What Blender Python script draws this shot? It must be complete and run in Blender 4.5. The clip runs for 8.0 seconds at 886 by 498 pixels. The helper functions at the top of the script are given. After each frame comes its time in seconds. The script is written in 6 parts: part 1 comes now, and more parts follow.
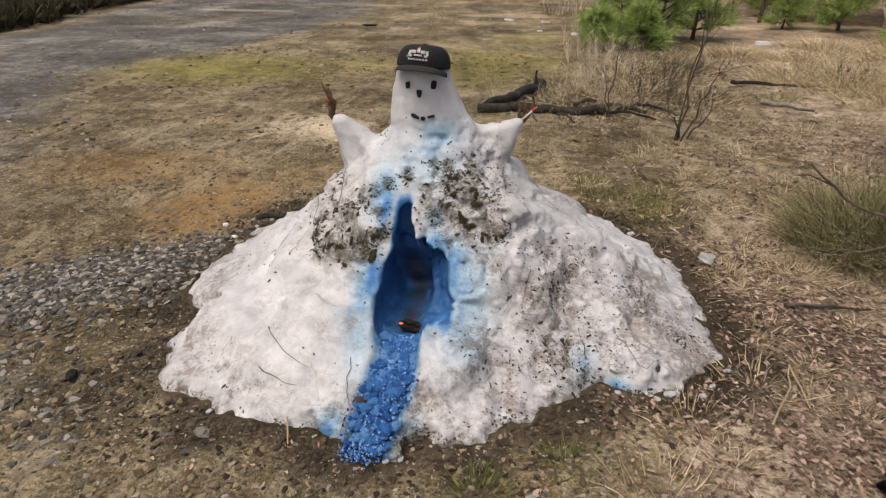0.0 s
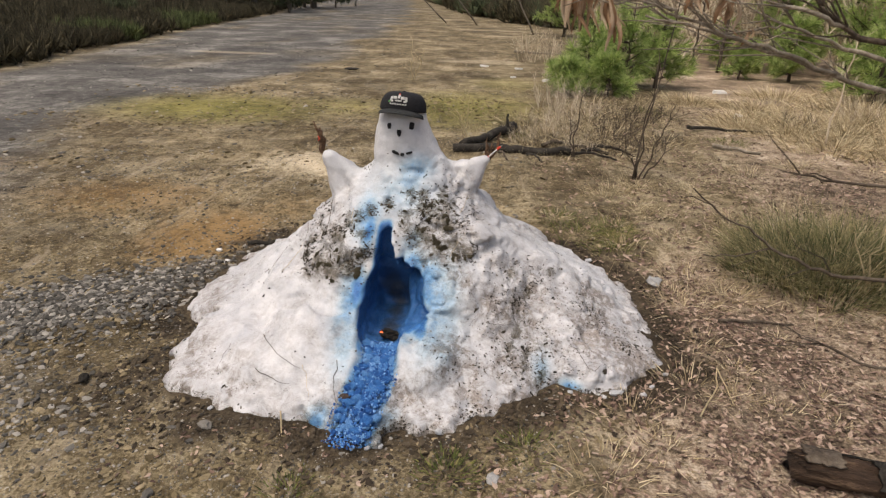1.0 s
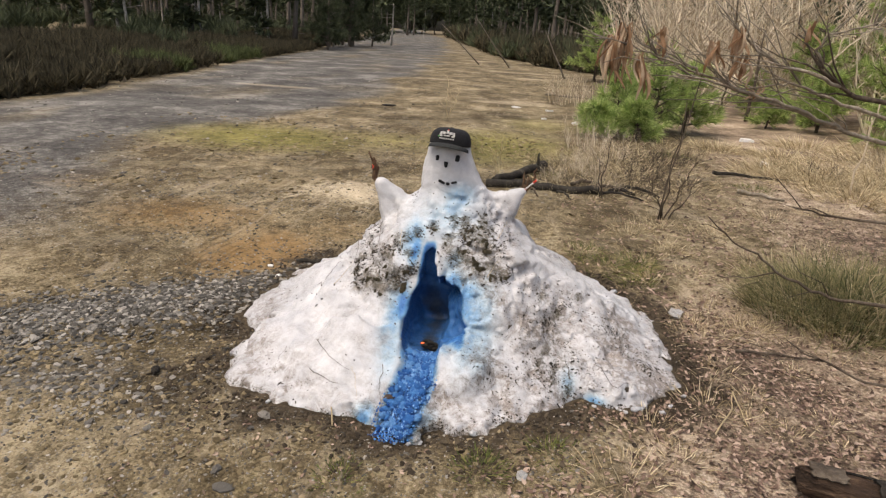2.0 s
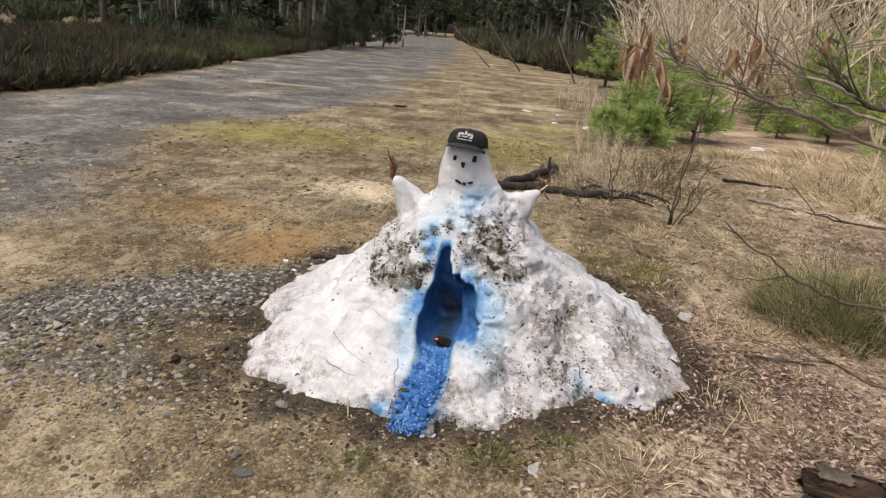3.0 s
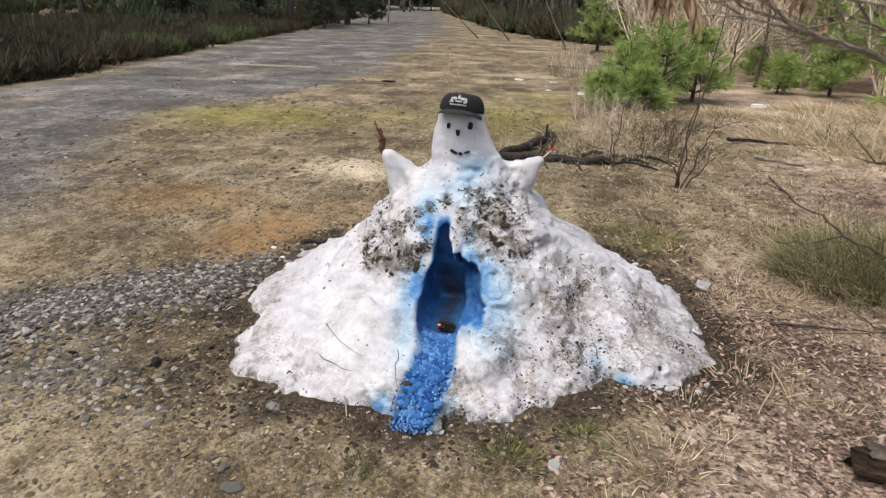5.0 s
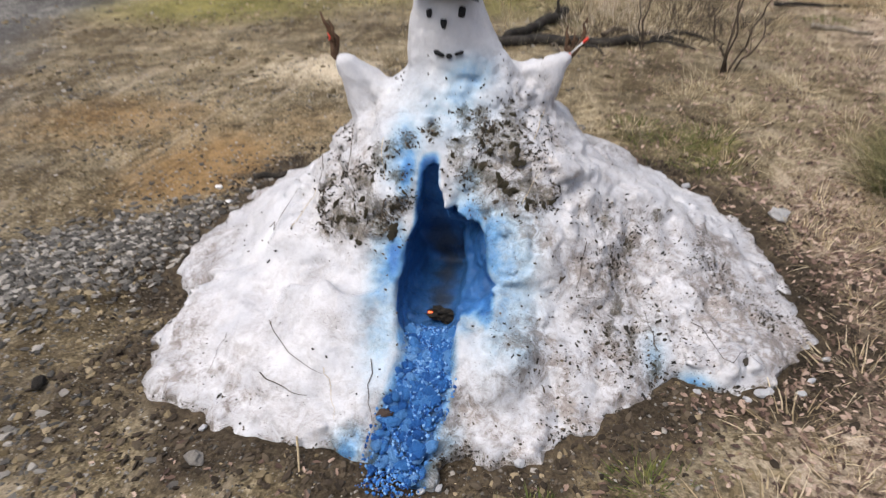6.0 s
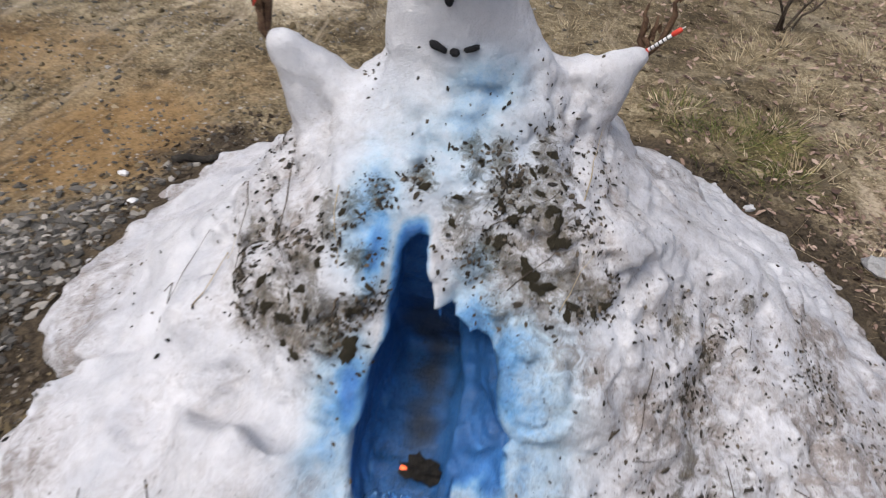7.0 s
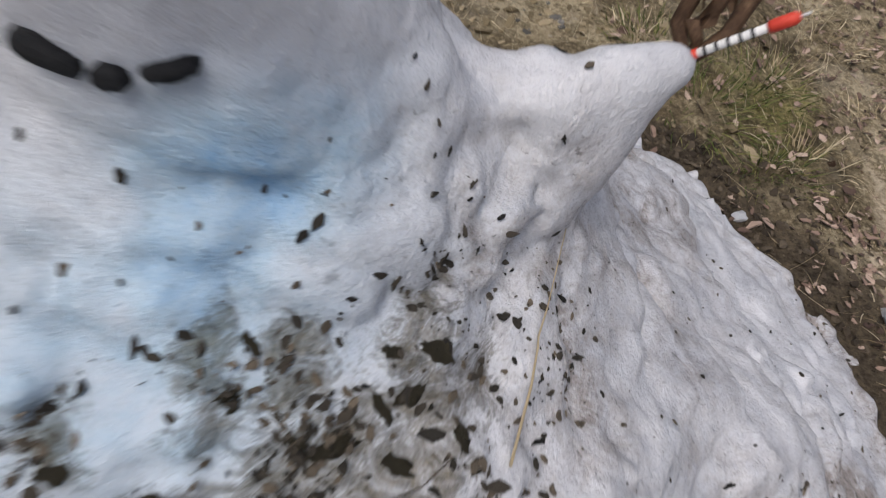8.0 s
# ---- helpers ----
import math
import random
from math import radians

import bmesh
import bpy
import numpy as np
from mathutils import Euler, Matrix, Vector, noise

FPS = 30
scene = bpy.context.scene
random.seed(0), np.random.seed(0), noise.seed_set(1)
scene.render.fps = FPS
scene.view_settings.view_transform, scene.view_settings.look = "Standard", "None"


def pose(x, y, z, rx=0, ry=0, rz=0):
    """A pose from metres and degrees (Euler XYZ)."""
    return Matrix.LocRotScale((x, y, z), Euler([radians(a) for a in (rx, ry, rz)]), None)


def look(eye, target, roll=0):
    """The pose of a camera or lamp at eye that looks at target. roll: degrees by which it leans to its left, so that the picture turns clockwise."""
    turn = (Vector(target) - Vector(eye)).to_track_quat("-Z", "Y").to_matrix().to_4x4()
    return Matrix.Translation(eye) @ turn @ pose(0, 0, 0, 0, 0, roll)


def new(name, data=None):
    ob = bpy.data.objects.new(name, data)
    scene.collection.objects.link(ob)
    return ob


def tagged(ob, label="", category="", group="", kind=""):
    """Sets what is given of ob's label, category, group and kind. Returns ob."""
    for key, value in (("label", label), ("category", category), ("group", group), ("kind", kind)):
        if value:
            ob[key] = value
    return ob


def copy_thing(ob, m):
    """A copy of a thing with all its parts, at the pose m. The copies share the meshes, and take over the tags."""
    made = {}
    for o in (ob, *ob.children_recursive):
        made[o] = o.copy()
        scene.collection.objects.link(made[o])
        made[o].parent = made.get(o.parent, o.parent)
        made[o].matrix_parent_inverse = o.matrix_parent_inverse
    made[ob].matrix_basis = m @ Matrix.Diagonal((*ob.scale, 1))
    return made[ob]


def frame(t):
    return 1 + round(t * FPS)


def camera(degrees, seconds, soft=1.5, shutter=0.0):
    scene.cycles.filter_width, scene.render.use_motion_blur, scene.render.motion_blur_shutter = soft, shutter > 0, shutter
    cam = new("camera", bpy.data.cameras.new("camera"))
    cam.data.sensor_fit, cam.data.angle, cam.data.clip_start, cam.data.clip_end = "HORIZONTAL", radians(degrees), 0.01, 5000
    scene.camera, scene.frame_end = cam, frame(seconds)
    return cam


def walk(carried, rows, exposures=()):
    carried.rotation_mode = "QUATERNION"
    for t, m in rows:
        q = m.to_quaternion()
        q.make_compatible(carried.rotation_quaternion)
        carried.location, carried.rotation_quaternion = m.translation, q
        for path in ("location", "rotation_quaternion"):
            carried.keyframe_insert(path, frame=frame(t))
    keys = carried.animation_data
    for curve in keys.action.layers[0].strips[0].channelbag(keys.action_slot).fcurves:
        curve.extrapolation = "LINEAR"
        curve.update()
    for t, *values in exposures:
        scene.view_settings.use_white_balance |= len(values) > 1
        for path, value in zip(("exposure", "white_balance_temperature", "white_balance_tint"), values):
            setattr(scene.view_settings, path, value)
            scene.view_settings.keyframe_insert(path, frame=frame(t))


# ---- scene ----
cam = camera(72.7, 8.0, soft=1.25, shutter=0.3)
PATH = [
    (0, (0.313, 0.027, 1.301), (0.062, 1.789, 0.389), 0.3),
    (0.5, (0.307, -0.165, 1.334), (0.109, 1.639, 0.492), 0.9),
    (1, (0.363, -0.272, 1.365), (0.177, 1.555, 0.571), 1.6),
    (1.5, (0.401, -0.398, 1.384), (0.169, 1.452, 0.661), 3.1),
    (2, (0.321, -0.529, 1.394), (0.051, 1.331, 0.709), 3.3),
    (3.5, (0.283, -0.593, 1.392), (-0.006, 1.265, 0.712), 4.9),
    (4, (0.279, -0.58, 1.391), (-0.004, 1.268, 0.681), 4.8),
    (4.5, (0.272, -0.545, 1.388), (-0.007, 1.293, 0.65), 3.8),
    (5.8, (0.196, 0.2, 1.182), (-0.067, 1.961, 0.271), -1.4),
    (6, (0.182, 0.394, 1.203), (-0.082, 2.055, 0.12), -1.6),
    (6.5, (0.14, 0.806, 1.187), (-0.081, 2.383, -0.023), -1.0),
    (7, (0.042, 1.14, 1.149), (-0.116, 2.642, -0.161), 3.1),
    (7.5, (0.048, 1.569, 1.138), (0.034, 2.921, -0.336), 6.8),
    (8, (0.089, 1.887, 0.944), (0.251, 3.097, -0.64), 15.6),
]
EXPOSURES = [(0, -.12, 6880, 10), (2, .1, 6830, 10), (3.5, .2, 6600, 10), (4.5, .2, 6400, 10), (6, .13, 6230, 10), (7, -.04, 6120, 10), (8, -.33, 6120, 10)]
walk(cam, [(t, look(eye, target, roll)) for t, eye, target, roll in PATH], EXPOSURES)

# ---- light ----
SUN_EL, SUN_AZ = 67.0, 228.0   # height of the sun, and its bearing from +x towards +y
world = bpy.data.worlds.new("world")
scene.world = world
world.use_nodes = True
wn = world.node_tree.nodes
sky = wn.new("ShaderNodeTexSky")
sky.sky_type, sky.sun_disc = "NISHITA", False
sky.sun_elevation, sky.sun_rotation = radians(SUN_EL), radians(90.0 - SUN_AZ)
sky.dust_density, sky.air_density, sky.ozone_density = 6.0, 1.0, 0.5
wn["Background"].inputs[1].default_value = 0.15
world.node_tree.links.new(sky.outputs[0], wn["Background"].inputs[0])
sun = new("sun", bpy.data.lights.new("sun", "SUN"))
sun.data.energy, sun.data.angle, sun.data.color = 1.7, radians(40.0), (1.0, 0.95, 0.88)
sx, sy, sz = math.cos(radians(SUN_EL)) * math.cos(radians(SUN_AZ)), math.cos(radians(SUN_EL)) * math.sin(radians(SUN_AZ)), math.sin(radians(SUN_EL))
sun.matrix_world = look((sx * 40, sy * 40, sz * 40), (0, 0, 0))


# ---- noise and mesh helpers ----
def hash_lattice(i, j, k, seed):
    h = (i * 374761393 + j * 668265263 + k * 2147483647 + seed * 974634777) & 0xFFFFFFFF
    h = ((h ^ (h >> 13)) * 1274126177) & 0xFFFFFFFF
    return ((h ^ (h >> 16)) & 0xFFFFFF) / float(0xFFFFFF)


def vnoise(x, y, z, seed=0):
    """Smooth value noise from -1 to 1."""
    x, y, z = np.broadcast_arrays(np.asarray(x, float), np.asarray(y, float), np.asarray(z, float))
    i, j, k = np.floor(x).astype(np.int64), np.floor(y).astype(np.int64), np.floor(z).astype(np.int64)
    u, v, w = x - i, y - j, z - k
    u, v, w = u * u * (3 - 2 * u), v * v * (3 - 2 * v), w * w * (3 - 2 * w)
    out = 0.0
    for a in (0, 1):
        for b in (0, 1):
            for c in (0, 1):
                f = (u if a else 1 - u) * (v if b else 1 - v) * (w if c else 1 - w)
                out = out + f * hash_lattice(i + a, j + b, k + c, seed)
    return out * 2 - 1


def fbm(x, y, z, scale, octaves=3, seed=0, gain=0.5):
    out, amp = 0.0, 1.0
    for o in range(octaves):
        out = out + amp * vnoise(np.asarray(x) * scale, np.asarray(y) * scale, np.asarray(z) * scale, seed + o)
        scale, amp = scale * 2.1, amp * gain
    return out


def smooth(a, b, v):
    t = np.clip((np.asarray(v, float) - a) / (b - a), 0, 1)
    return t * t * (3 - 2 * t)


class Geo:
    """Collects the vertices and faces of one mesh."""

    def __init__(self):
        self.v, self.f = [], []

    def tube(self, pts, radii, sides=6, cap=True):
        pts = [Vector(p) for p in pts]
        start = len(self.v)
        side = Vector((0.31, 0.83, 0.47))
        for n, p in enumerate(pts):
            d = (pts[min(n + 1, len(pts) - 1)] - pts[max(n - 1, 0)]).normalized()
            a = (side - d * side.dot(d))
            a = a.normalized() if a.length > 1e-4 else d.orthogonal().normalized()
            b = d.cross(a)
            for s in range(sides):
                q = 2 * math.pi * s / sides
                self.v.append(tuple(p + (a * math.cos(q) + b * math.sin(q)) * radii[n]))
        for n in range(len(pts) - 1):
            for s in range(sides):
                i, j = start + n * sides + s, start + n * sides + (s + 1) % sides
                self.f.append((i, j, j + sides, i + sides))
        if cap:
            self.f.append(tuple(start + s for s in range(sides))[::-1])
            self.f.append(tuple(start + (len(pts) - 1) * sides + s for s in range(sides)))
        return self

    def add(self, verts, faces):
        n = len(self.v)
        self.v.extend(tuple(p) for p in verts)
        self.f.extend(tuple(i + n for i in f) for f in faces)
        return self

    def mesh(self, name, material, smooth_shade=True):
        me = bpy.data.meshes.new(name)
        me.from_pydata(self.v, [], self.f)
        me.materials.append(material)
        if smooth_shade:
            me.polygons.foreach_set("use_smooth", [True] * len(me.polygons))
        me.update()
        return me


def part(name, geo, material, parent, label="", smooth_shade=True):
    """Links a Geo or a mesh as one mesh object under a thing or part."""
    me = geo.mesh(name, material, smooth_shade) if isinstance(geo, Geo) else geo
    ob = new(name, me)
    ob.parent = parent
    return tagged(ob, label)


def thing(name, label, category, group="", kind="", m=None):
    ob = new(name)
    if m is not None:
        ob.matrix_world = m
    return tagged(ob, label, category, group, kind)


def joined(name, protos, places, material, smooth_shade=False):
    """One mesh of many pieces. protos: (verts, faces) pairs; places: (proto, 3x3, offset) rows."""
    vs, fs, n = [], [], 0
    for k, m, off in places:
        v, f = protos[k]
        vs.append(v @ np.asarray(m).T + off)
        fs.extend([tuple(i + n for i in face) for face in f])
        n += len(v)
    me = bpy.data.meshes.new(name)
    me.from_pydata(np.concatenate(vs).tolist(), [], fs)
    me.materials.append(material)
    if smooth_shade:
        me.polygons.foreach_set("use_smooth", [True] * len(me.polygons))
    me.update()
    return me


def turn3(rx, ry, rz, s=1.0):
    return np.array(Euler((rx, ry, rz)).to_matrix()) * s


# ---- materials ----
def material(name, rough=0.8, metal=0.0, spec=0.3):
    m = bpy.data.materials.new(name)
    m.use_nodes = True
    b = m.node_tree.nodes["Principled BSDF"]
    b.inputs["Roughness"].default_value = rough
    b.inputs["Metallic"].default_value = metal
    b.inputs["Specular IOR Level"].default_value = spec
    return m


class Nodes:
    """Short hand for the nodes of one material."""

    def __init__(self, m):
        self.t = m.node_tree
        self.b = self.t.nodes["Principled BSDF"]
        self.co = self.t.nodes.new("ShaderNodeTexCoord").outputs["Object"]

    def link(self, a, b):
        self.t.links.new(a, b)

    def noise(self, scale, detail=4.0, rough=0.6, stretch=None, distort=0.0):
        n = self.t.nodes.new("ShaderNodeTexNoise")
        n.inputs["Scale"].default_value, n.inputs["Detail"].default_value = scale, detail
        n.inputs["Roughness"].default_value, n.inputs["Distortion"].default_value = rough, distort
        co = self.co
        if stretch:
            k = self.t.nodes.new("ShaderNodeMapping")
            k.inputs["Scale"].default_value = stretch
            self.link(co, k.inputs["Vector"])
            co = k.outputs["Vector"]
        self.link(co, n.inputs["Vector"])
        return n.outputs["Fac"]

    def voronoi(self, scale, feature="F1", out="Distance"):
        n = self.t.nodes.new("ShaderNodeTexVoronoi")
        n.feature = feature
        n.inputs["Scale"].default_value = scale
        self.link(self.co, n.inputs["Vector"])
        return n.outputs[out]

    def ramp(self, fac, stops):
        n = self.t.nodes.new("ShaderNodeValToRGB")
        els = n.color_ramp.elements
        while len(els) < len(stops):
            els.new(0.5)
        for e, (p, c) in zip(els, stops):
            e.position = p
            e.color = (c, c, c, 1) if isinstance(c, (int, float)) else (*c, 1)
        self.link(fac, n.inputs["Fac"])
        return n.outputs["Color"]

    def mix(self, fac, a, b, kind="MIX"):
        n = self.t.nodes.new("ShaderNodeMix")
        n.data_type, n.blend_type = "RGBA", kind
        for key, v in ((0, fac), (6, a), (7, b)):
            if isinstance(v, (int, float)):
                n.inputs[key].default_value = v if key == 0 else (v, v, v, 1)
            elif isinstance(v, tuple):
                n.inputs[key].default_value = (*v, 1)
            else:
                self.link(v, n.inputs[key])
        return n.outputs[2]

    def math(self, op, a, b=0.0, clamp=False):
        n = self.t.nodes.new("ShaderNodeMath")
        n.operation, n.use_clamp = op, clamp
        for key, v in ((0, a), (1, b)):
            if isinstance(v, (int, float)):
                n.inputs[key].default_value = v
            else:
                self.link(v, n.inputs[key])
        return n.outputs[0]

    def attr(self, name):
        n = self.t.nodes.new("ShaderNodeAttribute")
        n.attribute_name = name
        return n.outputs["Fac"]

    def random(self, island=False):
        if island:
            return self.t.nodes.new("ShaderNodeNewGeometry").outputs["Random Per Island"]
        return self.t.nodes.new("ShaderNodeObjectInfo").outputs["Random"]

    def color(self, c):
        self.link(c, self.b.inputs["Base Color"])
        return self

    def rough(self, c):
        self.link(c, self.b.inputs["Roughness"])
        return self

    def bump(self, h, strength=0.5, dist=0.01):
        n = self.t.nodes.new("ShaderNodeBump")
        n.inputs["Strength"].default_value, n.inputs["Distance"].default_value = strength, dist
        self.link(h, n.inputs["Height"])
        self.link(n.outputs[0], self.b.inputs["Normal"])
        return self


def varied(name, stops, scale, rough=0.85, bump=0.4, dist=0.004, island=None, stretch=None, spec=0.25, spread=0.5, thin=0.0):
    """A material with grain in two scales and, if asked, a tone of its own for each piece."""
    m = material(name, rough, 0.0, spec)
    n = Nodes(m)
    big, fine = n.noise(scale, 5, 0.65, stretch), n.noise(scale * 7, 3, 0.6, stretch)
    fac = n.math("ADD", n.math("MULTIPLY", big, 0.65), n.math("MULTIPLY", fine, 0.35))
    if island is not None:
        r = n.random(island)
        fac = n.math("ADD", n.math("MULTIPLY", fac, 1 - spread), n.math("MULTIPLY", r, spread))
    k = len(stops)
    lo, hi = (0.3, 0.7) if island is None else (0.2, 0.8)
    tone = n.ramp(fac, [(lo + (hi - lo) * i / (k - 1), c) for i, c in enumerate(stops)])
    n.color(tone)
    n.bump(fine, bump, dist)
    if thin:
        # thin blades and leaves let light through
        glow, mix = m.node_tree.nodes.new("ShaderNodeBsdfTranslucent"), m.node_tree.nodes.new("ShaderNodeMixShader")
        n.link(tone, glow.inputs["Color"])
        mix.inputs[0].default_value = thin
        n.link(n.b.outputs[0], mix.inputs[1])
        n.link(glow.outputs[0], mix.inputs[2])
        n.link(mix.outputs[0], m.node_tree.nodes["Material Output"].inputs["Surface"])
    return m


def snow_material():
    m = material("snow", 0.5, 0.0, 0.4)
    n = Nodes(m)
    lump, grain, fine = n.noise(11, 5, 0.6), n.noise(85, 5, 0.7), n.noise(380, 3, 0.65)
    white = n.ramp(lump, [(0.34, (0.5, 0.508, 0.535)), (0.5, (0.585, 0.588, 0.607)), (0.64, (0.66, 0.658, 0.673))])
    # old, dirty snow: grey-brown film in patches and streaks, and dark grains
    patch = n.ramp(n.noise(7, 6, 0.72, None, 0.4), [(0.38, 0.0), (0.6, 1.0)])
    vein = n.ramp(n.noise(30, 7, 0.82, None, 0.6), [(0.4, 0.1), (0.6, 1.0)])
    film = n.math("MULTIPLY", n.attr("grime"), n.math("MULTIPLY", vein, n.math("ADD", n.math("MULTIPLY", patch, 1.5), 0.4)), True)
    white = n.mix(film, white, n.ramp(grain, [(0.35, (0.19, 0.163, 0.146)), (0.65, (0.34, 0.303, 0.28))]))
    # soil: a brown-olive smear, darkest where it lies thick
    a = n.attr("soil")
    k = n.math("ADD", a, n.math("MULTIPLY", n.math("SUBTRACT", n.noise(30, 9, 0.85, (1.0, 1.0, 1.6), 1.2), 0.5), 2.9))
    k = n.math("MULTIPLY", n.ramp(k, [(0.4, 0.0), (0.6, 0.6), (0.95, 0.94)]), n.ramp(a, [(0.05, 0.0), (0.4, 1.0)]))
    white = n.mix(k, white, n.ramp(n.noise(55, 6, 0.75), [(0.34, (0.03, 0.026, 0.016)), (0.5, (0.085, 0.07, 0.044)), (0.68, (0.2, 0.168, 0.12))]))
    grains = n.ramp(n.noise(120, 3, 0.6, None, 0.6), [(0.64, 0.0), (0.68, 1.0)])
    white = n.mix(n.math("MULTIPLY", grains, n.math("ADD", n.math("MULTIPLY", film, 1.1), 0.06), True), white, (0.05, 0.043, 0.036))
    # blue dye soaked into the snow: pale at the rim, darkest inside the slot
    d = n.attr("dye")
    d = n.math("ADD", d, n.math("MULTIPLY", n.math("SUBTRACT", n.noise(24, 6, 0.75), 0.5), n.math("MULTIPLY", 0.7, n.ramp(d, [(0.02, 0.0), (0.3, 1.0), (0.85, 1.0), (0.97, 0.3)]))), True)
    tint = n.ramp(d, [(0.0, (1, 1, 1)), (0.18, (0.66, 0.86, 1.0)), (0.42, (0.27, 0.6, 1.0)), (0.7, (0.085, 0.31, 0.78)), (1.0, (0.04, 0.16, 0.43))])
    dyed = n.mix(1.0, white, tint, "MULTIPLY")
    # near-black painted over the chamber, standing in for the shade deep inside
    n.color(n.mix(n.math("MULTIPLY", n.attr("recess_shade"), n.ramp(n.noise(30, 5, 0.7), [(0.3, 0.8), (0.6, 0.97)])), dyed, (0.03, 0.037, 0.05)))
    h = n.math("ADD", n.math("ADD", n.math("MULTIPLY", n.math("ADD", lump, n.noise(36, 4, 0.65)), 0.6), n.math("MULTIPLY", grain, 0.4)), n.math("MULTIPLY", fine, 0.2))
    n.bump(h, 0.85, 0.008)
    n.rough(n.ramp(fine, [(0.35, 0.16), (0.65, 0.62)]))
    return m


def ground_material():
    m = material("ground", 0.92, 0.0, 0.2)
    n = Nodes(m)
    big, mid, fine = n.noise(0.8, 9, 0.75), n.noise(9, 8, 0.78), n.noise(70, 6, 0.8)
    far = n.attr("far")
    mid, fine = n.mix(n.math("MULTIPLY", far, 0.65), mid, 0.5), n.mix(far, fine, 0.5)
    fac = n.math("ADD", n.math("MULTIPLY", big, 0.65), n.math("ADD", n.math("MULTIPLY", mid, 0.5), n.math("MULTIPLY", fine, 0.6)))
    fac = n.math("SUBTRACT", fac, 0.375)
    c = n.ramp(fac, [(0.39, (0.055, 0.041, 0.021)), (0.5, (0.172, 0.135, 0.077)), (0.61, (0.42, 0.35, 0.225))])

    streak = n.noise(1.0, 7, 0.7, (2.6, 0.55, 1.0), 0.5)
    c = n.mix(n.math("MULTIPLY", n.ramp(streak, [(0.42, 1.0), (0.54, 0.0)]), 0.4), c, n.mix(1.0, c, (0.45, 0.43, 0.4), "MULTIPLY"))
    blotch = n.noise(2.3, 7, 0.72, None, 0.5)
    c = n.mix(n.math("MULTIPLY", n.ramp(blotch, [(0.4, 1.0), (0.52, 0.0)]), 0.5), c, n.mix(1.0, c, (0.5, 0.45, 0.38), "MULTIPLY"))
    c = n.mix(n.math("MULTIPLY", n.ramp(blotch, [(0.54, 0.0), (0.64, 1.0)]), 0.24), c, (0.4, 0.35, 0.27))
    ruts = n.noise(1.0, 6, 0.75, (6.5, 1.1, 1.0), 0.9)
    c = n.mix(n.math("MULTIPLY", n.ramp(ruts, [(0.55, 0.0), (0.66, 1.0)]), 0.45), c, (0.43, 0.36, 0.26))

    def zone(name, colour, lo=0.3, hi=0.85, noise=mid, push=1.1):
        a = n.attr(name)
        k = n.math("ADD", a, n.math("MULTIPLY", n.math("SUBTRACT", noise, 0.5), push))
        k = n.math("MULTIPLY", n.ramp(k, [(lo, 0.0), (hi, 1.0)]), n.ramp(a, [(0.0, 0.0), (0.12, 1.0)]))
        return n.mix(k, c, colour)

    c = zone("road", n.ramp(fac, [(0.40, (0.042, 0.04, 0.037)), (0.51, (0.117, 0.11, 0.099)), (0.61, (0.3, 0.285, 0.255))]))
    c = zone("moss", n.ramp(fac, [(0.4, (0.085, 0.077, 0.02)), (0.6, (0.29, 0.255, 0.085))]))
    c = zone("sand", n.ramp(fac, [(0.4, (0.115, 0.07, 0.028)), (0.6, (0.31, 0.2, 0.088))]))
    c = zone("pale", n.ramp(fac, [(0.4, (0.36, 0.29, 0.19)), (0.6, (0.64, 0.55, 0.4))]))
    c = zone("litter", n.ramp(fac, [(0.4, (0.085, 0.063, 0.043)), (0.51, (0.3, 0.228, 0.16)), (0.61, (0.6, 0.5, 0.385))]))
    c = zone("gravel", n.ramp(fac, [(0.4, (0.045, 0.037, 0.026)), (0.6, (0.2, 0.17, 0.125))]))
    c = zone("wet", n.ramp(fac, [(0.4, (0.018, 0.013, 0.008)), (0.6, (0.105, 0.08, 0.05))]))
    # tyre marks pressed into the sand
    sep = n.t.nodes.new("ShaderNodeSeparateXYZ")
    n.link(n.co, sep.inputs[0])
    across = n.math("SUBTRACT", n.math("MULTIPLY", sep.outputs[0], 0.98), n.math("MULTIPLY", sep.outputs[1], 0.17))
    across = n.math("ADD", across, n.math("MULTIPLY", n.noise(6, 3, 0.6), 0.03))
    rib = n.math("MULTIPLY", n.math("SINE", n.math("MULTIPLY", across, 105.0)), n.attr("track"))
    rib = n.math("MULTIPLY", rib, n.ramp(n.noise(3, 4, 0.7), [(0.4, 0.0), (0.55, 1.0)]))
    c = n.mix(n.math("MULTIPLY", n.math("MAXIMUM", rib, 0.0), 0.6), c, (0.06, 0.04, 0.02))
    pebble = n.ramp(n.voronoi(70), [(0.1, 1.0), (0.3, 0.0)])
    pick = n.ramp(n.noise(40, 2, 0.5), [(0.56, 0.0), (0.62, 1.0)])
    c = n.mix(n.math("MULTIPLY", n.math("MULTIPLY", pebble, pick), n.attr("stony"), True), c, (0.4, 0.37, 0.32))
    speck = n.math("MULTIPLY", n.ramp(n.voronoi(26), [(0.1, 1.0), (0.22, 0.0)]), n.ramp(n.noise(13, 3, 0.6), [(0.53, 0.0), (0.6, 1.0)]))
    c = n.mix(n.math("MULTIPLY", speck, n.attr("stony"), True), c, (0.5, 0.47, 0.42))
    n.color(c)
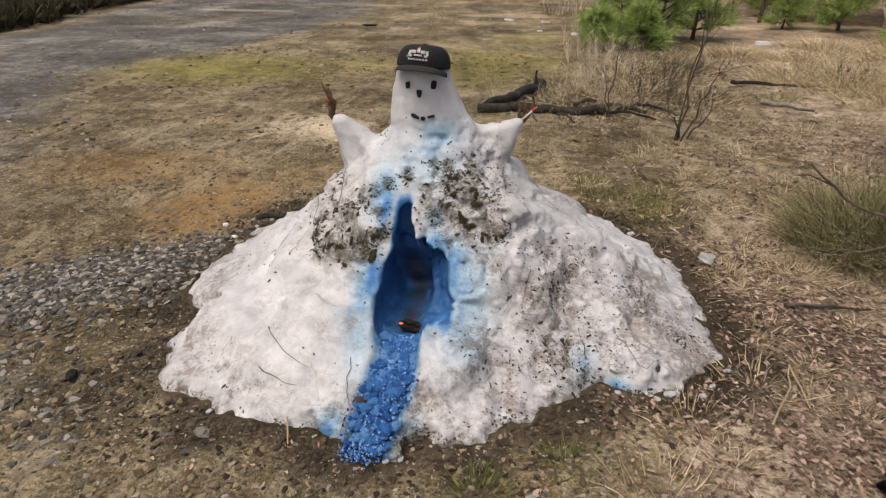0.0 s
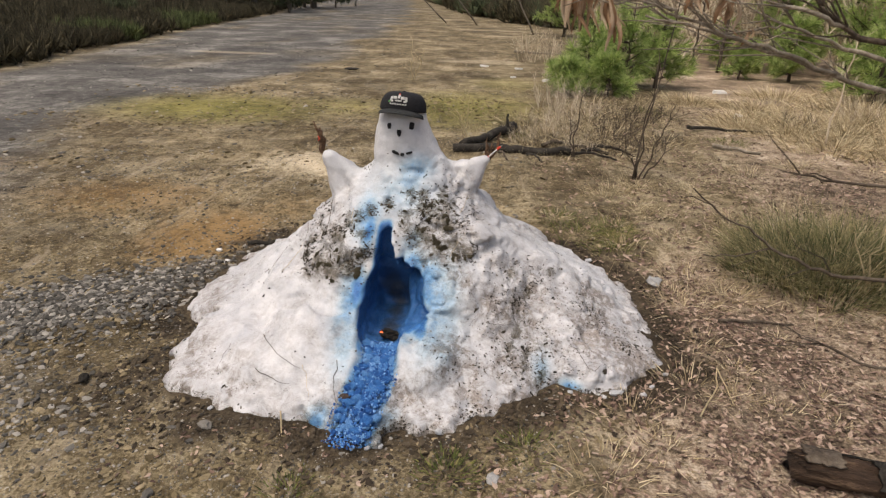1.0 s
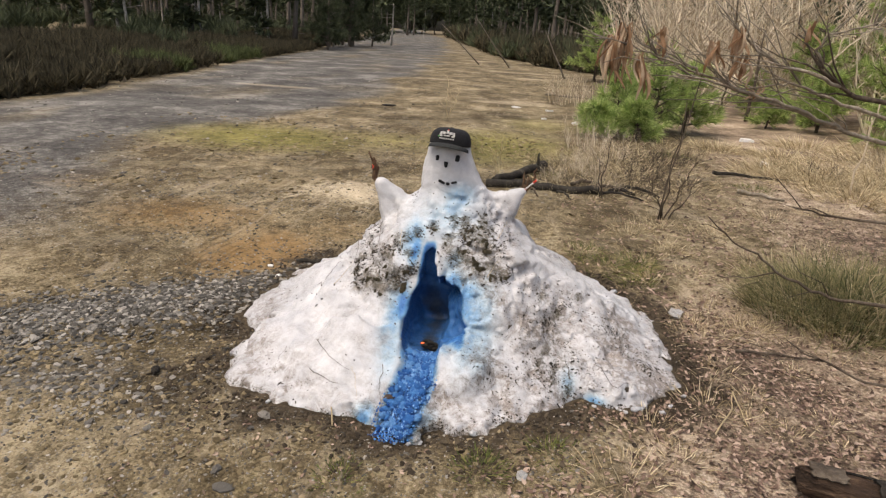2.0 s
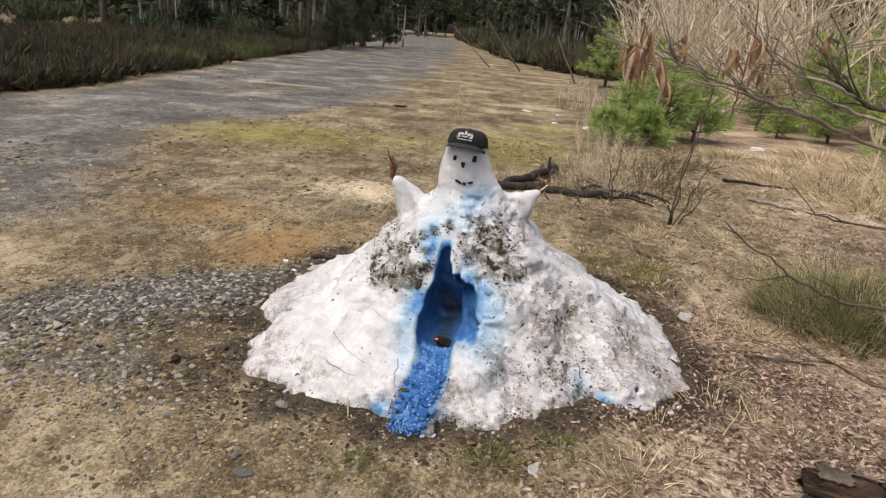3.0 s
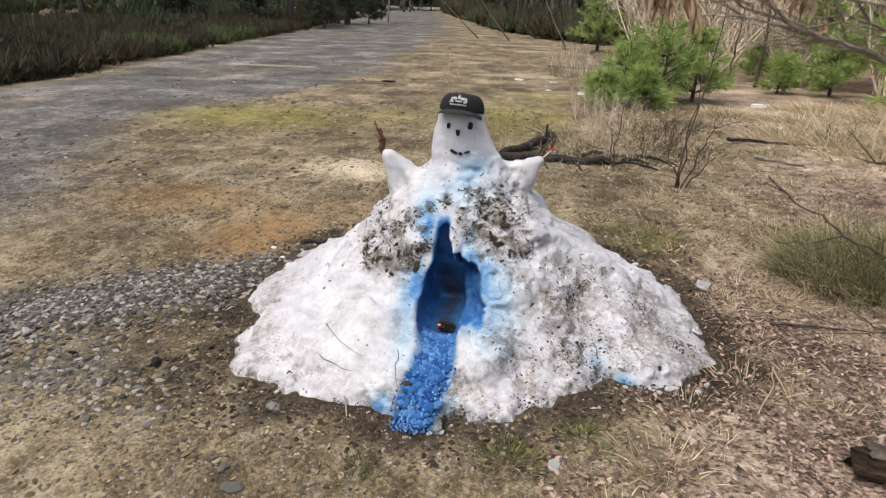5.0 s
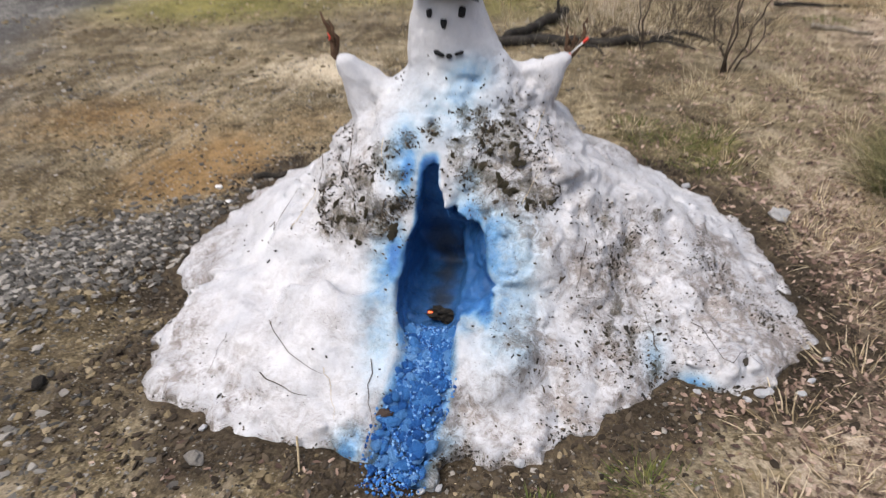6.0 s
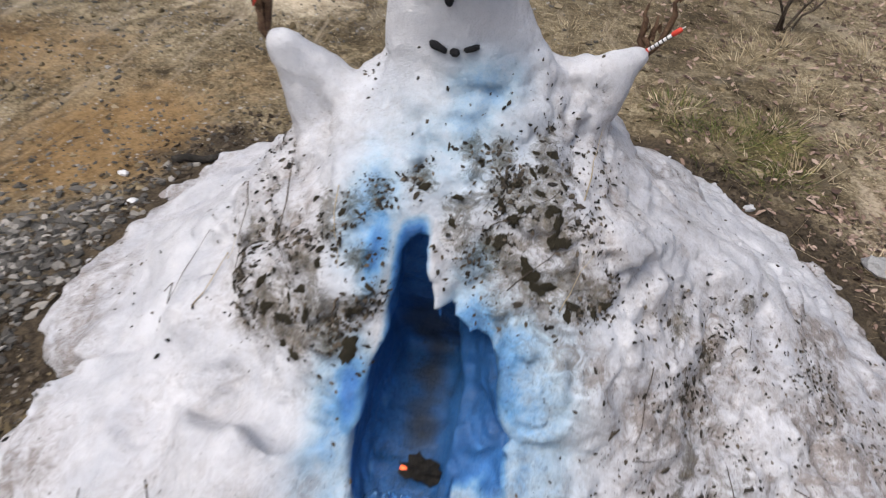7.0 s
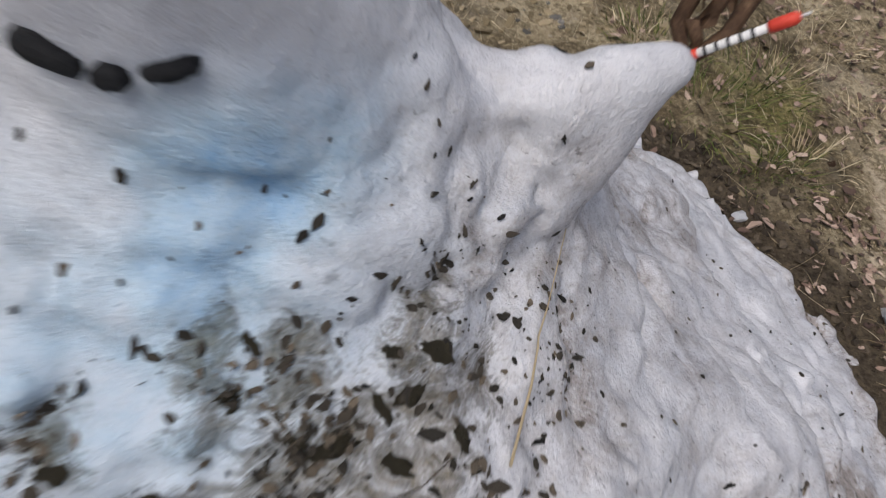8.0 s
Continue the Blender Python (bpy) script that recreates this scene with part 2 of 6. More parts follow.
    n.bump(n.math("ADD", n.math("MULTIPLY", mid, 0.8), n.math("ADD", n.math("MULTIPLY", fine, 0.5), n.math("SUBTRACT", n.math("MULTIPLY", pebble, 0.25), n.math("MULTIPLY", rib, 0.6)))), 0.8, 0.015)
    return m


M_SNOW, M_GROUND = snow_material(), ground_material()
M_STONE = varied("stone", [(0.04, 0.037, 0.032), (0.083, 0.077, 0.067), (0.14, 0.13, 0.114), (0.36, 0.335, 0.295)], 30, 0.85, 0.5, 0.003, island=True, spread=0.6)
M_PEBBLE = varied("pebble", [(0.04, 0.037, 0.032), (0.083, 0.077, 0.067), (0.14, 0.13, 0.114), (0.36, 0.335, 0.295)], 30, 0.85, 0.5, 0.003, island=False, spread=0.6)
M_LEAF = varied("dead_leaf", [(0.06, 0.037, 0.028), (0.16, 0.105, 0.078), (0.28, 0.195, 0.148), (0.46, 0.35, 0.275)], 22, 0.75, 0.3, 0.002, island=True, spread=0.65)
M_LEAF_ONE = varied("dead_leaf_single", [(0.06, 0.037, 0.028), (0.16, 0.105, 0.078), (0.28, 0.195, 0.148), (0.46, 0.35, 0.275)], 22, 0.75, 0.3, 0.002, island=False, spread=0.65)
M_CURL = varied("curled_leaf", [(0.13, 0.065, 0.035), (0.36, 0.22, 0.125), (0.72, 0.6, 0.45)], 30, 0.65, 0.3, 0.002, island=True, spread=0.55, thin=0.4)
M_STRAW = varied("dry_grass", [(0.24, 0.185, 0.105), (0.5, 0.405, 0.25), (0.76, 0.66, 0.46)], 12, 0.8, 0.2, 0.001, island=True, spread=0.7, thin=0.4)
M_THATCH = varied("dead_thatch", [(0.12, 0.096, 0.056), (0.38, 0.31, 0.19), (0.76, 0.65, 0.45)], 5, 0.8, 0.2, 0.001, island=True, spread=0.6, thin=0.4)
M_GREEN = varied("green_grass", [(0.05, 0.065, 0.02), (0.12, 0.15, 0.04), (0.26, 0.25, 0.085)], 12, 0.75, 0.2, 0.001, island=True, spread=0.7, thin=0.4)
M_RUSH = varied("rush_blades", [(0.06, 0.07, 0.03), (0.17, 0.17, 0.075), (0.4, 0.34, 0.18)], 12, 0.75, 0.2, 0.001, island=True, spread=0.7, thin=0.4)
M_NEEDLE = varied("pine_needles", [(0.15, 0.22, 0.06), (0.36, 0.48, 0.14), (0.62, 0.68, 0.3)], 6, 0.6, 0.2, 0.002, island=True, spread=0.65, thin=0.4)
M_DARKNEEDLE = varied("old_needles", [(0.028, 0.036, 0.019), (0.065, 0.08, 0.04), (0.12, 0.14, 0.07)], 3, 0.7, 0.2, 0.01, island=True, spread=0.6)
M_HEATH = varied("heath", [(0.026, 0.023, 0.014), (0.066, 0.056, 0.032), (0.125, 0.106, 0.06)], 3, 0.85, 0.2, 0.01, island=True, spread=0.6)
M_HEATHGREEN = varied("heath_green", [(0.04, 0.05, 0.02), (0.09, 0.11, 0.04), (0.18, 0.21, 0.08)], 3, 0.85, 0.2, 0.01, island=True, spread=0.6)
M_BARK = varied("bark", [(0.03, 0.022, 0.016), (0.09, 0.07, 0.052), (0.18, 0.15, 0.115)], 14, 0.9, 0.8, 0.01, stretch=(1, 1, 0.25))
M_FARBARK = varied("forest_bark", [(0.07, 0.06, 0.05), (0.16, 0.135, 0.11), (0.29, 0.25, 0.205)], 5, 0.9, 0.8, 0.02, stretch=(1, 1, 0.3))
M_BIRCH = varied("birch_bark", [(0.12, 0.1, 0.085), (0.4, 0.37, 0.33), (0.6, 0.57, 0.52)], 5, 0.7, 0.4, 0.01, stretch=(1, 1, 2.5))
M_TWIG = varied("twig_bark", [(0.08, 0.066, 0.05), (0.2, 0.17, 0.13), (0.45, 0.4, 0.33)], 25, 0.8, 0.4, 0.003)
M_GREYTWIG = varied("grey_twigs", [(0.19, 0.147, 0.1), (0.54, 0.445, 0.325), (0.86, 0.77, 0.61)], 4, 0.8, 0.3, 0.004, island=True, spread=0.6)
M_CHAR = varied("charred_wood", [(0.008, 0.007, 0.006), (0.03, 0.026, 0.021), (0.085, 0.075, 0.062)], 18, 0.9, 0.8, 0.008)
M_ROTWOOD = varied("rotten_wood", [(0.015, 0.01, 0.007), (0.05, 0.031, 0.02), (0.16, 0.105, 0.068)], 20, 0.9, 0.9, 0.012, stretch=(0.25, 1, 1))
M_DEBRIS = varied("debris", [(0.018, 0.016, 0.012), (0.05, 0.042, 0.032), (0.14, 0.112, 0.08)], 40, 0.85, 0.5, 0.002, island=True, spread=0.6)
M_DEBRIS_ONE = varied("bark_chip", [(0.012, 0.011, 0.01), (0.034, 0.03, 0.024), (0.1, 0.08, 0.058)], 40, 0.85, 0.5, 0.002, island=False, spread=0.6)
M_SOIL = varied("dark_soil", [(0.025, 0.023, 0.014), (0.075, 0.064, 0.038), (0.17, 0.14, 0.09)], 45, 0.95, 1.0, 0.008)
M_COAL = varied("coal", [(0.006, 0.006, 0.007), (0.016, 0.016, 0.017), (0.035, 0.035, 0.036)], 60, 0.7, 0.7, 0.003)
M_TRASH = varied("pale_plastic", [(0.55, 0.54, 0.52), (0.72, 0.71, 0.69), (0.8, 0.8, 0.79)], 12, 0.5, 0.3, 0.004)
M_ICE = varied("grey_ice", [(0.25, 0.245, 0.235), (0.36, 0.355, 0.345), (0.48, 0.475, 0.47)], 20, 0.4, 0.5, 0.006)

# ---- plan ----
CX, CY = -0.05, 2.25            # axis of the snow heap
OUTLINE = [(-0.855, 1.43), (-0.69, 1.365), (-0.55, 1.33), (-0.40, 1.315), (-0.245, 1.31), (-0.09, 1.27), (0.01, 1.275), (0.078, 1.36), (0.14, 1.305), (0.235, 1.348), (0.305, 1.44),
           (0.42, 1.465), (0.54, 1.57), (0.63, 1.635), (0.70, 1.62), (0.76, 1.60), (0.90, 1.645), (0.965, 1.78), (1.06, 1.85), (1.03, 2.0), (1.02, 2.24), (1.02, 2.43), (0.95, 2.65), (0.85, 2.81), (0.72, 2.98), (0.45, 3.1),
           (-0.05, 3.10), (-0.60, 3.0), (-0.92, 2.76), (-1.0, 2.32), (-1.07, 1.975), (-0.82, 1.79), (-0.91, 1.65)]
_ang = np.degrees(np.arctan2([p[1] - CY for p in OUTLINE], [p[0] - CX for p in OUTLINE])) % 360
_rad = np.hypot([p[0] - CX for p in OUTLINE], [p[1] - CY for p in OUTLINE])
_o = np.argsort(_ang)
_ang, _rad = _ang[_o], _rad[_o]


def heap_reach(x, y):
    """Distance from the heap's axis as a share of the way to its foot."""
    a = np.degrees(np.arctan2(y - CY, x - CX)) % 360
    R = np.interp(a, _ang, _rad, period=360)
    d = np.hypot(x - CX, y - CY)
    even = sum(np.interp(a + k, _ang, _rad, period=360) for k in range(-30, 31, 6)) / 11
    R = even + (R - even) * smooth(0.76, 0.97, d / R)
    rough = 0.035 * vnoise(x * 9, y * 9, 0, 5) + 0.02 * vnoise(x * 23, y * 23, 0, 6) + 0.005 * vnoise(x * 55, y * 55, 0, 7)
    return d / (R + rough * smooth(0.85, 1.0, d / R))


def road_left(y):
    return np.interp(y, [-20, 7.5, 9.7, 16.6, 28.2, 127, 400], [-9.5, -8.0, -7.8, -9.4, -11.1, -33.3, -95])


def road_right(y):
    return np.interp(y, [-20, 3.5, 6, 8, 10.5, 17, 30, 97, 116, 400], [-1.5, -3.2, -4.3, -3.8, -2.8, -3.4, -4.6, -15.0, -20, -82])


def ground_z(x, y):
    x, y = np.asarray(x, float), np.asarray(y, float)
    near = np.exp(-((x - 0.2) ** 2 + (y - 2) ** 2) / 40)
    z = (0.014 * fbm(x, y, 0, 2.2, 3, 11) + (0.007 * vnoise(x * 11, y * 11, 0, 15) + 0.005 * vnoise(x * 19, y * 19, 0, 16)) * near ** 5) * near + 0.035 * vnoise(x * 0.35, y * 0.35, 0, 12) * smooth(2.5, 6, np.hypot(x, y - 2))
    z = z + 0.05 * np.exp(-(((x + 1.2) / 0.3) ** 2 + ((y - 4.35) / 0.35) ** 2))          # pale sand hump
    gx, gy = x + 1.55, y - 1.95
    along, across = gx * 0.8 + gy * 0.6, -gx * 0.6 + gy * 0.8
    z = z + 0.03 * np.exp(-((along / 0.75) ** 2 + (across / 0.25) ** 2))                  # gravel bank
    z = z - 0.02 * np.exp(-(((x + 1.4) / 0.35) ** 2 + ((y - 2.8) / 0.4) ** 2))             # sandy hollow
    z = z + 0.25 * smooth(0, 4, road_left(y) - x) + 0.1 * smooth(3.5, 9, x) * fbm(x, y, 0, 0.5, 2, 14)
    d = (x + 1.68) * 0.98 - (y - 2.7) * 0.17                                                # tyre marks in the sand
    tread = sum(np.exp(-((d - k) / 0.018) ** 2) for k in (-0.07, 0.0, 0.07)) * np.exp(-((y - 2.85) / 0.42) ** 4)
    return z - 0.016 * tread


def build_ground():
    n = 680
    u = np.linspace(-1, 1, n)
    b = math.asinh(420 / 1.1)
    gx, gy = np.meshgrid(1.1 * np.sinh(b * u) * 1.0 - 0.1, 1.1 * np.sinh(b * u) + 2.0, indexing="ij")
    x, y = gx.ravel(), gy.ravel()
    z = ground_z(x, y)
    me = bpy.data.meshes.new("ground")
    i = np.arange(n * n).reshape(n, n)
    quads = np.stack([i[:-1, :-1], i[1:, :-1], i[1:, 1:], i[:-1, 1:]], -1).reshape(-1, 4)
    me.from_pydata(np.stack([x, y, z], 1).tolist(), [], quads.tolist())
    me.materials.append(M_GROUND)
    me.polygons.foreach_set("use_smooth", [True] * len(me.polygons))

    def blob(cx, cy, rx, ry, turn=0.0):
        c, s = math.cos(radians(turn)), math.sin(radians(turn))
        a, bb = ((x - cx) * c + (y - cy) * s) / rx, (-(x - cx) * s + (y - cy) * c) / ry
        return np.exp(-(a * a + bb * bb))

    far = vnoise(x * 0.5, y * 0.9, 0, 21)
    road = smooth(-0.5, 0.6, x - road_left(y)) * smooth(-0.9, 0.9, road_right(y) - x + 0.8 * far) * smooth(2.2, 3.6, y + 0.2 * x + 1.2)
    road = np.maximum(road, 0.5 * smooth(9, 16, y) * smooth(0, 0.8, x - road_left(y)) * smooth(-1, 2.5, 1.5 - x - 0.1 * (y - 15)) * (0.55 + 0.45 * far))
    road = road * (0.85 + 0.3 * vnoise(x * 0.9, y * 0.45, 0, 22) + 0.15 * vnoise(x * 2.7, y * 1.2, 0, 24)) * (1 - 0.3 * smooth(-4.5, -2.0, x))
    masks = {
        "road": road,
        "far": smooth(4.0, 13.0, np.hypot(x, y - 1.0)),
        "moss": 0.8 * np.maximum.reduce([1.15 * blob(-3.1, 6.6, 1.6, 1.0), 1.1 * blob(-0.2, 7.3, 1.2, 1.4), blob(-1.7, 7.0, 1.2, 0.8) * 0.8, 0.7 * blob(0.3, 9.5, 1.0, 1.6), 0.75 * blob(1.05, 3.3, 0.25, 0.3), 0.55 * blob(-0.1, 0.6, 0.9, 0.5)]),
        "sand": np.maximum.reduce([1.05 * blob(-1.35, 2.85, 0.45, 0.55), 0.7 * blob(-2.2, 3.4, 0.9, 0.5), 0.5 * blob(-1.0, 3.4, 0.5, 0.5), 0.42 * blob(-3.6, 4.0, 0.8, 0.5)]),
        "pale": np.maximum((1.0 + 0.35 * vnoise(x * 4, y * 4, 0, 35)) * blob(-1.25, 4.35, 0.5, 0.42), 0.6 * smooth(0.45, 0.8, vnoise(x * 0.35, y * 1.1, 0, 33)) * smooth(8, 14, y) * smooth(-9, -6, x) * smooth(3, 0, x)),
        "litter": np.maximum(smooth(0.35, 1.1, x + 0.35 * (1.4 - y) + 0.15 * far) * smooth(3.4, 2.2, y - 0.25 * x), smooth(1.0, 2.6, x - 0.1 * y) * 0.85),
        "gravel": np.maximum.reduce([blob(-1.55, 1.95, 0.75, 0.3, 37), 0.8 * blob(-1.45, 1.3, 0.4, 0.2, 20), 0.9 * blob(-1.15, 2.35, 0.3, 0.25)]),
        "wet": np.maximum(smooth(1.28, 1.02, heap_reach(x, y) + 0.09 * fbm(x, y, 0, 5, 2, 23)) * 0.95, 0.75 * blob(0.75, 5.5, 0.8, 0.35)),
        "track": np.exp(-(((x + 1.68) / 0.2) ** 4 + ((y - 2.85) / 0.42) ** 4)),
        "stony": smooth(1.0, -0.4, x) * 0.8,
    }
    for key, v in masks.items():
        me.attributes.new(key, "FLOAT", "POINT").data.foreach_set("value", np.ascontiguousarray(v, np.float32))
    me.update()
    return tagged(new("ground", me), "bare sandy ground with gravel, moss and leaf litter", "ground", kind="structure")


ground = build_ground()


# ---- the snow heap with the figure on top ----
def smin(a, b, k):
    h = np.clip(0.5 + 0.5 * (b - a) / k, 0, 1)
    return b + (a - b) * h - k * h * (1 - h)


def cone_field(x, y, z, a, b, ra, rb, flat=1.0):
    a, b = np.array(a), np.array(b)
    d = b - a
    px, py, pz = x - a[0], (y - a[1]) / flat, z - a[2]
    d = np.array([d[0], d[1] / flat, d[2]])
    t = np.clip((px * d[0] + py * d[1] + pz * d[2]) / (d @ d), 0, 1)
    return np.sqrt((px - t * d[0]) ** 2 + (py - t * d[1]) ** 2 + (pz - t * d[2]) ** 2) - (ra + (rb - ra) * t)


def slot_left(z):
    """Left edge of the opening: a narrow slit above, a wide chamber below."""
    return np.interp(z, [0.1, 0.125, 0.16, 0.22, 0.29, 0.325, 0.36, 0.43, 0.5], [-0.10, -0.105, -0.13, -0.142, -0.142, -0.136, -0.117, -0.118, -0.114])


def slot_right(z):
    return np.interp(z, [0.1, 0.13, 0.18, 0.25, 0.31, 0.36, 0.43, 0.5], [0.008, 0.01, 0.014, 0.004, -0.012, -0.04, -0.064, -0.07])


def bay_right(z):
    """Right edge of the shallow bay beside the chamber."""
    return np.interp(z, [0.15, 0.175, 0.2, 0.25, 0.31, 0.35, 0.38], [0.03, 0.09, 0.12, 0.105, 0.078, 0.045, -0.02])


def slot_side(x, z):
    return np.maximum(slot_left(z) - x, x - slot_right(z))


CHUTE_Y = [1.2, 1.28, 1.36, 1.45, 1.54, 1.62, 1.8]
CHUTE_MID = [-0.085, -0.08, -0.07, -0.052, -0.044, -0.044, -0.044]
CHUTE_HALF = [0.07, 0.075, 0.078, 0.078, 0.07, 0.064, 0.062]
CHUTE_Z = [0.004, 0.018, 0.05, 0.085, 0.112, 0.13, 0.135]


def chute_side(x, y):
    return np.abs(x - np.interp(y, CHUTE_Y, CHUTE_MID)) - np.interp(y, CHUTE_Y, CHUTE_HALF)


def heap_height(x, y):
    s = heap_reach(x, y)
    e = np.clip(1 - s, 0, 1)
    h = 0.862 * e ** 1.42 + 0.004 * smooth(0.0, 0.05, e) + 0.022 * smooth(0.0, 0.05, e) * smooth(0.35, 0.1, e)

    def bump(cx, cy, r, a):
        return a * np.exp(-((x - cx) ** 2 + (y - cy) ** 2) / (r * r))

    h = h + smooth(0.0, 0.2, e) * (bump(-0.42, 1.56, 0.16, 0.07) + bump(-0.26, 1.88, 0.13, 0.06) + bump(0.17, 1.52, 0.11, 0.075) + bump(-0.62, 1.55, 0.12, 0.03)
         + bump(0.54, 2.62, 0.17, 0.06) - bump(0.40, 2.2, 0.11, 0.035) + bump(0.33, 1.95, 0.14, 0.02) - bump(0.42, 1.86, 0.09, 0.025) + bump(0.66, 2.2, 0.2, 0.028) + bump(0.33, 1.62, 0.1, 0.02) + bump(-0.55, 2.1, 0.2, 0.005) - bump(0.5, 1.75, 0.12, 0.02) - bump(-0.4, 1.74, 0.07, 0.045) - bump(-0.55, 1.76, 0.07, 0.03) - bump(-0.27, 1.7, 0.05, 0.03))
    wave = y - 1.70 - 0.05 * np.sin(x * 9 + 1) + 0.02 * vnoise(x * 14, y * 14, 0, 43)
    h = h + 0.035 * np.exp(-((x + 0.36) / 0.17) ** 4) * (smooth(0.03, -0.035, wave) * np.exp(-(np.minimum(wave, 0) / 0.12) ** 2) - 0.5 * smooth(-0.02, 0.03, wave) * np.exp(-(np.maximum(wave, 0) / 0.1) ** 2))
    return np.where(s < 1, h, -0.06)


SOIL = [(-0.239, 0.511, 3.8), (-0.2, 0.53, 3), (-0.159, 0.545, 3), (-0.087, 0.56, 3.5), (-0.015, 0.53, 4), (-0.365, 0.419, 3.8), (-0.267, 0.458, 5), (-0.397, 0.295, 3), (-0.35, 0.35, 5), (-0.3, 0.365, 4), (-0.237, 0.405, 6),
        (-0.169, 0.417, 5), (-0.17, 0.48, 3), (0.074, 0.454, 6), (0.149, 0.493, 6), (0.161, 0.441, 6.5), (0.238, 0.405, 4.5), (0.2, 0.42, 5), (0.124, 0.568, 4), (0.042, 0.584, 3.5), (0.131, 0.425, 5), (0.116, 0.52, 5),
        (-0.018, 0.496, 4), (0.03, 0.47, 4), (0.45, 0.137, 3.5), (0.43, 0.11, 3), (0.49, 0.22, 3), (0.59, 0.26, 3), (0.49, 0.08, 3), (0.55, 0.04, 3), (0.42, 0.3, 3), (0.083, 0.554, 4), (0.114, 0.542, 4.5), (0.143, 0.545, 4), (0.065, 0.54, 4), (0.033, 0.596, 2.5), (0.114, 0.587, 3), (0.0, 0.58, 3), (-0.012, 0.598, 2.5), (-0.42, 0.36, 5), (-0.36, 0.325, 5), (-0.29, 0.335, 5), (-0.3, 0.4, 9), (-0.22, 0.37, 7), (-0.38, 0.43, 8), (0.15, 0.46, 11), (0.08, 0.52, 9), (0.09, 0.545, 6), (0.13, 0.53, 6), (0.05, 0.555, 5)]   # x, height and spread in cm


def build_heap():
    step = 0.0072
    ax = [np.arange(-1.2, 1.25, step), np.arange(1.1, 3.3, step), np.arange(-0.045, 1.0, step)]
    gx, gy = np.meshgrid(ax[0], ax[1], indexing="ij")
    h = heap_height(gx, gy)
    slope = np.hypot(*np.gradient(h, step))
    x, y, z = gx[:, :, None], gy[:, :, None], ax[2][None, None, :]
    f = ((z - h[:, :, None]) / np.sqrt(1 + np.minimum(slope, 2.0) ** 2)[:, :, None]).astype(np.float32)
    # the figure: head, shoulders and two stubby arms
    lo = [np.searchsorted(ax[0], -0.6), np.searchsorted(ax[1], 1.8)]
    hi = [np.searchsorted(ax[0], 0.5), np.searchsorted(ax[1], 2.75)]
    box = (slice(lo[0], hi[0]), slice(lo[1], hi[1]))
    bx, by = x[box], y[box]
    fb = f[box]
    fb = smin(fb, cone_field(bx, by, z, (-0.02, 2.27, 0.50), (-0.058, 2.255, 0.70), 0.195, 0.128), 0.05)
    fb = smin(fb, cone_field(bx, by, z, (-0.07, 2.25, 0.735), (-0.074, 2.225, 0.85), 0.137, 0.103), 0.02)
    fb = smin(fb, cone_field(bx, by, z, (-0.386, 2.18, 0.689), (-0.20, 2.21, 0.55), 0.026, 0.062), 0.03)
    fb = smin(fb, cone_field(bx, by, z, (-0.386, 2.18, 0.689), (-0.29, 2.2, 0.47), 0.026, 0.08), 0.03)
    fb = smin(fb, cone_field(bx, by, z, (0.278, 2.296, 0.686), (0.08, 2.25, 0.62), 0.02, 0.055), 0.03)
    fb = smin(fb, cone_field(bx, by, z, (0.278, 2.296, 0.686), (0.10, 2.26, 0.45), 0.02, 0.125), 0.03)
    f[box] = fb
    # the opening cut into the front: slit and chamber, a shallow bay beside them, and the chute that runs out
    zz = ax[2][None, None, :]
    wob = (0.010 * vnoise(ax[2] * 17, 3.3, 0, 52) + 0.005 * vnoise(ax[2] * 41, 1.3, 0, 53))[None, None, :]
    depth = np.interp(ax[2], [0.1, 0.19, 0.26, 0.34, 0.38, 0.45, 0.5], [2.0, 2.0, 1.985, 1.965, 1.955, 1.95, 1.945])[None, None, :]
    cut = -smin(-(slot_side(x + wob, zz) + 0.0 * y), -(y - depth), 0.018)
    cut = -smin(-cut, -(np.abs(zz - 0.30) - 0.185 + 0.0 * x), 0.02)
    bay = np.maximum(np.maximum(np.maximum(x + wob - bay_right(zz), -0.04 - x), np.abs(zz - 0.275) - 0.10), y - 2.1)
    bay_depth = 0.035 + 0.13 * smooth(0.11, -0.02, x) + 0.012 * vnoise(x * 30, y * 30, zz * 30, 50)
    bay = -smin(-bay, f + bay_depth, 0.03)
    cut = smin(cut, bay, 0.012)
    floor_z = np.interp(ax[1], CHUTE_Y, CHUTE_Z)[None, :, None]
    chute = -smin(-(chute_side(x, y) - 0.2 * np.maximum(z - floor_z, 0)) * 0.85, -(floor_z - z), 0.03)
    chute = -smin(-chute, -(y - 1.69), 0.03)
    chute = -smin(-chute, -(z - 0.24), 0.03)
    cut = np.minimum(cut, chute)
    f = (-smin(-f, cut, 0.02)).astype(np.float32)
    # a rough, crusty surface
    near = np.nonzero(np.abs(f) < 0.055)
    px, py, pz = ax[0][near[0]], ax[1][near[1]], ax[2][near[2]]
    face = smooth(0.6, 0.75, pz)
    arm = smooth(0.2, 0.3, np.abs(px + 0.05)) * smooth(0.5, 0.6, pz)
    gap = smooth(0.05, 0.0, slot_side(px, pz)) * smooth(0.56, 0.5, pz)
    calm = (1 - 0.75 * np.maximum(face, arm)) * (1 - 0.7 * gap)
    foot = smooth(0.0, 0.08, pz)
    wx, wz = px + 0.03 * vnoise(px * 8, py * 8, pz * 8, 64), pz + 0.03 * vnoise(px * 8, py * 8, pz * 8, 65)
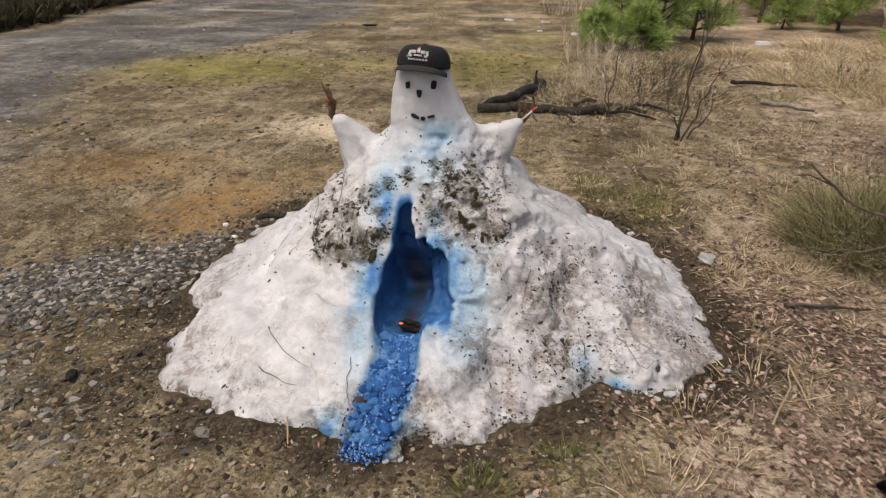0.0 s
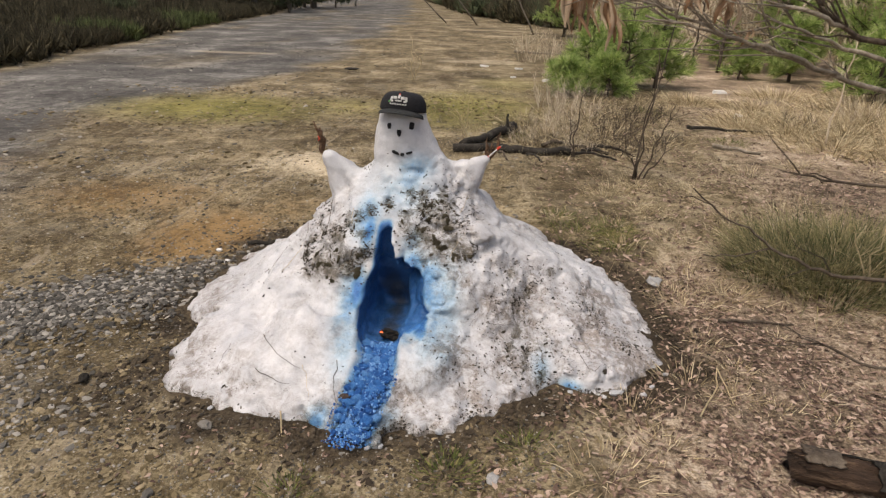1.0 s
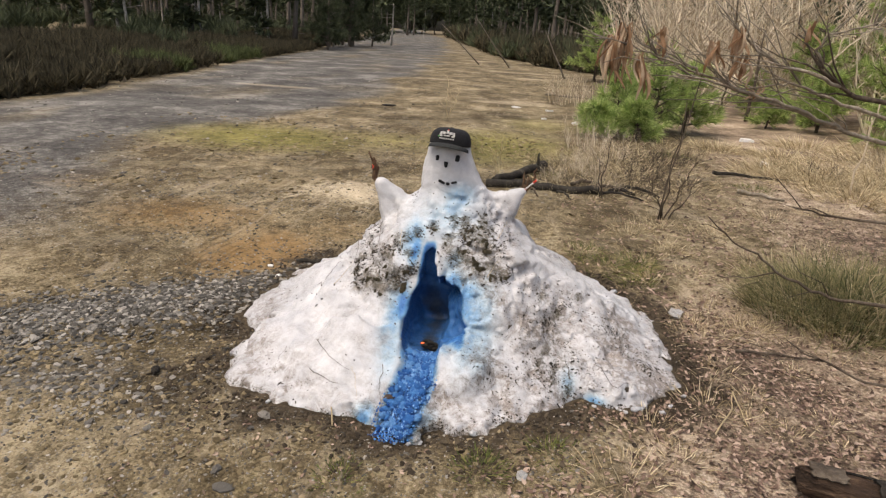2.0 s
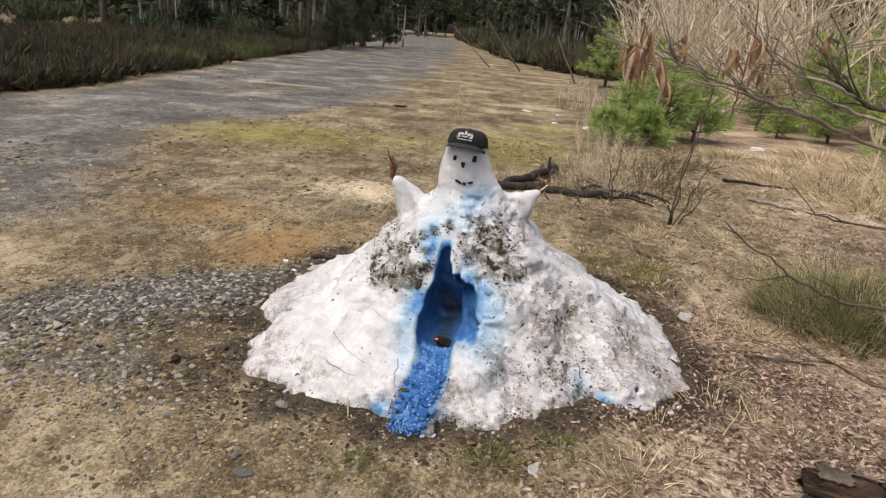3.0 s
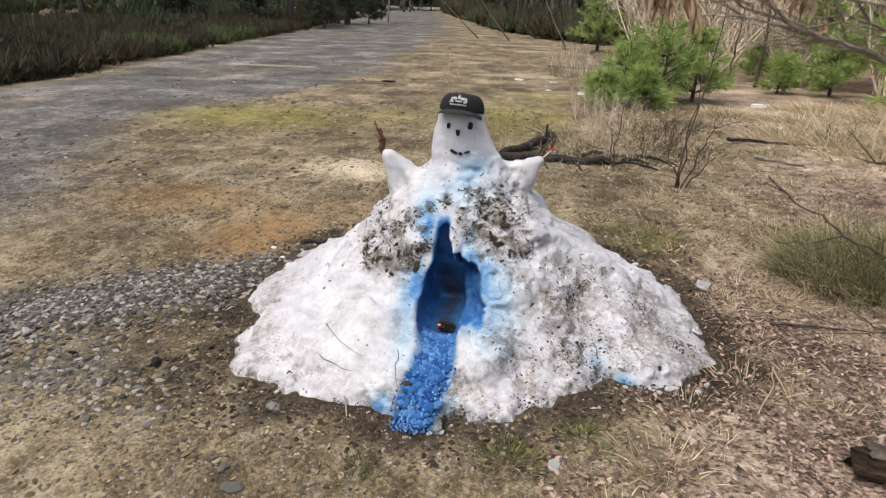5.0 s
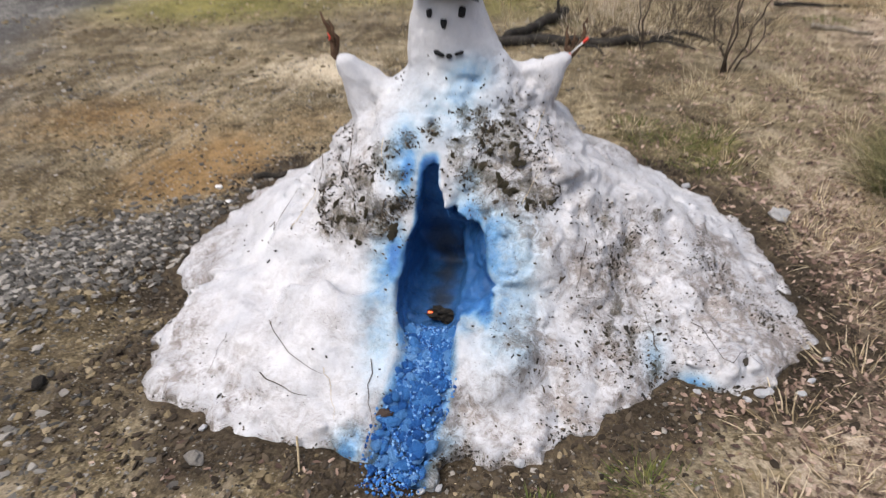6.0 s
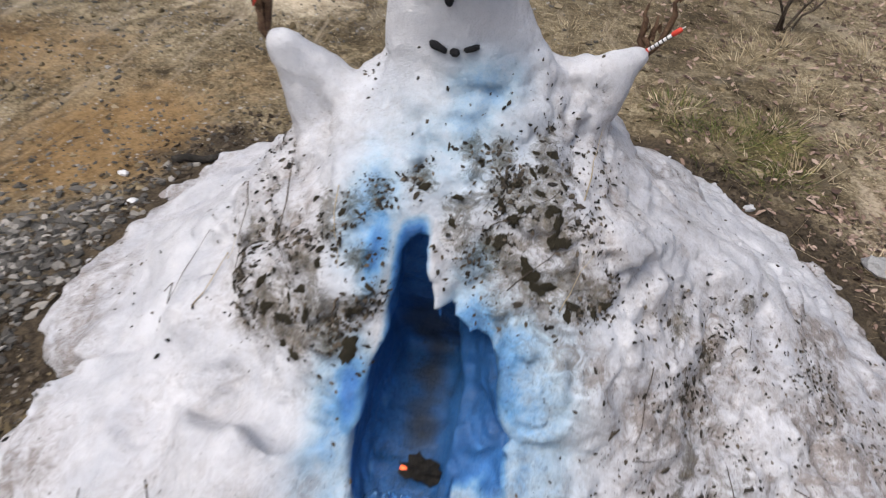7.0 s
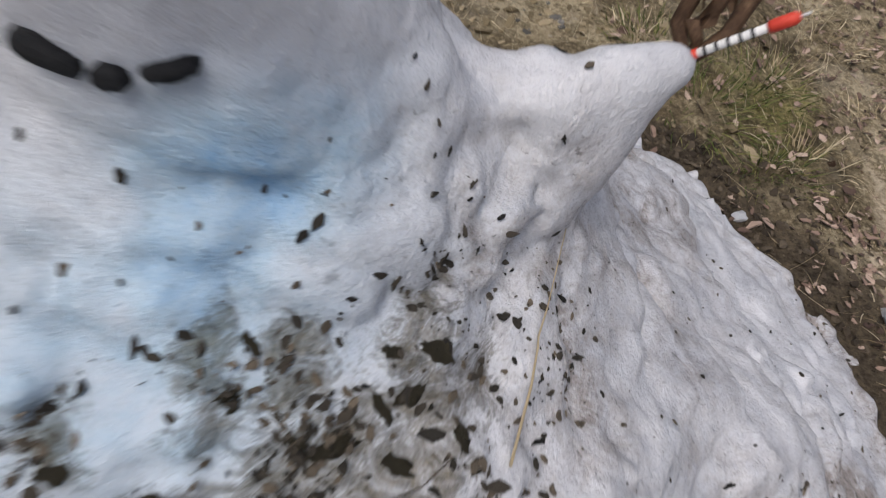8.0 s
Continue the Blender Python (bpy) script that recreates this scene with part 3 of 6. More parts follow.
    clean = (0.75 + 0.5 * vnoise(px * 3.1, py * 3.1, pz * 3.1, 69)) * (1 - 0.75 * smooth(-0.1, -0.2, px) * smooth(0.32, 0.24, pz)) * (1 - 0.75 * np.exp(-((px - 0.2) / 0.13) ** 2 - ((pz - 0.1) / 0.1) ** 2))
    chunk = (0.03 * vnoise(wx * 6, py * 6, wz * 6, 66) + 0.028 * (np.abs(vnoise(wx * 9, py * 9, wz * 11, 67)) - 0.3)
             + clean * (0.021 * (np.abs(vnoise(wx * 17, py * 17, wz * 17, 68)) - 0.3) + 0.013 * (np.abs(vnoise(wx * 34, py * 34, wz * 34, 60)) - 0.3) + 0.005 * (np.abs(vnoise(wx * 62, py * 62, wz * 62, 55)) - 0.3)))
    # broken ledges in the crust
    u = pz * 8.5 + 1.3 * vnoise(px * 3, py * 3, pz * 2, 57) + 0.35 * vnoise(px * 11, py * 11, pz * 11, 58)
    s = u - np.floor(u)
    ledge = (s - smooth(0.8, 1.0, s) - 0.1) * smooth(-0.2, 0.35, vnoise(px * 4, py * 4, pz * 4, 56)) * smooth(0.06, 0.12, pz) * smooth(0.58, 0.5, pz) * smooth(2.2, 2.0, py)
    chunk = chunk + 0.022 * ledge
    rim = smooth(0.9, 0.97, heap_reach(px, py)) * smooth(0.14, 0.03, pz)
    f[near] += (calm * (-np.maximum(foot, 0.35) * chunk - 0.007 * rim * vnoise(px * 30, py * 30, pz * 30, 59) + 0.003 * vnoise(px * 18, py * 18, pz * 18, 61) + 0.0022 * vnoise(px * 48, py * 48, pz * 48, 62)) + 0.0012 * vnoise(px * 95, py * 95, pz * 95, 63)).astype(np.float32)
    # surface nets
    inside = f < 0
    c = np.zeros([s - 1 for s in f.shape], np.int8)
    corners = [(a, b, d) for a in (0, 1) for b in (0, 1) for d in (0, 1)]
    view = lambda arr, a, b, d: arr[a:arr.shape[0] - 1 + a, b:arr.shape[1] - 1 + b, d:arr.shape[2] - 1 + d]
    for a, b, d in corners:
        c += view(inside, a, b, d)
    cell = np.nonzero((c > 0) & (c < 8))
    total, count = np.zeros((len(cell[0]), 3)), np.zeros(len(cell[0]))
    for a, b, d in corners:
        for axis in range(3):
            if (a, b, d)[axis]:
                continue
            e = [a, b, d]
            e[axis] = 1
            f0 = f[cell[0] + a, cell[1] + b, cell[2] + d]
            f1 = f[cell[0] + e[0], cell[1] + e[1], cell[2] + e[2]]
            cross = (f0 < 0) != (f1 < 0)
            t = np.where(cross, f0 / np.where(cross, f0 - f1, 1), 0)
            p = np.tile(np.array([a, b, d], float), (len(t), 1))
            p[:, axis] = t
            total += p * cross[:, None]
            count += cross
    verts = (np.stack(cell, 1) + total / count[:, None]) * step + np.array([ax[0][0], ax[1][0], ax[2][0]])
    index = np.full(c.shape, -1, np.int64)
    index[cell] = np.arange(len(verts))
    faces = []
    for axis in range(3):
        s0 = [slice(None)] * 3
        s1 = [slice(None)] * 3
        s0[axis], s1[axis] = slice(0, -1), slice(1, None)
        change = inside[tuple(s0)] != inside[tuple(s1)]
        u, v = [(1, 2), (2, 0), (0, 1)][axis]
        e = np.nonzero(change)
        ok = (e[u] > 0) & (e[v] > 0) & (e[u] < c.shape[u]) & (e[v] < c.shape[v])
        e = [q[ok] for q in e]
        ins = inside[tuple(s0)][tuple(e)]

        def at(du, dv):
            q = [k.copy() for k in e]
            q[u] -= du
            q[v] -= dv
            return index[tuple(q)]

        quad = np.stack([at(1, 1), at(0, 1), at(0, 0), at(1, 0)], 1)
        quad[~ins] = quad[~ins][:, ::-1]
        faces.append(quad)
    faces = np.concatenate(faces)
    faces = faces[(faces >= 0).all(1)]
    me = bpy.data.meshes.new("snow_figure")
    me.from_pydata(verts.tolist(), [], faces.tolist())
    me.materials.append(M_SNOW)
    me.polygons.foreach_set("use_smooth", [True] * len(me.polygons))
    x, y, z = verts.T

    def spot(cx, cz, rx, rz, cy=None, ry=0.3):
        return np.exp(-(((x - cx) / rx) ** 2 + ((z - cz) / rz) ** 2 + (0 if cy is None else ((y - cy) / ry) ** 2)))

    front = smooth(2.3, 2.15, y)
    sd = slot_side(x, z)
    sunk = heap_height(x, y) - z
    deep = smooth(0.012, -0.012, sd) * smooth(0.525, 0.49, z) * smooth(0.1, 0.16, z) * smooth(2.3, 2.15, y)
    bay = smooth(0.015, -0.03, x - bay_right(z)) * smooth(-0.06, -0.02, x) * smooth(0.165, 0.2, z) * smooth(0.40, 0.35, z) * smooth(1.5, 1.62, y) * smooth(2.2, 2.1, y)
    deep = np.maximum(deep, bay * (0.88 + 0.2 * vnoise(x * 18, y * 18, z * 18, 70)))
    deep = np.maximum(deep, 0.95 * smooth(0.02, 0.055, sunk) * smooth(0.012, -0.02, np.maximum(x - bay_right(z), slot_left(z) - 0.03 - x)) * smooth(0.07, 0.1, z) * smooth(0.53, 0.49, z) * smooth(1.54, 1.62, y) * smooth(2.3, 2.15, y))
    run = smooth(0.02, -0.03, chute_side(x, y)) * smooth(1.72, 1.62, y)
    # painted shade: stronger inward and towards the chamber's floor
    recess_shade = smooth(0.0, -0.06, sd + 0.02 * vnoise(x * 25, y * 25, z * 25, 72)) * smooth(0.38, 0.18, z) * smooth(1.66, 1.78, y)
    halo = np.maximum.reduce([0.62 * spot(0.03, 0.36, 0.05, 0.05), 0.5 * spot(0.09, 0.31, 0.06, 0.08), 0.3 * spot(0.14, 0.27, 0.08, 0.11), 0.3 * spot(0.14, 0.22, 0.035, 0.05), 0.16 * spot(0.19, 0.2, 0.06, 0.08),
                              0.65 * spot(-0.15, 0.49, 0.022, 0.05), 0.36 * spot(-0.165, 0.53, 0.05, 0.06), 0.75 * spot(-0.165, 0.30, 0.028, 0.055), 0.38 * spot(-0.185, 0.27, 0.05, 0.08), 0.22 * spot(-0.17, 0.17, 0.05, 0.06),
                              0.3 * spot(0.0, 0.68, 0.07, 0.05), 0.16 * spot(-0.05, 0.6, 0.14, 0.08), 0.24 * spot(-0.02, 0.63, 0.06, 0.05), 0.26 * spot(0.02, 0.44, 0.04, 0.04),
                              0.42 * spot(0.66, 0.012, 0.04, 0.02, 1.63, 0.08), 0.2 * spot(0.55, 0.05, 0.035, 0.055, 1.68, 0.1), 0.7 * spot(-0.21, 0.02, 0.035, 0.03, 1.32, 0.06), 0.3 * spot(0.0, 0.03, 0.06, 0.04, 1.31, 0.08)]) * front
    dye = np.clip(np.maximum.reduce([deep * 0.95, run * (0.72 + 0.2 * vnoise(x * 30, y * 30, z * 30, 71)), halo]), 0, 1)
    soil = np.maximum.reduce([(0.46 if cm > 7 else 0.78 if cm > 3.4 else 0.78) * spot(cx, cz, cm / 100, cm / 125) for cx, cz, cm in SOIL]
                             + [0.4 * spot(0.42, 0.2, 0.16, 0.1), 0.4 * spot(0.55, 0.1, 0.15, 0.06), 0.4 * spot(-0.28, 0.42, 0.12, 0.07), 0.5 * spot(0.17, 0.455, 0.1, 0.04), 0.42 * spot(-0.33, 0.38, 0.14, 0.07), 0.42 * spot(0.48, 0.14, 0.12, 0.08), 0.5 * spot(0.06, 0.56, 0.1, 0.05), 0.5 * smooth(0.035, 0.0, z)]) * front
    edge = smooth(0.07, 0.005, z) * 0.9
    grime = np.clip(np.maximum.reduce([0.24 + 0 * x, 0.85 * soil, 1.5 * spot(-0.33, 0.40, 0.19, 0.1), 1.3 * spot(0.15, 0.46, 0.17, 0.1), 1.1 * spot(0.42, 0.22, 0.2, 0.14), 0.8 * spot(0.4, 0.22, 0.2, 0.14), 0.75 * spot(0.3, 0.25, 0.3, 0.2), 0.9 * spot(0.2, 0.6, 0.12, 0.12), 0.7 * spot(0.08, 0.7, 0.06, 0.12), 1.3 * edge, 1.2 * smooth(0.32, 0.08, z) * front * smooth(-0.5, 0.3, x), 1.0 * smooth(0.18, 0.03, z) * front, 0.7 * spot(0.6, 0.05, 0.4, 0.08)])
                    * (0.7 + 0.75 * vnoise(x * 5, y * 5, z * 5, 73) + 0.3 * vnoise(x * 15, y * 15, z * 15, 74)), 0, 1)
    grime = grime * (1 - 0.8 * smooth(0.6, 0.72, z))
    for key, val in (("dye", dye), ("soil", soil), ("grime", grime), ("recess_shade", recess_shade)):
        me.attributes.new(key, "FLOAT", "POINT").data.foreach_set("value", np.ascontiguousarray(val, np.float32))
    me.update()
    return tagged(new("snow_figure", me), "heap of dirty old snow shaped into a snowman with blue-dyed slot", "snowman"), verts, me


heap, heap_verts, heap_mesh = build_heap()
_norms = np.zeros(len(heap_verts) * 3)
heap_mesh.vertices.foreach_get("normal", _norms)
_norms = _norms.reshape(-1, 3)


def on_heap(x, z, y_max=2.4):
    """The point of the heap's front at that x and height, and its normal."""
    d = (heap_verts[:, 0] - x) ** 2 + (heap_verts[:, 2] - z) ** 2 + np.where(heap_verts[:, 1] < y_max, 0, 9) + 0.004 * heap_verts[:, 1]
    k = int(np.argmin(d))
    return Vector(heap_verts[k]), Vector(_norms[k])


def lie(normal, spin):
    """A turn that lays the z axis along the normal, spun about it."""
    return Vector(normal).to_track_quat("Z", "Y").to_matrix() @ Euler((0, 0, spin)).to_matrix()

rng = np.random.default_rng(7)


# ---- piece shapes ----
def rock_shape(seed, flat=0.6, sub=1):
    bm = bmesh.new()
    bmesh.ops.create_icosphere(bm, subdivisions=sub, radius=0.5)
    for v in bm.verts:
        k = 1 + 0.6 * noise.noise(Vector(v.co) * 2.3 + Vector((seed * 7.1, 0, 0)))
        v.co = Vector((v.co.x * k * 1.15, v.co.y * k * 0.85, v.co.z * k * flat))
    out = np.array([v.co[:] for v in bm.verts]), [tuple(v.index for v in f.verts) for f in bm.faces]
    bm.free()
    return out


def chip_shape(seed, thick=0.12):
    """A flat, angular chip, about 1 long."""
    r = random.Random(seed)
    k = r.choice((7, 8, 9))
    rim = [(0.5 * math.cos(a) * r.uniform(0.55, 1.15), 0.26 * math.sin(a) * r.uniform(0.45, 1.3)) for a in [2 * math.pi * i / k + r.uniform(-0.2, 0.2) for i in range(k)]]
    v = [(x, y, -thick / 2) for x, y in rim] + [(x * 0.86, y * 0.86, thick / 2 + r.uniform(-0.04, 0.04)) for x, y in rim]
    f = [tuple(range(k))[::-1], tuple(range(k, 2 * k))] + [(i, (i + 1) % k, k + (i + 1) % k, k + i) for i in range(k)]
    return np.array(v), f


def leaf_shape(seed, curl=0.25):
    """A dry leaf about 1 long, folded along its rib and curled."""
    r = random.Random(seed)
    wide = r.uniform(0.2, 0.34)
    xs = (-0.5, -0.22, 0.12, 0.5)
    ws = (0.0, wide, wide * 0.85, 0.0)
    c, tw = r.uniform(-curl, curl), r.uniform(-0.15, 0.15)
    v, f = [], []
    for x, w in zip(xs, ws):
        z = c * (0.25 - x * x) * 1.4
        v += [(x, -w, z + w * 0.45 + tw * x), (x, r.uniform(-0.03, 0.03), z), (x, w, z + w * 0.45 - tw * x)]
    for i in range(3):
        for j in range(2):
            a = i * 3 + j
            f.append((a, a + 1, a + 4, a + 3))
    return np.array(v), f


def blade_shape(seed, bend=0.5, wide=0.02):
    """A grass blade 1 high."""
    r = random.Random(seed)
    b = r.uniform(0.1, bend)
    v, f = [], []
    for i, t in enumerate((0, 0.35, 0.7, 1.0)):
        w = wide * (1 - t) + 0.002
        v += [(-w, b * t * t, t * (1 - 0.4 * b * t)), (w, b * t * t, t * (1 - 0.4 * b * t))]
    for i in range(3):
        f.append((2 * i, 2 * i + 1, 2 * i + 3, 2 * i + 2))
    return np.array(v), f


def needle_tuft(seed, count=10, wide=0.018):
    """A tuft of needles, 1 long, along +x."""
    r = random.Random(seed)
    v, f = [], []
    for _ in range(count):
        d = Vector((r.uniform(0.5, 1.0), r.uniform(-0.7, 0.7), r.uniform(-0.5, 0.7))).normalized() * r.uniform(0.7, 1.0)
        s = d.cross(Vector((r.uniform(-1, 1), r.uniform(-1, 1), 0.3))).normalized() * wide
        n = len(v)
        v += [tuple(-s), tuple(s), tuple(d)]
        f.append((n, n + 1, n + 2))
    return np.array(v), f


def mesh_of(name, shape, mat, smooth_shade=False):
    me = bpy.data.meshes.new(name)
    me.from_pydata(shape[0].tolist(), [], shape[1])
    me.materials.append(mat)
    if smooth_shade:
        me.polygons.foreach_set("use_smooth", [True] * len(me.polygons))
    me.update()
    return me


def wander(a, b, n, jitter, r):
    """Points from a to b with a crooked way between."""
    a, b = Vector(a), Vector(b)
    out = []
    for i in range(n + 1):
        t = i / n
        k = jitter * math.sin(math.pi * t)
        out.append(a.lerp(b, t) + Vector((r.uniform(-k, k), r.uniform(-k, k), r.uniform(-k, k))))
    return out


# ---- cap ----
M_CLOTH = varied("black_cloth", [(0.008, 0.008, 0.009), (0.014, 0.014, 0.016), (0.026, 0.026, 0.028)], 60, 0.9, 0.5, 0.001)
M_PEAK = varied("dark_grey_cloth", [(0.016, 0.017, 0.018), (0.028, 0.03, 0.03), (0.045, 0.047, 0.047)], 60, 0.85, 0.5, 0.001)
M_WHITE_THREAD = varied("white_thread", [(0.22, 0.22, 0.21), (0.45, 0.45, 0.43), (0.68, 0.68, 0.66)], 120, 0.8, 0.5, 0.001)
M_RED = varied("red_paint", [(0.4, 0.03, 0.02), (0.6, 0.06, 0.035), (0.7, 0.1, 0.06)], 60, 0.5, 0.2, 0.001)
M_GREEN_THREAD = varied("green_thread", [(0.06, 0.2, 0.07), (0.1, 0.3, 0.1), (0.16, 0.38, 0.15)], 120, 0.8, 0.5, 0.001)


def build_cap():
    cap = thing("cap", "black baseball cap with pale embroidered badge on the snowman", "cap", m=pose(-0.070, 2.205, 0.900, -7, 3, -4))
    rx, ry, hz, seg, rings = 0.096, 0.104, 0.074, 48, 14

    def dome(u, t, grow=0.0):
        """u: turn in radians, 0 at the front; t: 0 at the rim, 1 on top."""
        fall = math.cos(t * math.pi / 2) ** 0.46
        seam = 1 - 0.012 * math.exp(-((min(u % (math.pi / 3), math.pi / 3 - u % (math.pi / 3))) / 0.05) ** 2)
        lean = 1.0 + 0.06 * math.cos(u) * math.sin(math.pi * t)
        return Vector((math.sin(u) * (rx + grow) * fall * seam, -math.cos(u) * (ry + grow) * fall * seam * lean, (hz + grow) * math.sin(t * math.pi / 2)))

    g = Geo()
    for side in (0.0, -0.003):
        for k in range(rings):
            for s in range(seg):
                g.v.append(tuple(dome(2 * math.pi * s / seg, k / rings, side)))
    top_out = len(g.v)
    g.v += [(0, 0, hz), (0, 0, hz - 0.003)]
    for side in (0, 1):
        o = side * rings * seg
        for k in range(rings - 1):
            for s in range(seg):
                q = (o + k * seg + s, o + k * seg + (s + 1) % seg, o + (k + 1) * seg + (s + 1) % seg, o + (k + 1) * seg + s)
                g.f.append(q if side == 0 else q[::-1])
        for s in range(seg):
            t = (o + (rings - 1) * seg + s, o + (rings - 1) * seg + (s + 1) % seg, top_out + side)
            g.f.append(t if side == 0 else t[::-1])
    for s in range(seg):
        g.f.append((s, rings * seg + s, rings * seg + (s + 1) % seg, (s + 1) % seg))
    part("crown", g, M_CLOTH, cap)
    # the peak, arched from side to side
    g = Geo()
    n, m = 24, 8
    for low in (0, 1):
        for i in range(n + 1):
            u = -1.0 + 2.0 * i / n
            a = u * 1.25
            for j in range(m + 1):
                t = j / m
                reach = 0.046 * (1 - abs(u) ** 2.6) + 0.002
                x = math.sin(a) * (rx + 0.002) * (1 + 0.02 * t)
                y = -math.cos(a) * (ry + 0.001) - reach * t
                z = 0.010 - 0.022 * u * u - 0.012 * t - 0.0035 * low
                g.v.append((x, y, z))
    def at(low, i, j):
        return low * (n + 1) * (m + 1) + i * (m + 1) + j
    for i in range(n):
        for j in range(m):
            g.f.append((at(0, i, j), at(0, i, j + 1), at(0, i + 1, j + 1), at(0, i + 1, j)))
            g.f.append((at(1, i, j), at(1, i + 1, j), at(1, i + 1, j + 1), at(1, i, j + 1)))
        g.f.append((at(0, i, m), at(1, i, m), at(1, i + 1, m), at(0, i + 1, m)))
        g.f.append((at(0, i, 0), at(0, i + 1, 0), at(1, i + 1, 0), at(1, i, 0)))
    for i in (0, n):
        for j in range(m):
            g.f.append((at(0, i, j), at(1, i, j), at(1, i, j + 1), at(0, i, j + 1)))
    peak = part("peak", g, M_PEAK, cap, "dark grey stitched peak")
    g = Geo()
    for i in range(n):
        u0, u1 = -0.9 + 1.8 * i / n, -0.9 + 1.8 * (i + 0.7) / n
        pts = []
        for u in (u0, u1):
            a = u * 1.25
            reach = (0.046 * (1 - abs(u) ** 2.6) + 0.002) * 0.72
            pts.append((math.sin(a) * (rx + 0.002) * 1.014, -math.cos(a) * ry - reach, 0.0105 - 0.022 * u * u - 0.0086))
        g.tube(pts, [0.0007, 0.0007], 4)
    part("stitching", g, M_CLOTH, peak)
    g = Geo()
    v, f = rock_shape(3, 0.6, 2)
    g.add(v * 0.012 + np.array([0, 0, hz]), f)
    part("button", g, M_CLOTH, cap)
    # badge: a crest of raised thread over a bar
    def stitched(name, cells, mat, label):
        g = Geo()
        for u, t, w, h in cells:
            u, w = u * 1.5, w * 1.35
            ring = []
            for gr in (0.0006, 0.0026):
                for du, dt in ((-w, -h), (w, -h), (w, h), (-w, h)):
                    k = 1.0 if gr < 0.001 else 0.85
                    ring.append(dome(u + du * k, t + dt * k, gr))
            g.add(ring, [(4, 5, 6, 7), (0, 1, 5, 4), (1, 2, 6, 5), (2, 3, 7, 6), (3, 0, 4, 7)])
        return part(name, g, mat, cap, label, False)

    stitched("badge", [(0.0, 0.56, 0.05, 0.09), (-0.13, 0.5, 0.07, 0.06), (0.13, 0.5, 0.07, 0.06), (-0.24, 0.46, 0.04, 0.09), (0.24, 0.46, 0.04, 0.09), (-0.2, 0.36, 0.05, 0.035), (0.2, 0.36, 0.05, 0.035),
                       (0.0, 0.38, 0.12, 0.025)], M_WHITE_THREAD, "pale embroidered crest")
    stitched("badge_bar", [(-0.22 + 0.073 * i, 0.25, 0.03, 0.025) for i in range(7)], M_WHITE_THREAD, "broken pale bar of thread")
    stitched("badge_jewel", [(0.0, 0.69, 0.035, 0.03)], M_RED, "red thread detail")
    stitched("badge_leaf", [(-0.28, 0.33, 0.035, 0.03)], M_GREEN_THREAD, "green thread detail")
    return cap


build_cap()


# ---- face ----
def face_piece(name, label, x, z, long, wide, tilt, taper=0.0, seed=1):
    p, nrm = on_heap(x, z)
    r = random.Random(seed)
    k, g = 12, Geo()
    for layer, (s, h) in enumerate(((1.0, -0.006), (1.0, 0.003), (0.8, 0.006))):
        for i in range(k):
            a = 2 * math.pi * i / k
            c, sn = math.cos(a), math.sin(a)
            e = 2.0 / 3.2
            px = math.copysign(abs(c) ** e, c) * long / 2 * s
            py = math.copysign(abs(sn) ** e, sn) * wide / 2 * s * (1 - taper * (px / long + 0.5))
            g.v.append((px + r.uniform(-0.0014, 0.0014), py + r.uniform(-0.0014, 0.0014), h))
    for l in (0, 1):
        for i in range(k):
            g.f.append((l * k + i, l * k + (i + 1) % k, (l + 1) * k + (i + 1) % k, (l + 1) * k + i))
    g.f.append(tuple(range(2 * k, 3 * k)))
    g.f.append(tuple(range(k))[::-1])
    ob = new(name, g.mesh(name, M_COAL))
    q = Vector((0, -1, 0)).lerp(nrm, 0.5).normalized()
    xax = Vector((1, 0, 0)) - q * q.x
    xax.normalize()
    m = Matrix((xax, q.cross(xax), q)).transposed() @ Matrix.Rotation(radians(tilt), 3, "Z")
    ob.matrix_world = Matrix.Translation(p + q * 0.001) @ m.to_4x4()
    return tagged(ob, label, "coal piece", "coal pieces of the face")


face_piece("eye", "small upright piece of black coal pressed into the head", -0.114, 0.852, 0.025, 0.016, 90, 0.0, 1)
face_piece("eye", "broad squarish piece of black coal pressed into the head", -0.024, 0.852, 0.031, 0.022, 88, 0.0, 2)
face_piece("nose", "shield-shaped piece of black coal for a nose", -0.070, 0.822, 0.028, 0.022, -90, 0.55, 3)
face_piece("mouth_piece", "long narrow piece of black coal, corner of the mouth", -0.086, 0.743, 0.034, 0.013, -22, 0.1, 4)
face_piece("mouth_piece", "short piece of black coal, middle of the mouth", -0.0585, 0.739, 0.017, 0.012, -10, 0.0, 5)
face_piece("mouth_piece", "narrow piece of black coal, rising corner of the mouth", -0.030, 0.7425, 0.027, 0.010, 17, 0.2, 6)


# ---- what the two arms hold ----
M_SEED = varied("dry_stalk", [(0.03, 0.016, 0.009), (0.09, 0.052, 0.03), (0.2, 0.13, 0.075)], 60, 0.8, 0.5, 0.002)


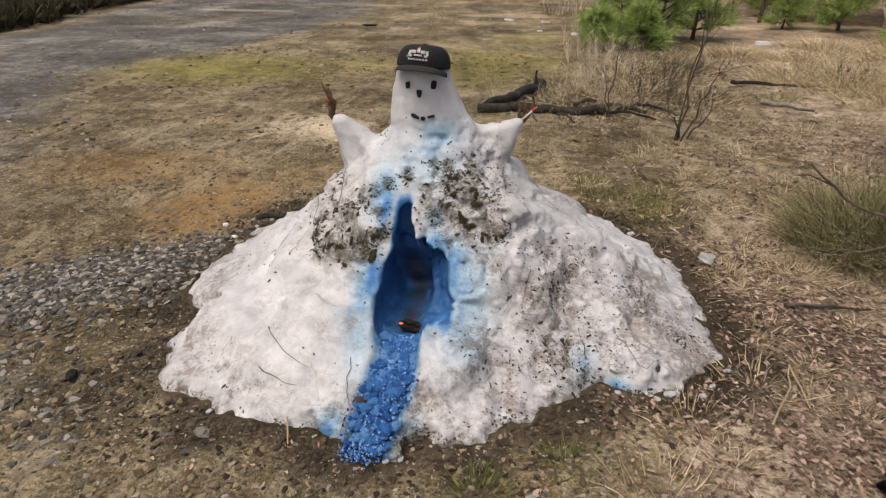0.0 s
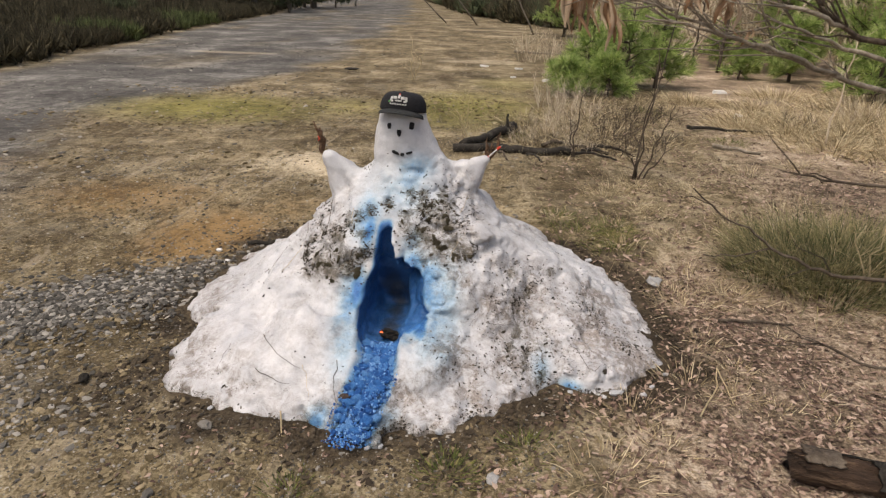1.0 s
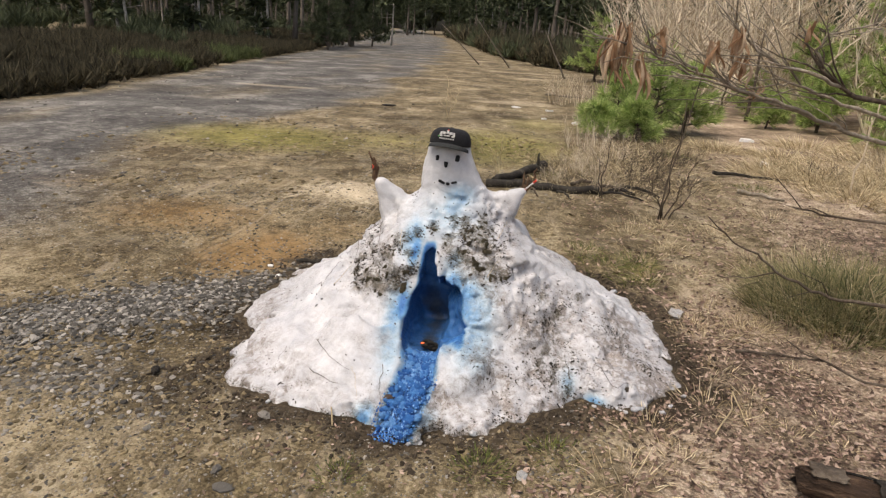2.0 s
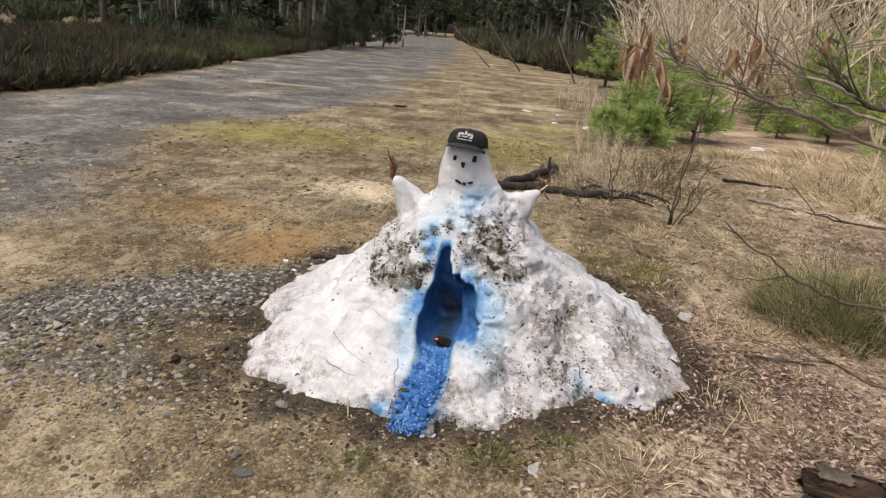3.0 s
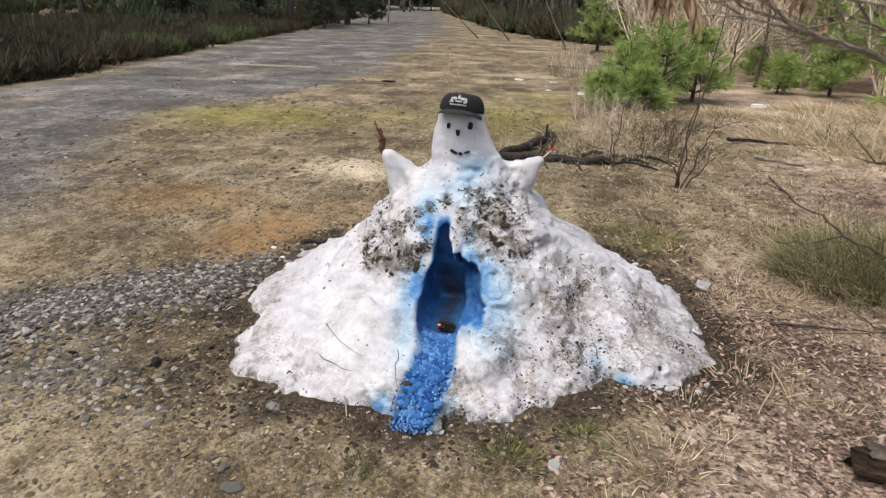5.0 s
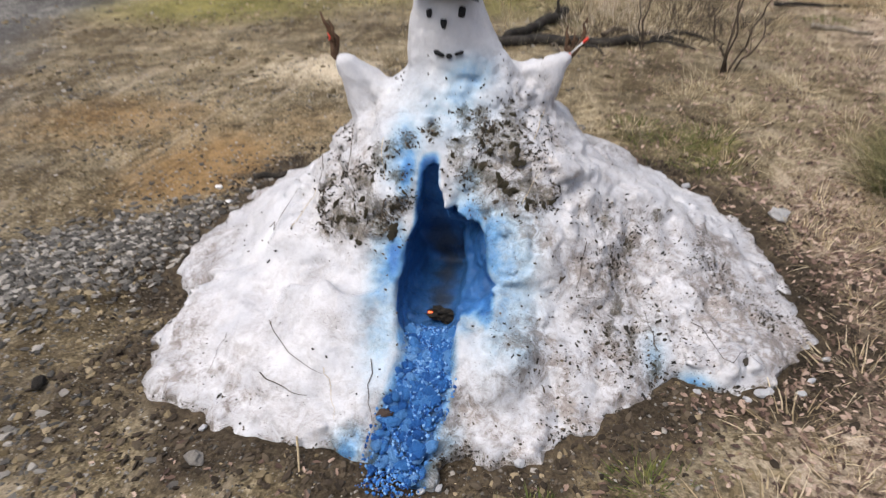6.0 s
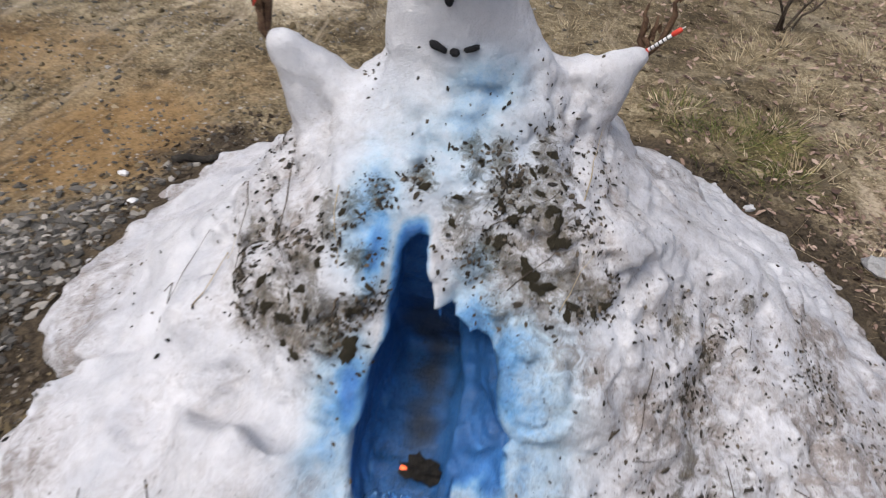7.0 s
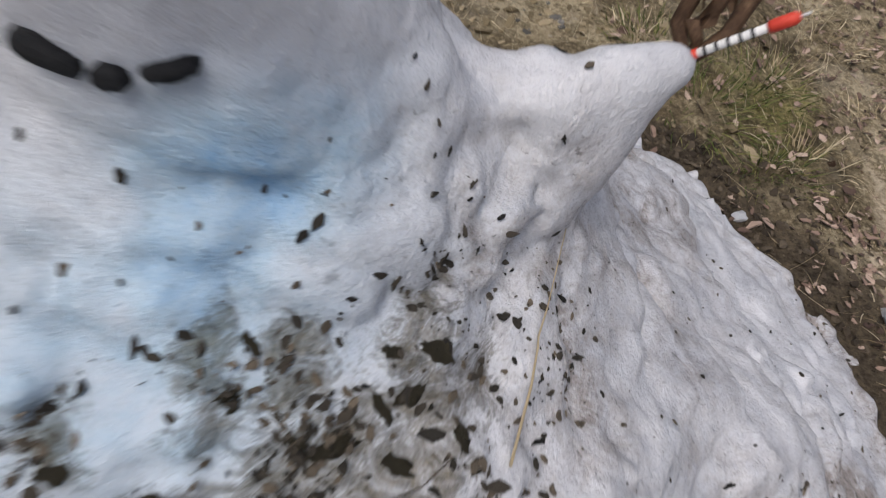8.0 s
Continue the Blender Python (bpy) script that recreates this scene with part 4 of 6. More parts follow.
def dried_stalk(label, base, tips, thick, seed, red=False):
    r = random.Random(seed)
    ob = thing("dried_stalk", label, "dried plant", "dried stalks", m=Matrix.Translation(base))
    for n, tip in enumerate(tips):
        d = Vector(tip) - Vector(base)
        g = Geo()
        pts = wander((0, 0, -0.02), d, 6, 0.012, r)
        g.tube(pts, [thick * (0.45 + 0.9 * math.sin(math.pi * min(1, 0.1 + i / 6.5))) for i in range(7)], 7)
        part("stalk", g, M_SEED, ob)
    if red:
        g = Geo().tube([(-0.02, -0.008, 0.05), (-0.014, -0.011, 0.06), (-0.02, -0.011, 0.072)], [0.0015, 0.003, 0.0015], 6)
        part("red_scrap", g, M_RED, ob, "red scrap of plastic")
    for i in range(9):
        v, f = leaf_shape(seed * 10 + i, 0.6)
        k = r.uniform(0.25, 1.0)
        at = Vector(tips[i % len(tips)]) - Vector(base)
        q = turn3(r.uniform(-0.4, 0.4), -math.pi / 2 + r.uniform(-0.5, 0.5), r.uniform(0, 6.28), r.uniform(0.012, 0.022))
        part("withered_leaf", Geo().add(v @ q.T + np.array(at * k), f), M_SEED, ob, "curled brown leaf")
    return ob


dried_stalk("withered brown stalk with curled leaves stuck upright in the arm", (-0.408, 2.18, 0.712), [(-0.434, 2.19, 0.775), (-0.45, 2.19, 0.84), (-0.425, 2.185, 0.815)], 0.006, 3, True)
dried_stalk("dark withered stalk with a forked top stuck in the arm", (0.290, 2.31, 0.700), [(0.300, 2.33, 0.755), (0.335, 2.335, 0.795), (0.278, 2.33, 0.775)], 0.005, 5)


def striped_stick(a, b, thick, label):
    a, b = Vector(a), Vector(b)
    ob = thing("striped_stick", label, "stick", "striped sticks", m=Matrix.Translation(a))
    d = b - a
    part("shaft", Geo().tube([d * -0.25, d * 0.72], [thick, thick], 12), M_TRASH, ob)
    part("grip", Geo().tube([d * 0.70, d * 0.74, d * 0.93, d * 0.97], [thick * 1.1, thick * 1.45, thick * 1.45, thick * 0.8], 12), M_RED, ob, "red end")
    part("collar", Geo().tube([d * 0.0, d * 0.06], [thick * 1.2, thick * 1.2], 12), M_RED, ob, "red ring")
    g = Geo()
    for i in range(5):
        t = 0.12 + 0.11 * i
        g.tube([d * t, d * (t + 0.03)], [thick * 1.04, thick * 1.04], 12)
    part("bands", g, M_COAL, ob, "thin dark bands")
    g = Geo().tube([d * 0.97, d * 1.05], [thick * 0.35, thick * 0.3], 8)
    part("tip", g, M_TRASH, ob)
    return ob


striped_stick((0.288, 2.298, 0.698), (0.340, 2.285, 0.752), 0.0034, "thin white stick with a red end poking out of the arm")

# ---- blue lumps in the chute ----
M_BLUE = varied("blue_snow", [(0.01, 0.055, 0.22), (0.028, 0.13, 0.4), (0.07, 0.23, 0.54), (0.26, 0.46, 0.72)], 45, 0.5, 0.8, 0.006, island=False, spread=0.4)
lumps = [mesh_of("snow_lump", rock_shape(20 + i, 0.7, 2), M_BLUE, True) for i in range(6)]
for i in range(290):
    t = rng.random() ** 0.8
    y = 1.235 + 0.40 * t
    c, w = np.interp(y, CHUTE_Y, CHUTE_MID), np.interp(y, CHUTE_Y, CHUTE_HALF)
    x = c + w * rng.uniform(-0.95, 0.95)
    zf = np.interp(y, CHUTE_Y, CHUTE_Z) + 0.012 * (abs(x - c) / w) ** 2
    s = (0.012 + 0.03 * rng.random() ** 2) * (0.75 if y < 1.27 else 1.0)
    ob = part("snow_lump", lumps[i % 6], None, heap)
    ob.matrix_world = Matrix.Translation((x, y, zf - s * 0.08)) @ Euler((rng.uniform(-0.6, 0.6), rng.uniform(-0.6, 0.6), rng.uniform(0, 6.28))).to_matrix().to_4x4() @ Matrix.Diagonal((s, s, s, 1))
M_BLUEBITS = varied("blue_slush", [(0.01, 0.055, 0.22), (0.028, 0.13, 0.4), (0.07, 0.23, 0.54), (0.26, 0.46, 0.72)], 45, 0.5, 0.6, 0.004, island=True, spread=0.62)
bits = [rock_shape(24 + i, 0.7, 1) for i in range(5)]
rows = []
for i in range(2200):
    y = 1.195 + 0.445 * rng.random() ** 0.85
    c, w = np.interp(y, CHUTE_Y, CHUTE_MID), np.interp(y, CHUTE_Y, CHUTE_HALF)
    x = c + w * np.clip(rng.normal(0, 0.5), -1.1, 1.1)
    s = 0.004 + 0.008 * rng.random() ** 2
    zf = np.interp(y, CHUTE_Y, CHUTE_Z) + 0.004 + 0.012 * (abs(x - c) / w) ** 2
    rows.append((i % 5, turn3(rng.uniform(0, 6), rng.uniform(0, 6), rng.uniform(0, 6), s), np.array([x, y, zf])))
slush = part("slush", joined("slush", bits, rows, M_BLUEBITS), None, heap, "blue-dyed grains of slush")
slush["kind"] = "stuff"
M_ICEWHITE = varied("loose_snow", [(0.36, 0.37, 0.39), (0.48, 0.485, 0.5), (0.6, 0.6, 0.61)], 40, 0.5, 0.6, 0.004)
pale = [mesh_of("loose_lump", rock_shape(30 + i, 0.75, 2), M_ICEWHITE, False) for i in range(4)]
for i, (x, y, s) in enumerate([(0.82, 1.615, 0.035), (0.845, 1.63, 0.022), (0.93, 1.64, 0.025), (0.78, 1.595, 0.02), (0.97, 1.69, 0.02), (0.2, 1.335, 0.03), (-0.02, 1.235, 0.02), (-0.07, 1.215, 0.016), (0.02, 1.25, 0.018),
                               (0.66, 1.61, 0.018), (-0.6, 1.335, 0.02), (1.04, 1.78, 0.02), (0.9, 2.72, 0.025), (0.86, 2.84, 0.03)]):
    ob = new("snow_clod", pale[i % 4])
    ob.matrix_world = Matrix.Translation((x, y, float(ground_z(x, y)) + s * 0.22)) @ Euler((0, 0, i * 1.7)).to_matrix().to_4x4() @ Matrix.Diagonal((s, s, s, 1))
    tagged(ob, "small clod of white snow fallen beside the heap", "snow clod", "clods at the foot of the heap")

def soil_clump(seed, s):
    """A ragged, flattened clod of soil and moss."""
    v, f = rock_shape(seed, s, 3)
    k = 1 + 0.6 * vnoise(v[:, 0] * 7, v[:, 1] * 9, v[:, 2] * 9, seed) + 0.25 * vnoise(v[:, 0] * 21, v[:, 1] * 21, v[:, 2] * 21, seed + 1)
    return v * k[:, None], f


# things lying in the slot: a charred lump and a brown stone
ob = new("charred_lump", mesh_of("charred_lump", soil_clump(51, 0.75), M_CHAR, False))
ob.matrix_world = Matrix.Translation((-0.035, 1.69, 0.142)) @ Matrix.Diagonal((0.056, 0.046, 0.048, 1))
tagged(ob, "charred dark lump glowing at one end, lying in the slot", "charcoal")
M_EMBER = material("ember", 0.8)
_e = Nodes(M_EMBER)
_e.color(_e.ramp(_e.noise(90, 3, 0.6), [(0.35, (0.05, 0.01, 0.005)), (0.65, (0.4, 0.06, 0.02))]))
M_EMBER.node_tree.nodes["Principled BSDF"].inputs["Emission Color"].default_value = (1.0, 0.16, 0.05, 1)
M_EMBER.node_tree.nodes["Principled BSDF"].inputs["Emission Strength"].default_value = 2.2
v, f = rock_shape(53, 0.8, 2)
em = new("ember", Geo().add(v * np.array([0.24, 0.3, 0.45]) + np.array([-0.52, -0.1, 0.05]), f).mesh("ember", M_EMBER))
em.parent = ob
tagged(em, "small glowing red ember")
M_BRICK = varied("red_brown_stone", [(0.03, 0.02, 0.016), (0.06, 0.042, 0.034), (0.11, 0.08, 0.065)], 30, 0.85, 0.5, 0.004)
ob = new("stone", mesh_of("stone", rock_shape(52, 0.85, 2), M_BRICK, True))
ob.matrix_world = Matrix.Translation((-0.135, 1.385, 0.062)) @ Matrix.Diagonal((0.04, 0.036, 0.036, 1))
tagged(ob, "round dark brown stone lying on the blue snow", "stone")


# ---- litter on the snow ----
CHIPS = [(0.10, 0.405, 5.5, 0), (0.16, 0.372, 4, 1), (0.29, 0.24, 4, 0), (0.40, 0.153, 4.5, 1), (0.48, 0.105, 5.5, 0), (0.57, 0.11, 4, 1), (0.79, 0.06, 6.5, 0), (0.26, 0.302, 3, 1), (0.49, 0.33, 3.5, 0), (0.60, 0.2, 3, 1),
         (0.64, 0.26, 3, 0), (-0.25, 0.517, 4, 1), (-0.265, 0.492, 4.5, 0), (-0.19, 0.443, 3.5, 1), (-0.32, 0.35, 5.5, 0), (-0.58, 0.2, 3, 1), (-0.56, 0.226, 2.5, 0), (-0.445, 0.42, 4, 1), (-0.40, 0.466, 3.5, 0),
         (0.035, 0.651, 3, 1), (0.115, 0.57, 3.5, 0), (0.025, 0.588, 2.5, 1), (0.11, 0.51, 4, 0), (0.17, 0.49, 4, 1), (0.21, 0.4, 3, 0), (0.095, 0.45, 3.5, 1), (-0.155, 0.54, 4, 0), (-0.43, 0.39, 3, 1), (-0.39, 0.374, 3, 0),
         (0.01, 0.666, 1.8, 0), (0.04, 0.659, 3, 1), (0.106, 0.638, 1.8, 0), (0.093, 0.615, 3, 0), (0.16, 0.626, 2.2, 1), (0.172, 0.615, 3, 1), (0.112, 0.571, 3.6, 0), (0.136, 0.557, 4.5, 1), (0.15, 0.605, 1.8, 0),
         (0.218, 0.574, 2.5, 1), (0.033, 0.591, 4, 0), (0.085, 0.577, 1.8, 1), (0.0, 0.565, 2.4, 0), (0.068, 0.623, 1.8, 1), (0.2, 0.649, 2.2, 0), (0.034, 0.631, 1.8, 1),
         (0.085, 0.72, 1.5, 1), (0.092, 0.704, 2.2, 1), (0.104, 0.684, 1.6, 0), (0.106, 0.668, 1.2, 1), (0.118, 0.667, 2.4, 1), (0.133, 0.646, 2.0, 0), (0.135, 0.635, 1.5, 1), (0.135, 0.619, 2.6, 1), (0.128, 0.61, 1.6, 0), (0.139, 0.588, 3.0, 1)]
chip_meshes = [mesh_of("bark_chip", chip_shape(i), M_DEBRIS_ONE) for i in range(8)]


def scrap_shape(seed):
    """A torn, crumpled scrap of leaf, about 1 long."""
    r = random.Random(seed)
    k = 13
    rim = [(0.5 * math.cos(a) * q, 0.3 * math.sin(a) * q) for a, q in [(2 * math.pi * i / k + r.uniform(-0.15, 0.15), r.uniform(0.4, 1.15)) for i in range(k)]]
    v = [(0, 0, 0.08)] + [(x, y, r.uniform(-0.06, 0.12)) for x, y in rim] + [(x * 0.9, y * 0.9, r.uniform(-0.16, -0.08)) for x, y in rim]
    f = [(0, 1 + i, 1 + (i + 1) % k) for i in range(k)] + [(1 + i, 1 + k + i, 1 + k + (i + 1) % k, 1 + (i + 1) % k) for i in range(k)] + [tuple(range(1 + k, 1 + 2 * k))[::-1]]
    return np.array(v), f


def litter_leaf(seed):
    """A dry, torn leaf about 1 long, folded along its rib."""
    r = random.Random(seed)
    k, fold, curl = 9, r.uniform(0.1, 0.6), r.uniform(-0.5, 0.5)
    v = [(-0.4, 0, 0), (0.4, 0, 0)]
    for i in range(k):
        a, q = 2 * math.pi * i / k + r.uniform(-0.2, 0.2), r.uniform(0.55, 1.1)
        x, y = 0.5 * math.cos(a) * q, r.uniform(0.22, 0.34) * math.sin(a) * q
        v.append((x, y, fold * abs(y) + curl * (x * x - 0.1)))
    f = [(0 if math.cos(2 * math.pi * (i + 0.5) / k) < 0 else 1, 2 + i, 2 + (i + 1) % k) for i in range(k)]
    f += [(0, 1, 2 + k // 4), (1, 0, 2 + 3 * k // 4)]
    return np.array(v), f


leaf_meshes = [mesh_of("dead_leaf", scrap_shape(i), M_DEBRIS_ONE) for i in range(6)]
for i, (x, z, cm, kind) in enumerate(CHIPS):
    p, nrm = on_heap(x, z)
    ob = new("bark_chip" if kind else "dark_leaf", (chip_meshes if kind else leaf_meshes)[i % 6])
    s = cm / 100 * (0.68 if z < 0.3 else 0.46)
    ob.matrix_world = Matrix.Translation(p + nrm * 0.0025) @ lie(nrm, rng.uniform(-1, 1) + 0.8).to_4x4() @ Matrix.Diagonal((s, s * 0.85, s * 0.4, 1))
    tagged(ob, "dark wet chip of bark lying on the snow" if kind else "dark wet leaf stuck to the snow", "bark chip" if kind else "leaf", "chips and leaves on the snow")

clumps = [mesh_of("soil_clump", soil_clump(90 + i, 0.34), M_SOIL, True) for i in range(6)]
r = random.Random(12)
for i, (x, z, cm) in enumerate(SOIL):
    for j in range(0 if cm > 7 else 2 if cm > 4.2 else 1):
        p, nrm = on_heap(x + r.gauss(0, cm / 160), z + r.gauss(0, cm / 220))
        s = r.uniform(0.3, 0.52) * cm / 100
        ob = new("soil_clump", clumps[(i + j) % 6])
        ob.matrix_world = Matrix.Translation(p + nrm * 0.001) @ lie(nrm, r.uniform(0, 6.28)).to_4x4() @ Matrix.Diagonal((s * 0.95, s * r.uniform(0.45, 0.8), s * 0.5, 1))
        tagged(ob, "dark olive clump of soil and moss on the snow", "soil clump", "soil clumps on the snow")

soil_w = np.zeros(len(heap_verts))
heap_mesh.attributes["soil"].data.foreach_get("value", soil_w)
grime_w = np.zeros(len(heap_verts))
heap_mesh.attributes["grime"].data.foreach_get("value", grime_w)
dye_w = np.zeros(len(heap_verts))
heap_mesh.attributes["dye"].data.foreach_get("value", dye_w)
hx, hy, hz_ = heap_verts.T
patch = 0.5 + 0.5 * fbm(hx, hy, hz_, 9, 2, 81)
on_front = smooth(2.9, 2.4, hy) * smooth(0.76, 0.69, hz_) * (_norms[:, 2] > 0.05)
weight = (1.5 * soil_w ** 1.5 * np.clip(0.15 + 1.6 * fbm(hx, hy, hz_, 16, 3, 83), 0.05, 2) + 0.7 * grime_w ** 2 * patch ** 4 + 0.06 * patch ** 3) * on_front * smooth(0.75, 0.3, dye_w) * (1 - 0.85 * smooth(-0.2, -0.3, hx) * smooth(0.5, 0.6, hz_)) * (1 - 0.8 * smooth(-0.12, -0.2, hx) * smooth(0.32, 0.26, hz_)) * (1 - 0.25 * smooth(0.2, 0.35, hx) * smooth(2.05, 1.95, hy)) * (1 - 0.8 * smooth(2.0, 2.12, hy) * smooth(0.2, 0.3, hx))
weight = np.maximum(weight, 0)
weight /= weight.sum()
for i, k in enumerate(rng.choice(len(hx), 420, replace=False, p=weight)):
    p, nrm = Vector(heap_verts[k]), Vector(_norms[k])
    kind = rng.random() < 0.82
    ob = new("bark_chip" if kind else "dark_leaf", (chip_meshes if kind else leaf_meshes)[i % 6])
    s = 0.006 + 0.019 * rng.random() ** 2.2
    ob.matrix_world = Matrix.Translation(p + nrm * 0.0015) @ lie(nrm, rng.uniform(0, 6.28)).to_4x4() @ Matrix.Diagonal((s, s * rng.uniform(0.4, 0.9), s * 0.4, 1))
    tagged(ob, "small dark crumb of bark lying on the snow" if kind else "small dark scrap of leaf on the snow", "bark chip" if kind else "leaf", "chips and leaves on the snow")
protos = [chip_shape(40 + i, 0.2) for i in range(6)]
rows = []
for k in rng.choice(len(hx), 13000, p=weight):
    s = 0.0025 + 0.011 * rng.random() ** 3
    rows.append((int(rng.integers(6)), np.array(lie(_norms[k], rng.uniform(0, 6.28))) * s, heap_verts[k] + rng.uniform(-0.004, 0.004, 3)))
tagged(new("snow_crumbs", joined("snow_crumbs", protos, rows, M_DEBRIS)), "fine dark crumbs of bark and soil on the snow", "debris", kind="stuff")

# twigs and straws on the snow, each from one end to the other
TWIGS = [((-0.50, 0.17), (-0.30, 0.13), 1.6), ((-0.47, 0.11), (-0.33, 0.085), 2.0), ((-0.185, 0.14), (-0.165, 0.06), 1.8), ((-0.30, 0.14), (-0.25, 0.07), 1.2), ((-0.62, 0.12), (-0.64, 0.06), 1.2), ((-0.48, 0.42), (-0.43, 0.34), 1.6),
         ((-0.36, 0.51), (-0.29, 0.43), 1.8), ((-0.23, 0.55), (-0.20, 0.47), 1.4), ((-0.20, 0.44), (-0.21, 0.36), 3.2), ((0.03, 0.50), (0.15, 0.55), 1.5), ((0.08, 0.42), (0.20, 0.52), 1.4), ((0.17, 0.40), (0.22, 0.47), 1.2),
         ((0.33, 0.2), (0.43, 0.17), 1.2), ((0.66, 0.1), (0.83, 0.07), 1.5), ((0.55, 0.22), (0.60, 0.24), 1.4), ((0.20, 0.54), (0.23, 0.57), 1.6),
         ((0.36, 0.30), (0.33, 0.22), 1.3), ((0.42, 0.28), (0.45, 0.2), 1.2), ((-0.62, 0.24), (-0.56, 0.32), 1.8), ((-0.52, 0.28), (-0.47, 0.36), 1.8), ((0.56, 0.07), (0.53, 0.12), 2.2)]
r = random.Random(5)
for i, (a, b, mm) in enumerate(TWIGS):
    pts = []
    for k in range(7):
        t = k / 6
        p, nrm = on_heap(a[0] + (b[0] - a[0]) * t + r.uniform(-0.003, 0.003), a[1] + (b[1] - a[1]) * t + r.uniform(-0.003, 0.003))
        pts.append(p + nrm * (mm / 1000 * 0.6 + 0.002))
    g = Geo().tube(pts, [mm / 1000 * (0.75 - 0.08 * k) for k in range(7)], 6)
    straw = i % 4 == 3
    ob = new("straw" if straw else "twig", g.mesh("twig", M_STRAW if straw else M_BARK))
    tagged(ob, "dry pale grass stalk lying on the snow" if straw else "thin dark twig lying on the dirty snow", "straw" if straw else "twig", "twigs on the snow")


# ---- loose stones, sticks and litter on the ground ----
def stand(x, y):
    return float(ground_z(x, y))


def stone(x, y, s, seed, label, mat=None, flat=0.6):
    ob = new("stone", mesh_of("stone", rock_shape(seed, flat * 0.8, 2), mat or M_PEBBLE, False))
    ob.matrix_world = Matrix.Translation((x, y, stand(x, y) + s * flat * 0.28)) @ Euler((0, 0, seed)).to_matrix().to_4x4() @ Matrix.Diagonal((s, s, s, 1))
    return tagged(ob, label, "stone", "loose stones")


stone(0.388, 1.137, 0.045, 61, "pale grey rounded stone lying among leaves and grass", M_ICE)
stone(-0.569, 1.238, 0.05, 62, "pale grey stone half sunk in dark wet soil")
stone(-0.543, 0.873, 0.05, 63, "flat grey stone lying on trodden soil", None, 0.35)
stone(-0.595, 0.935, 0.035, 64, "dark grey stone on trodden soil")
stone(-1.133, 1.426, 0.045, 65, "dark lump of soil on the bare ground", M_CHAR, 0.8)
stone(-1.174, 2.631, 0.03, 66, "small white stone on the dark ground", M_TRASH, 0.8)
stone(-1.06, 2.48, 0.028, 67, "small white stone near the snow", M_TRASH, 0.8)
stone(1.16, 2.60, 0.085, 68, "lump of grey melting ice among dry grass", M_ICE, 0.75)
stone(-2.48, 10.63, 0.22, 69, "dark clod lying on the gravel road", M_CHAR, 0.25)

# broken slabs of wood and pale scraps lying about
for x, y, s, seed, turn in ((3.53, 9.56, 0.34, 71, 10), (3.15, 7.5, 0.3, 72, 60), (0.5, 11.85, 0.22, 73, 20), (0.97, 10.15, 0.26, 74, -20), (-0.18, 12.1, 0.2, 75, 5), (0.4, 10.5, 0.16, 76, 50), (2.3, 10.6, 0.3, 77, 15)):
    v, f = chip_shape(seed, 0.16)
    ob = new("pale_slab", mesh_of("pale_slab", (v, f), M_TRASH))
    ob.matrix_world = Matrix.Translation((x, y, stand(x, y) + s * 0.06)) @ Euler((0.05, 0.05, radians(turn))).to_matrix().to_4x4() @ Matrix.Diagonal((s, s * 0.9, s * 0.7, 1))
    tagged(ob, "pale flat scrap lying on the ground near the bushes", "scrap", "pale scraps on the ground")

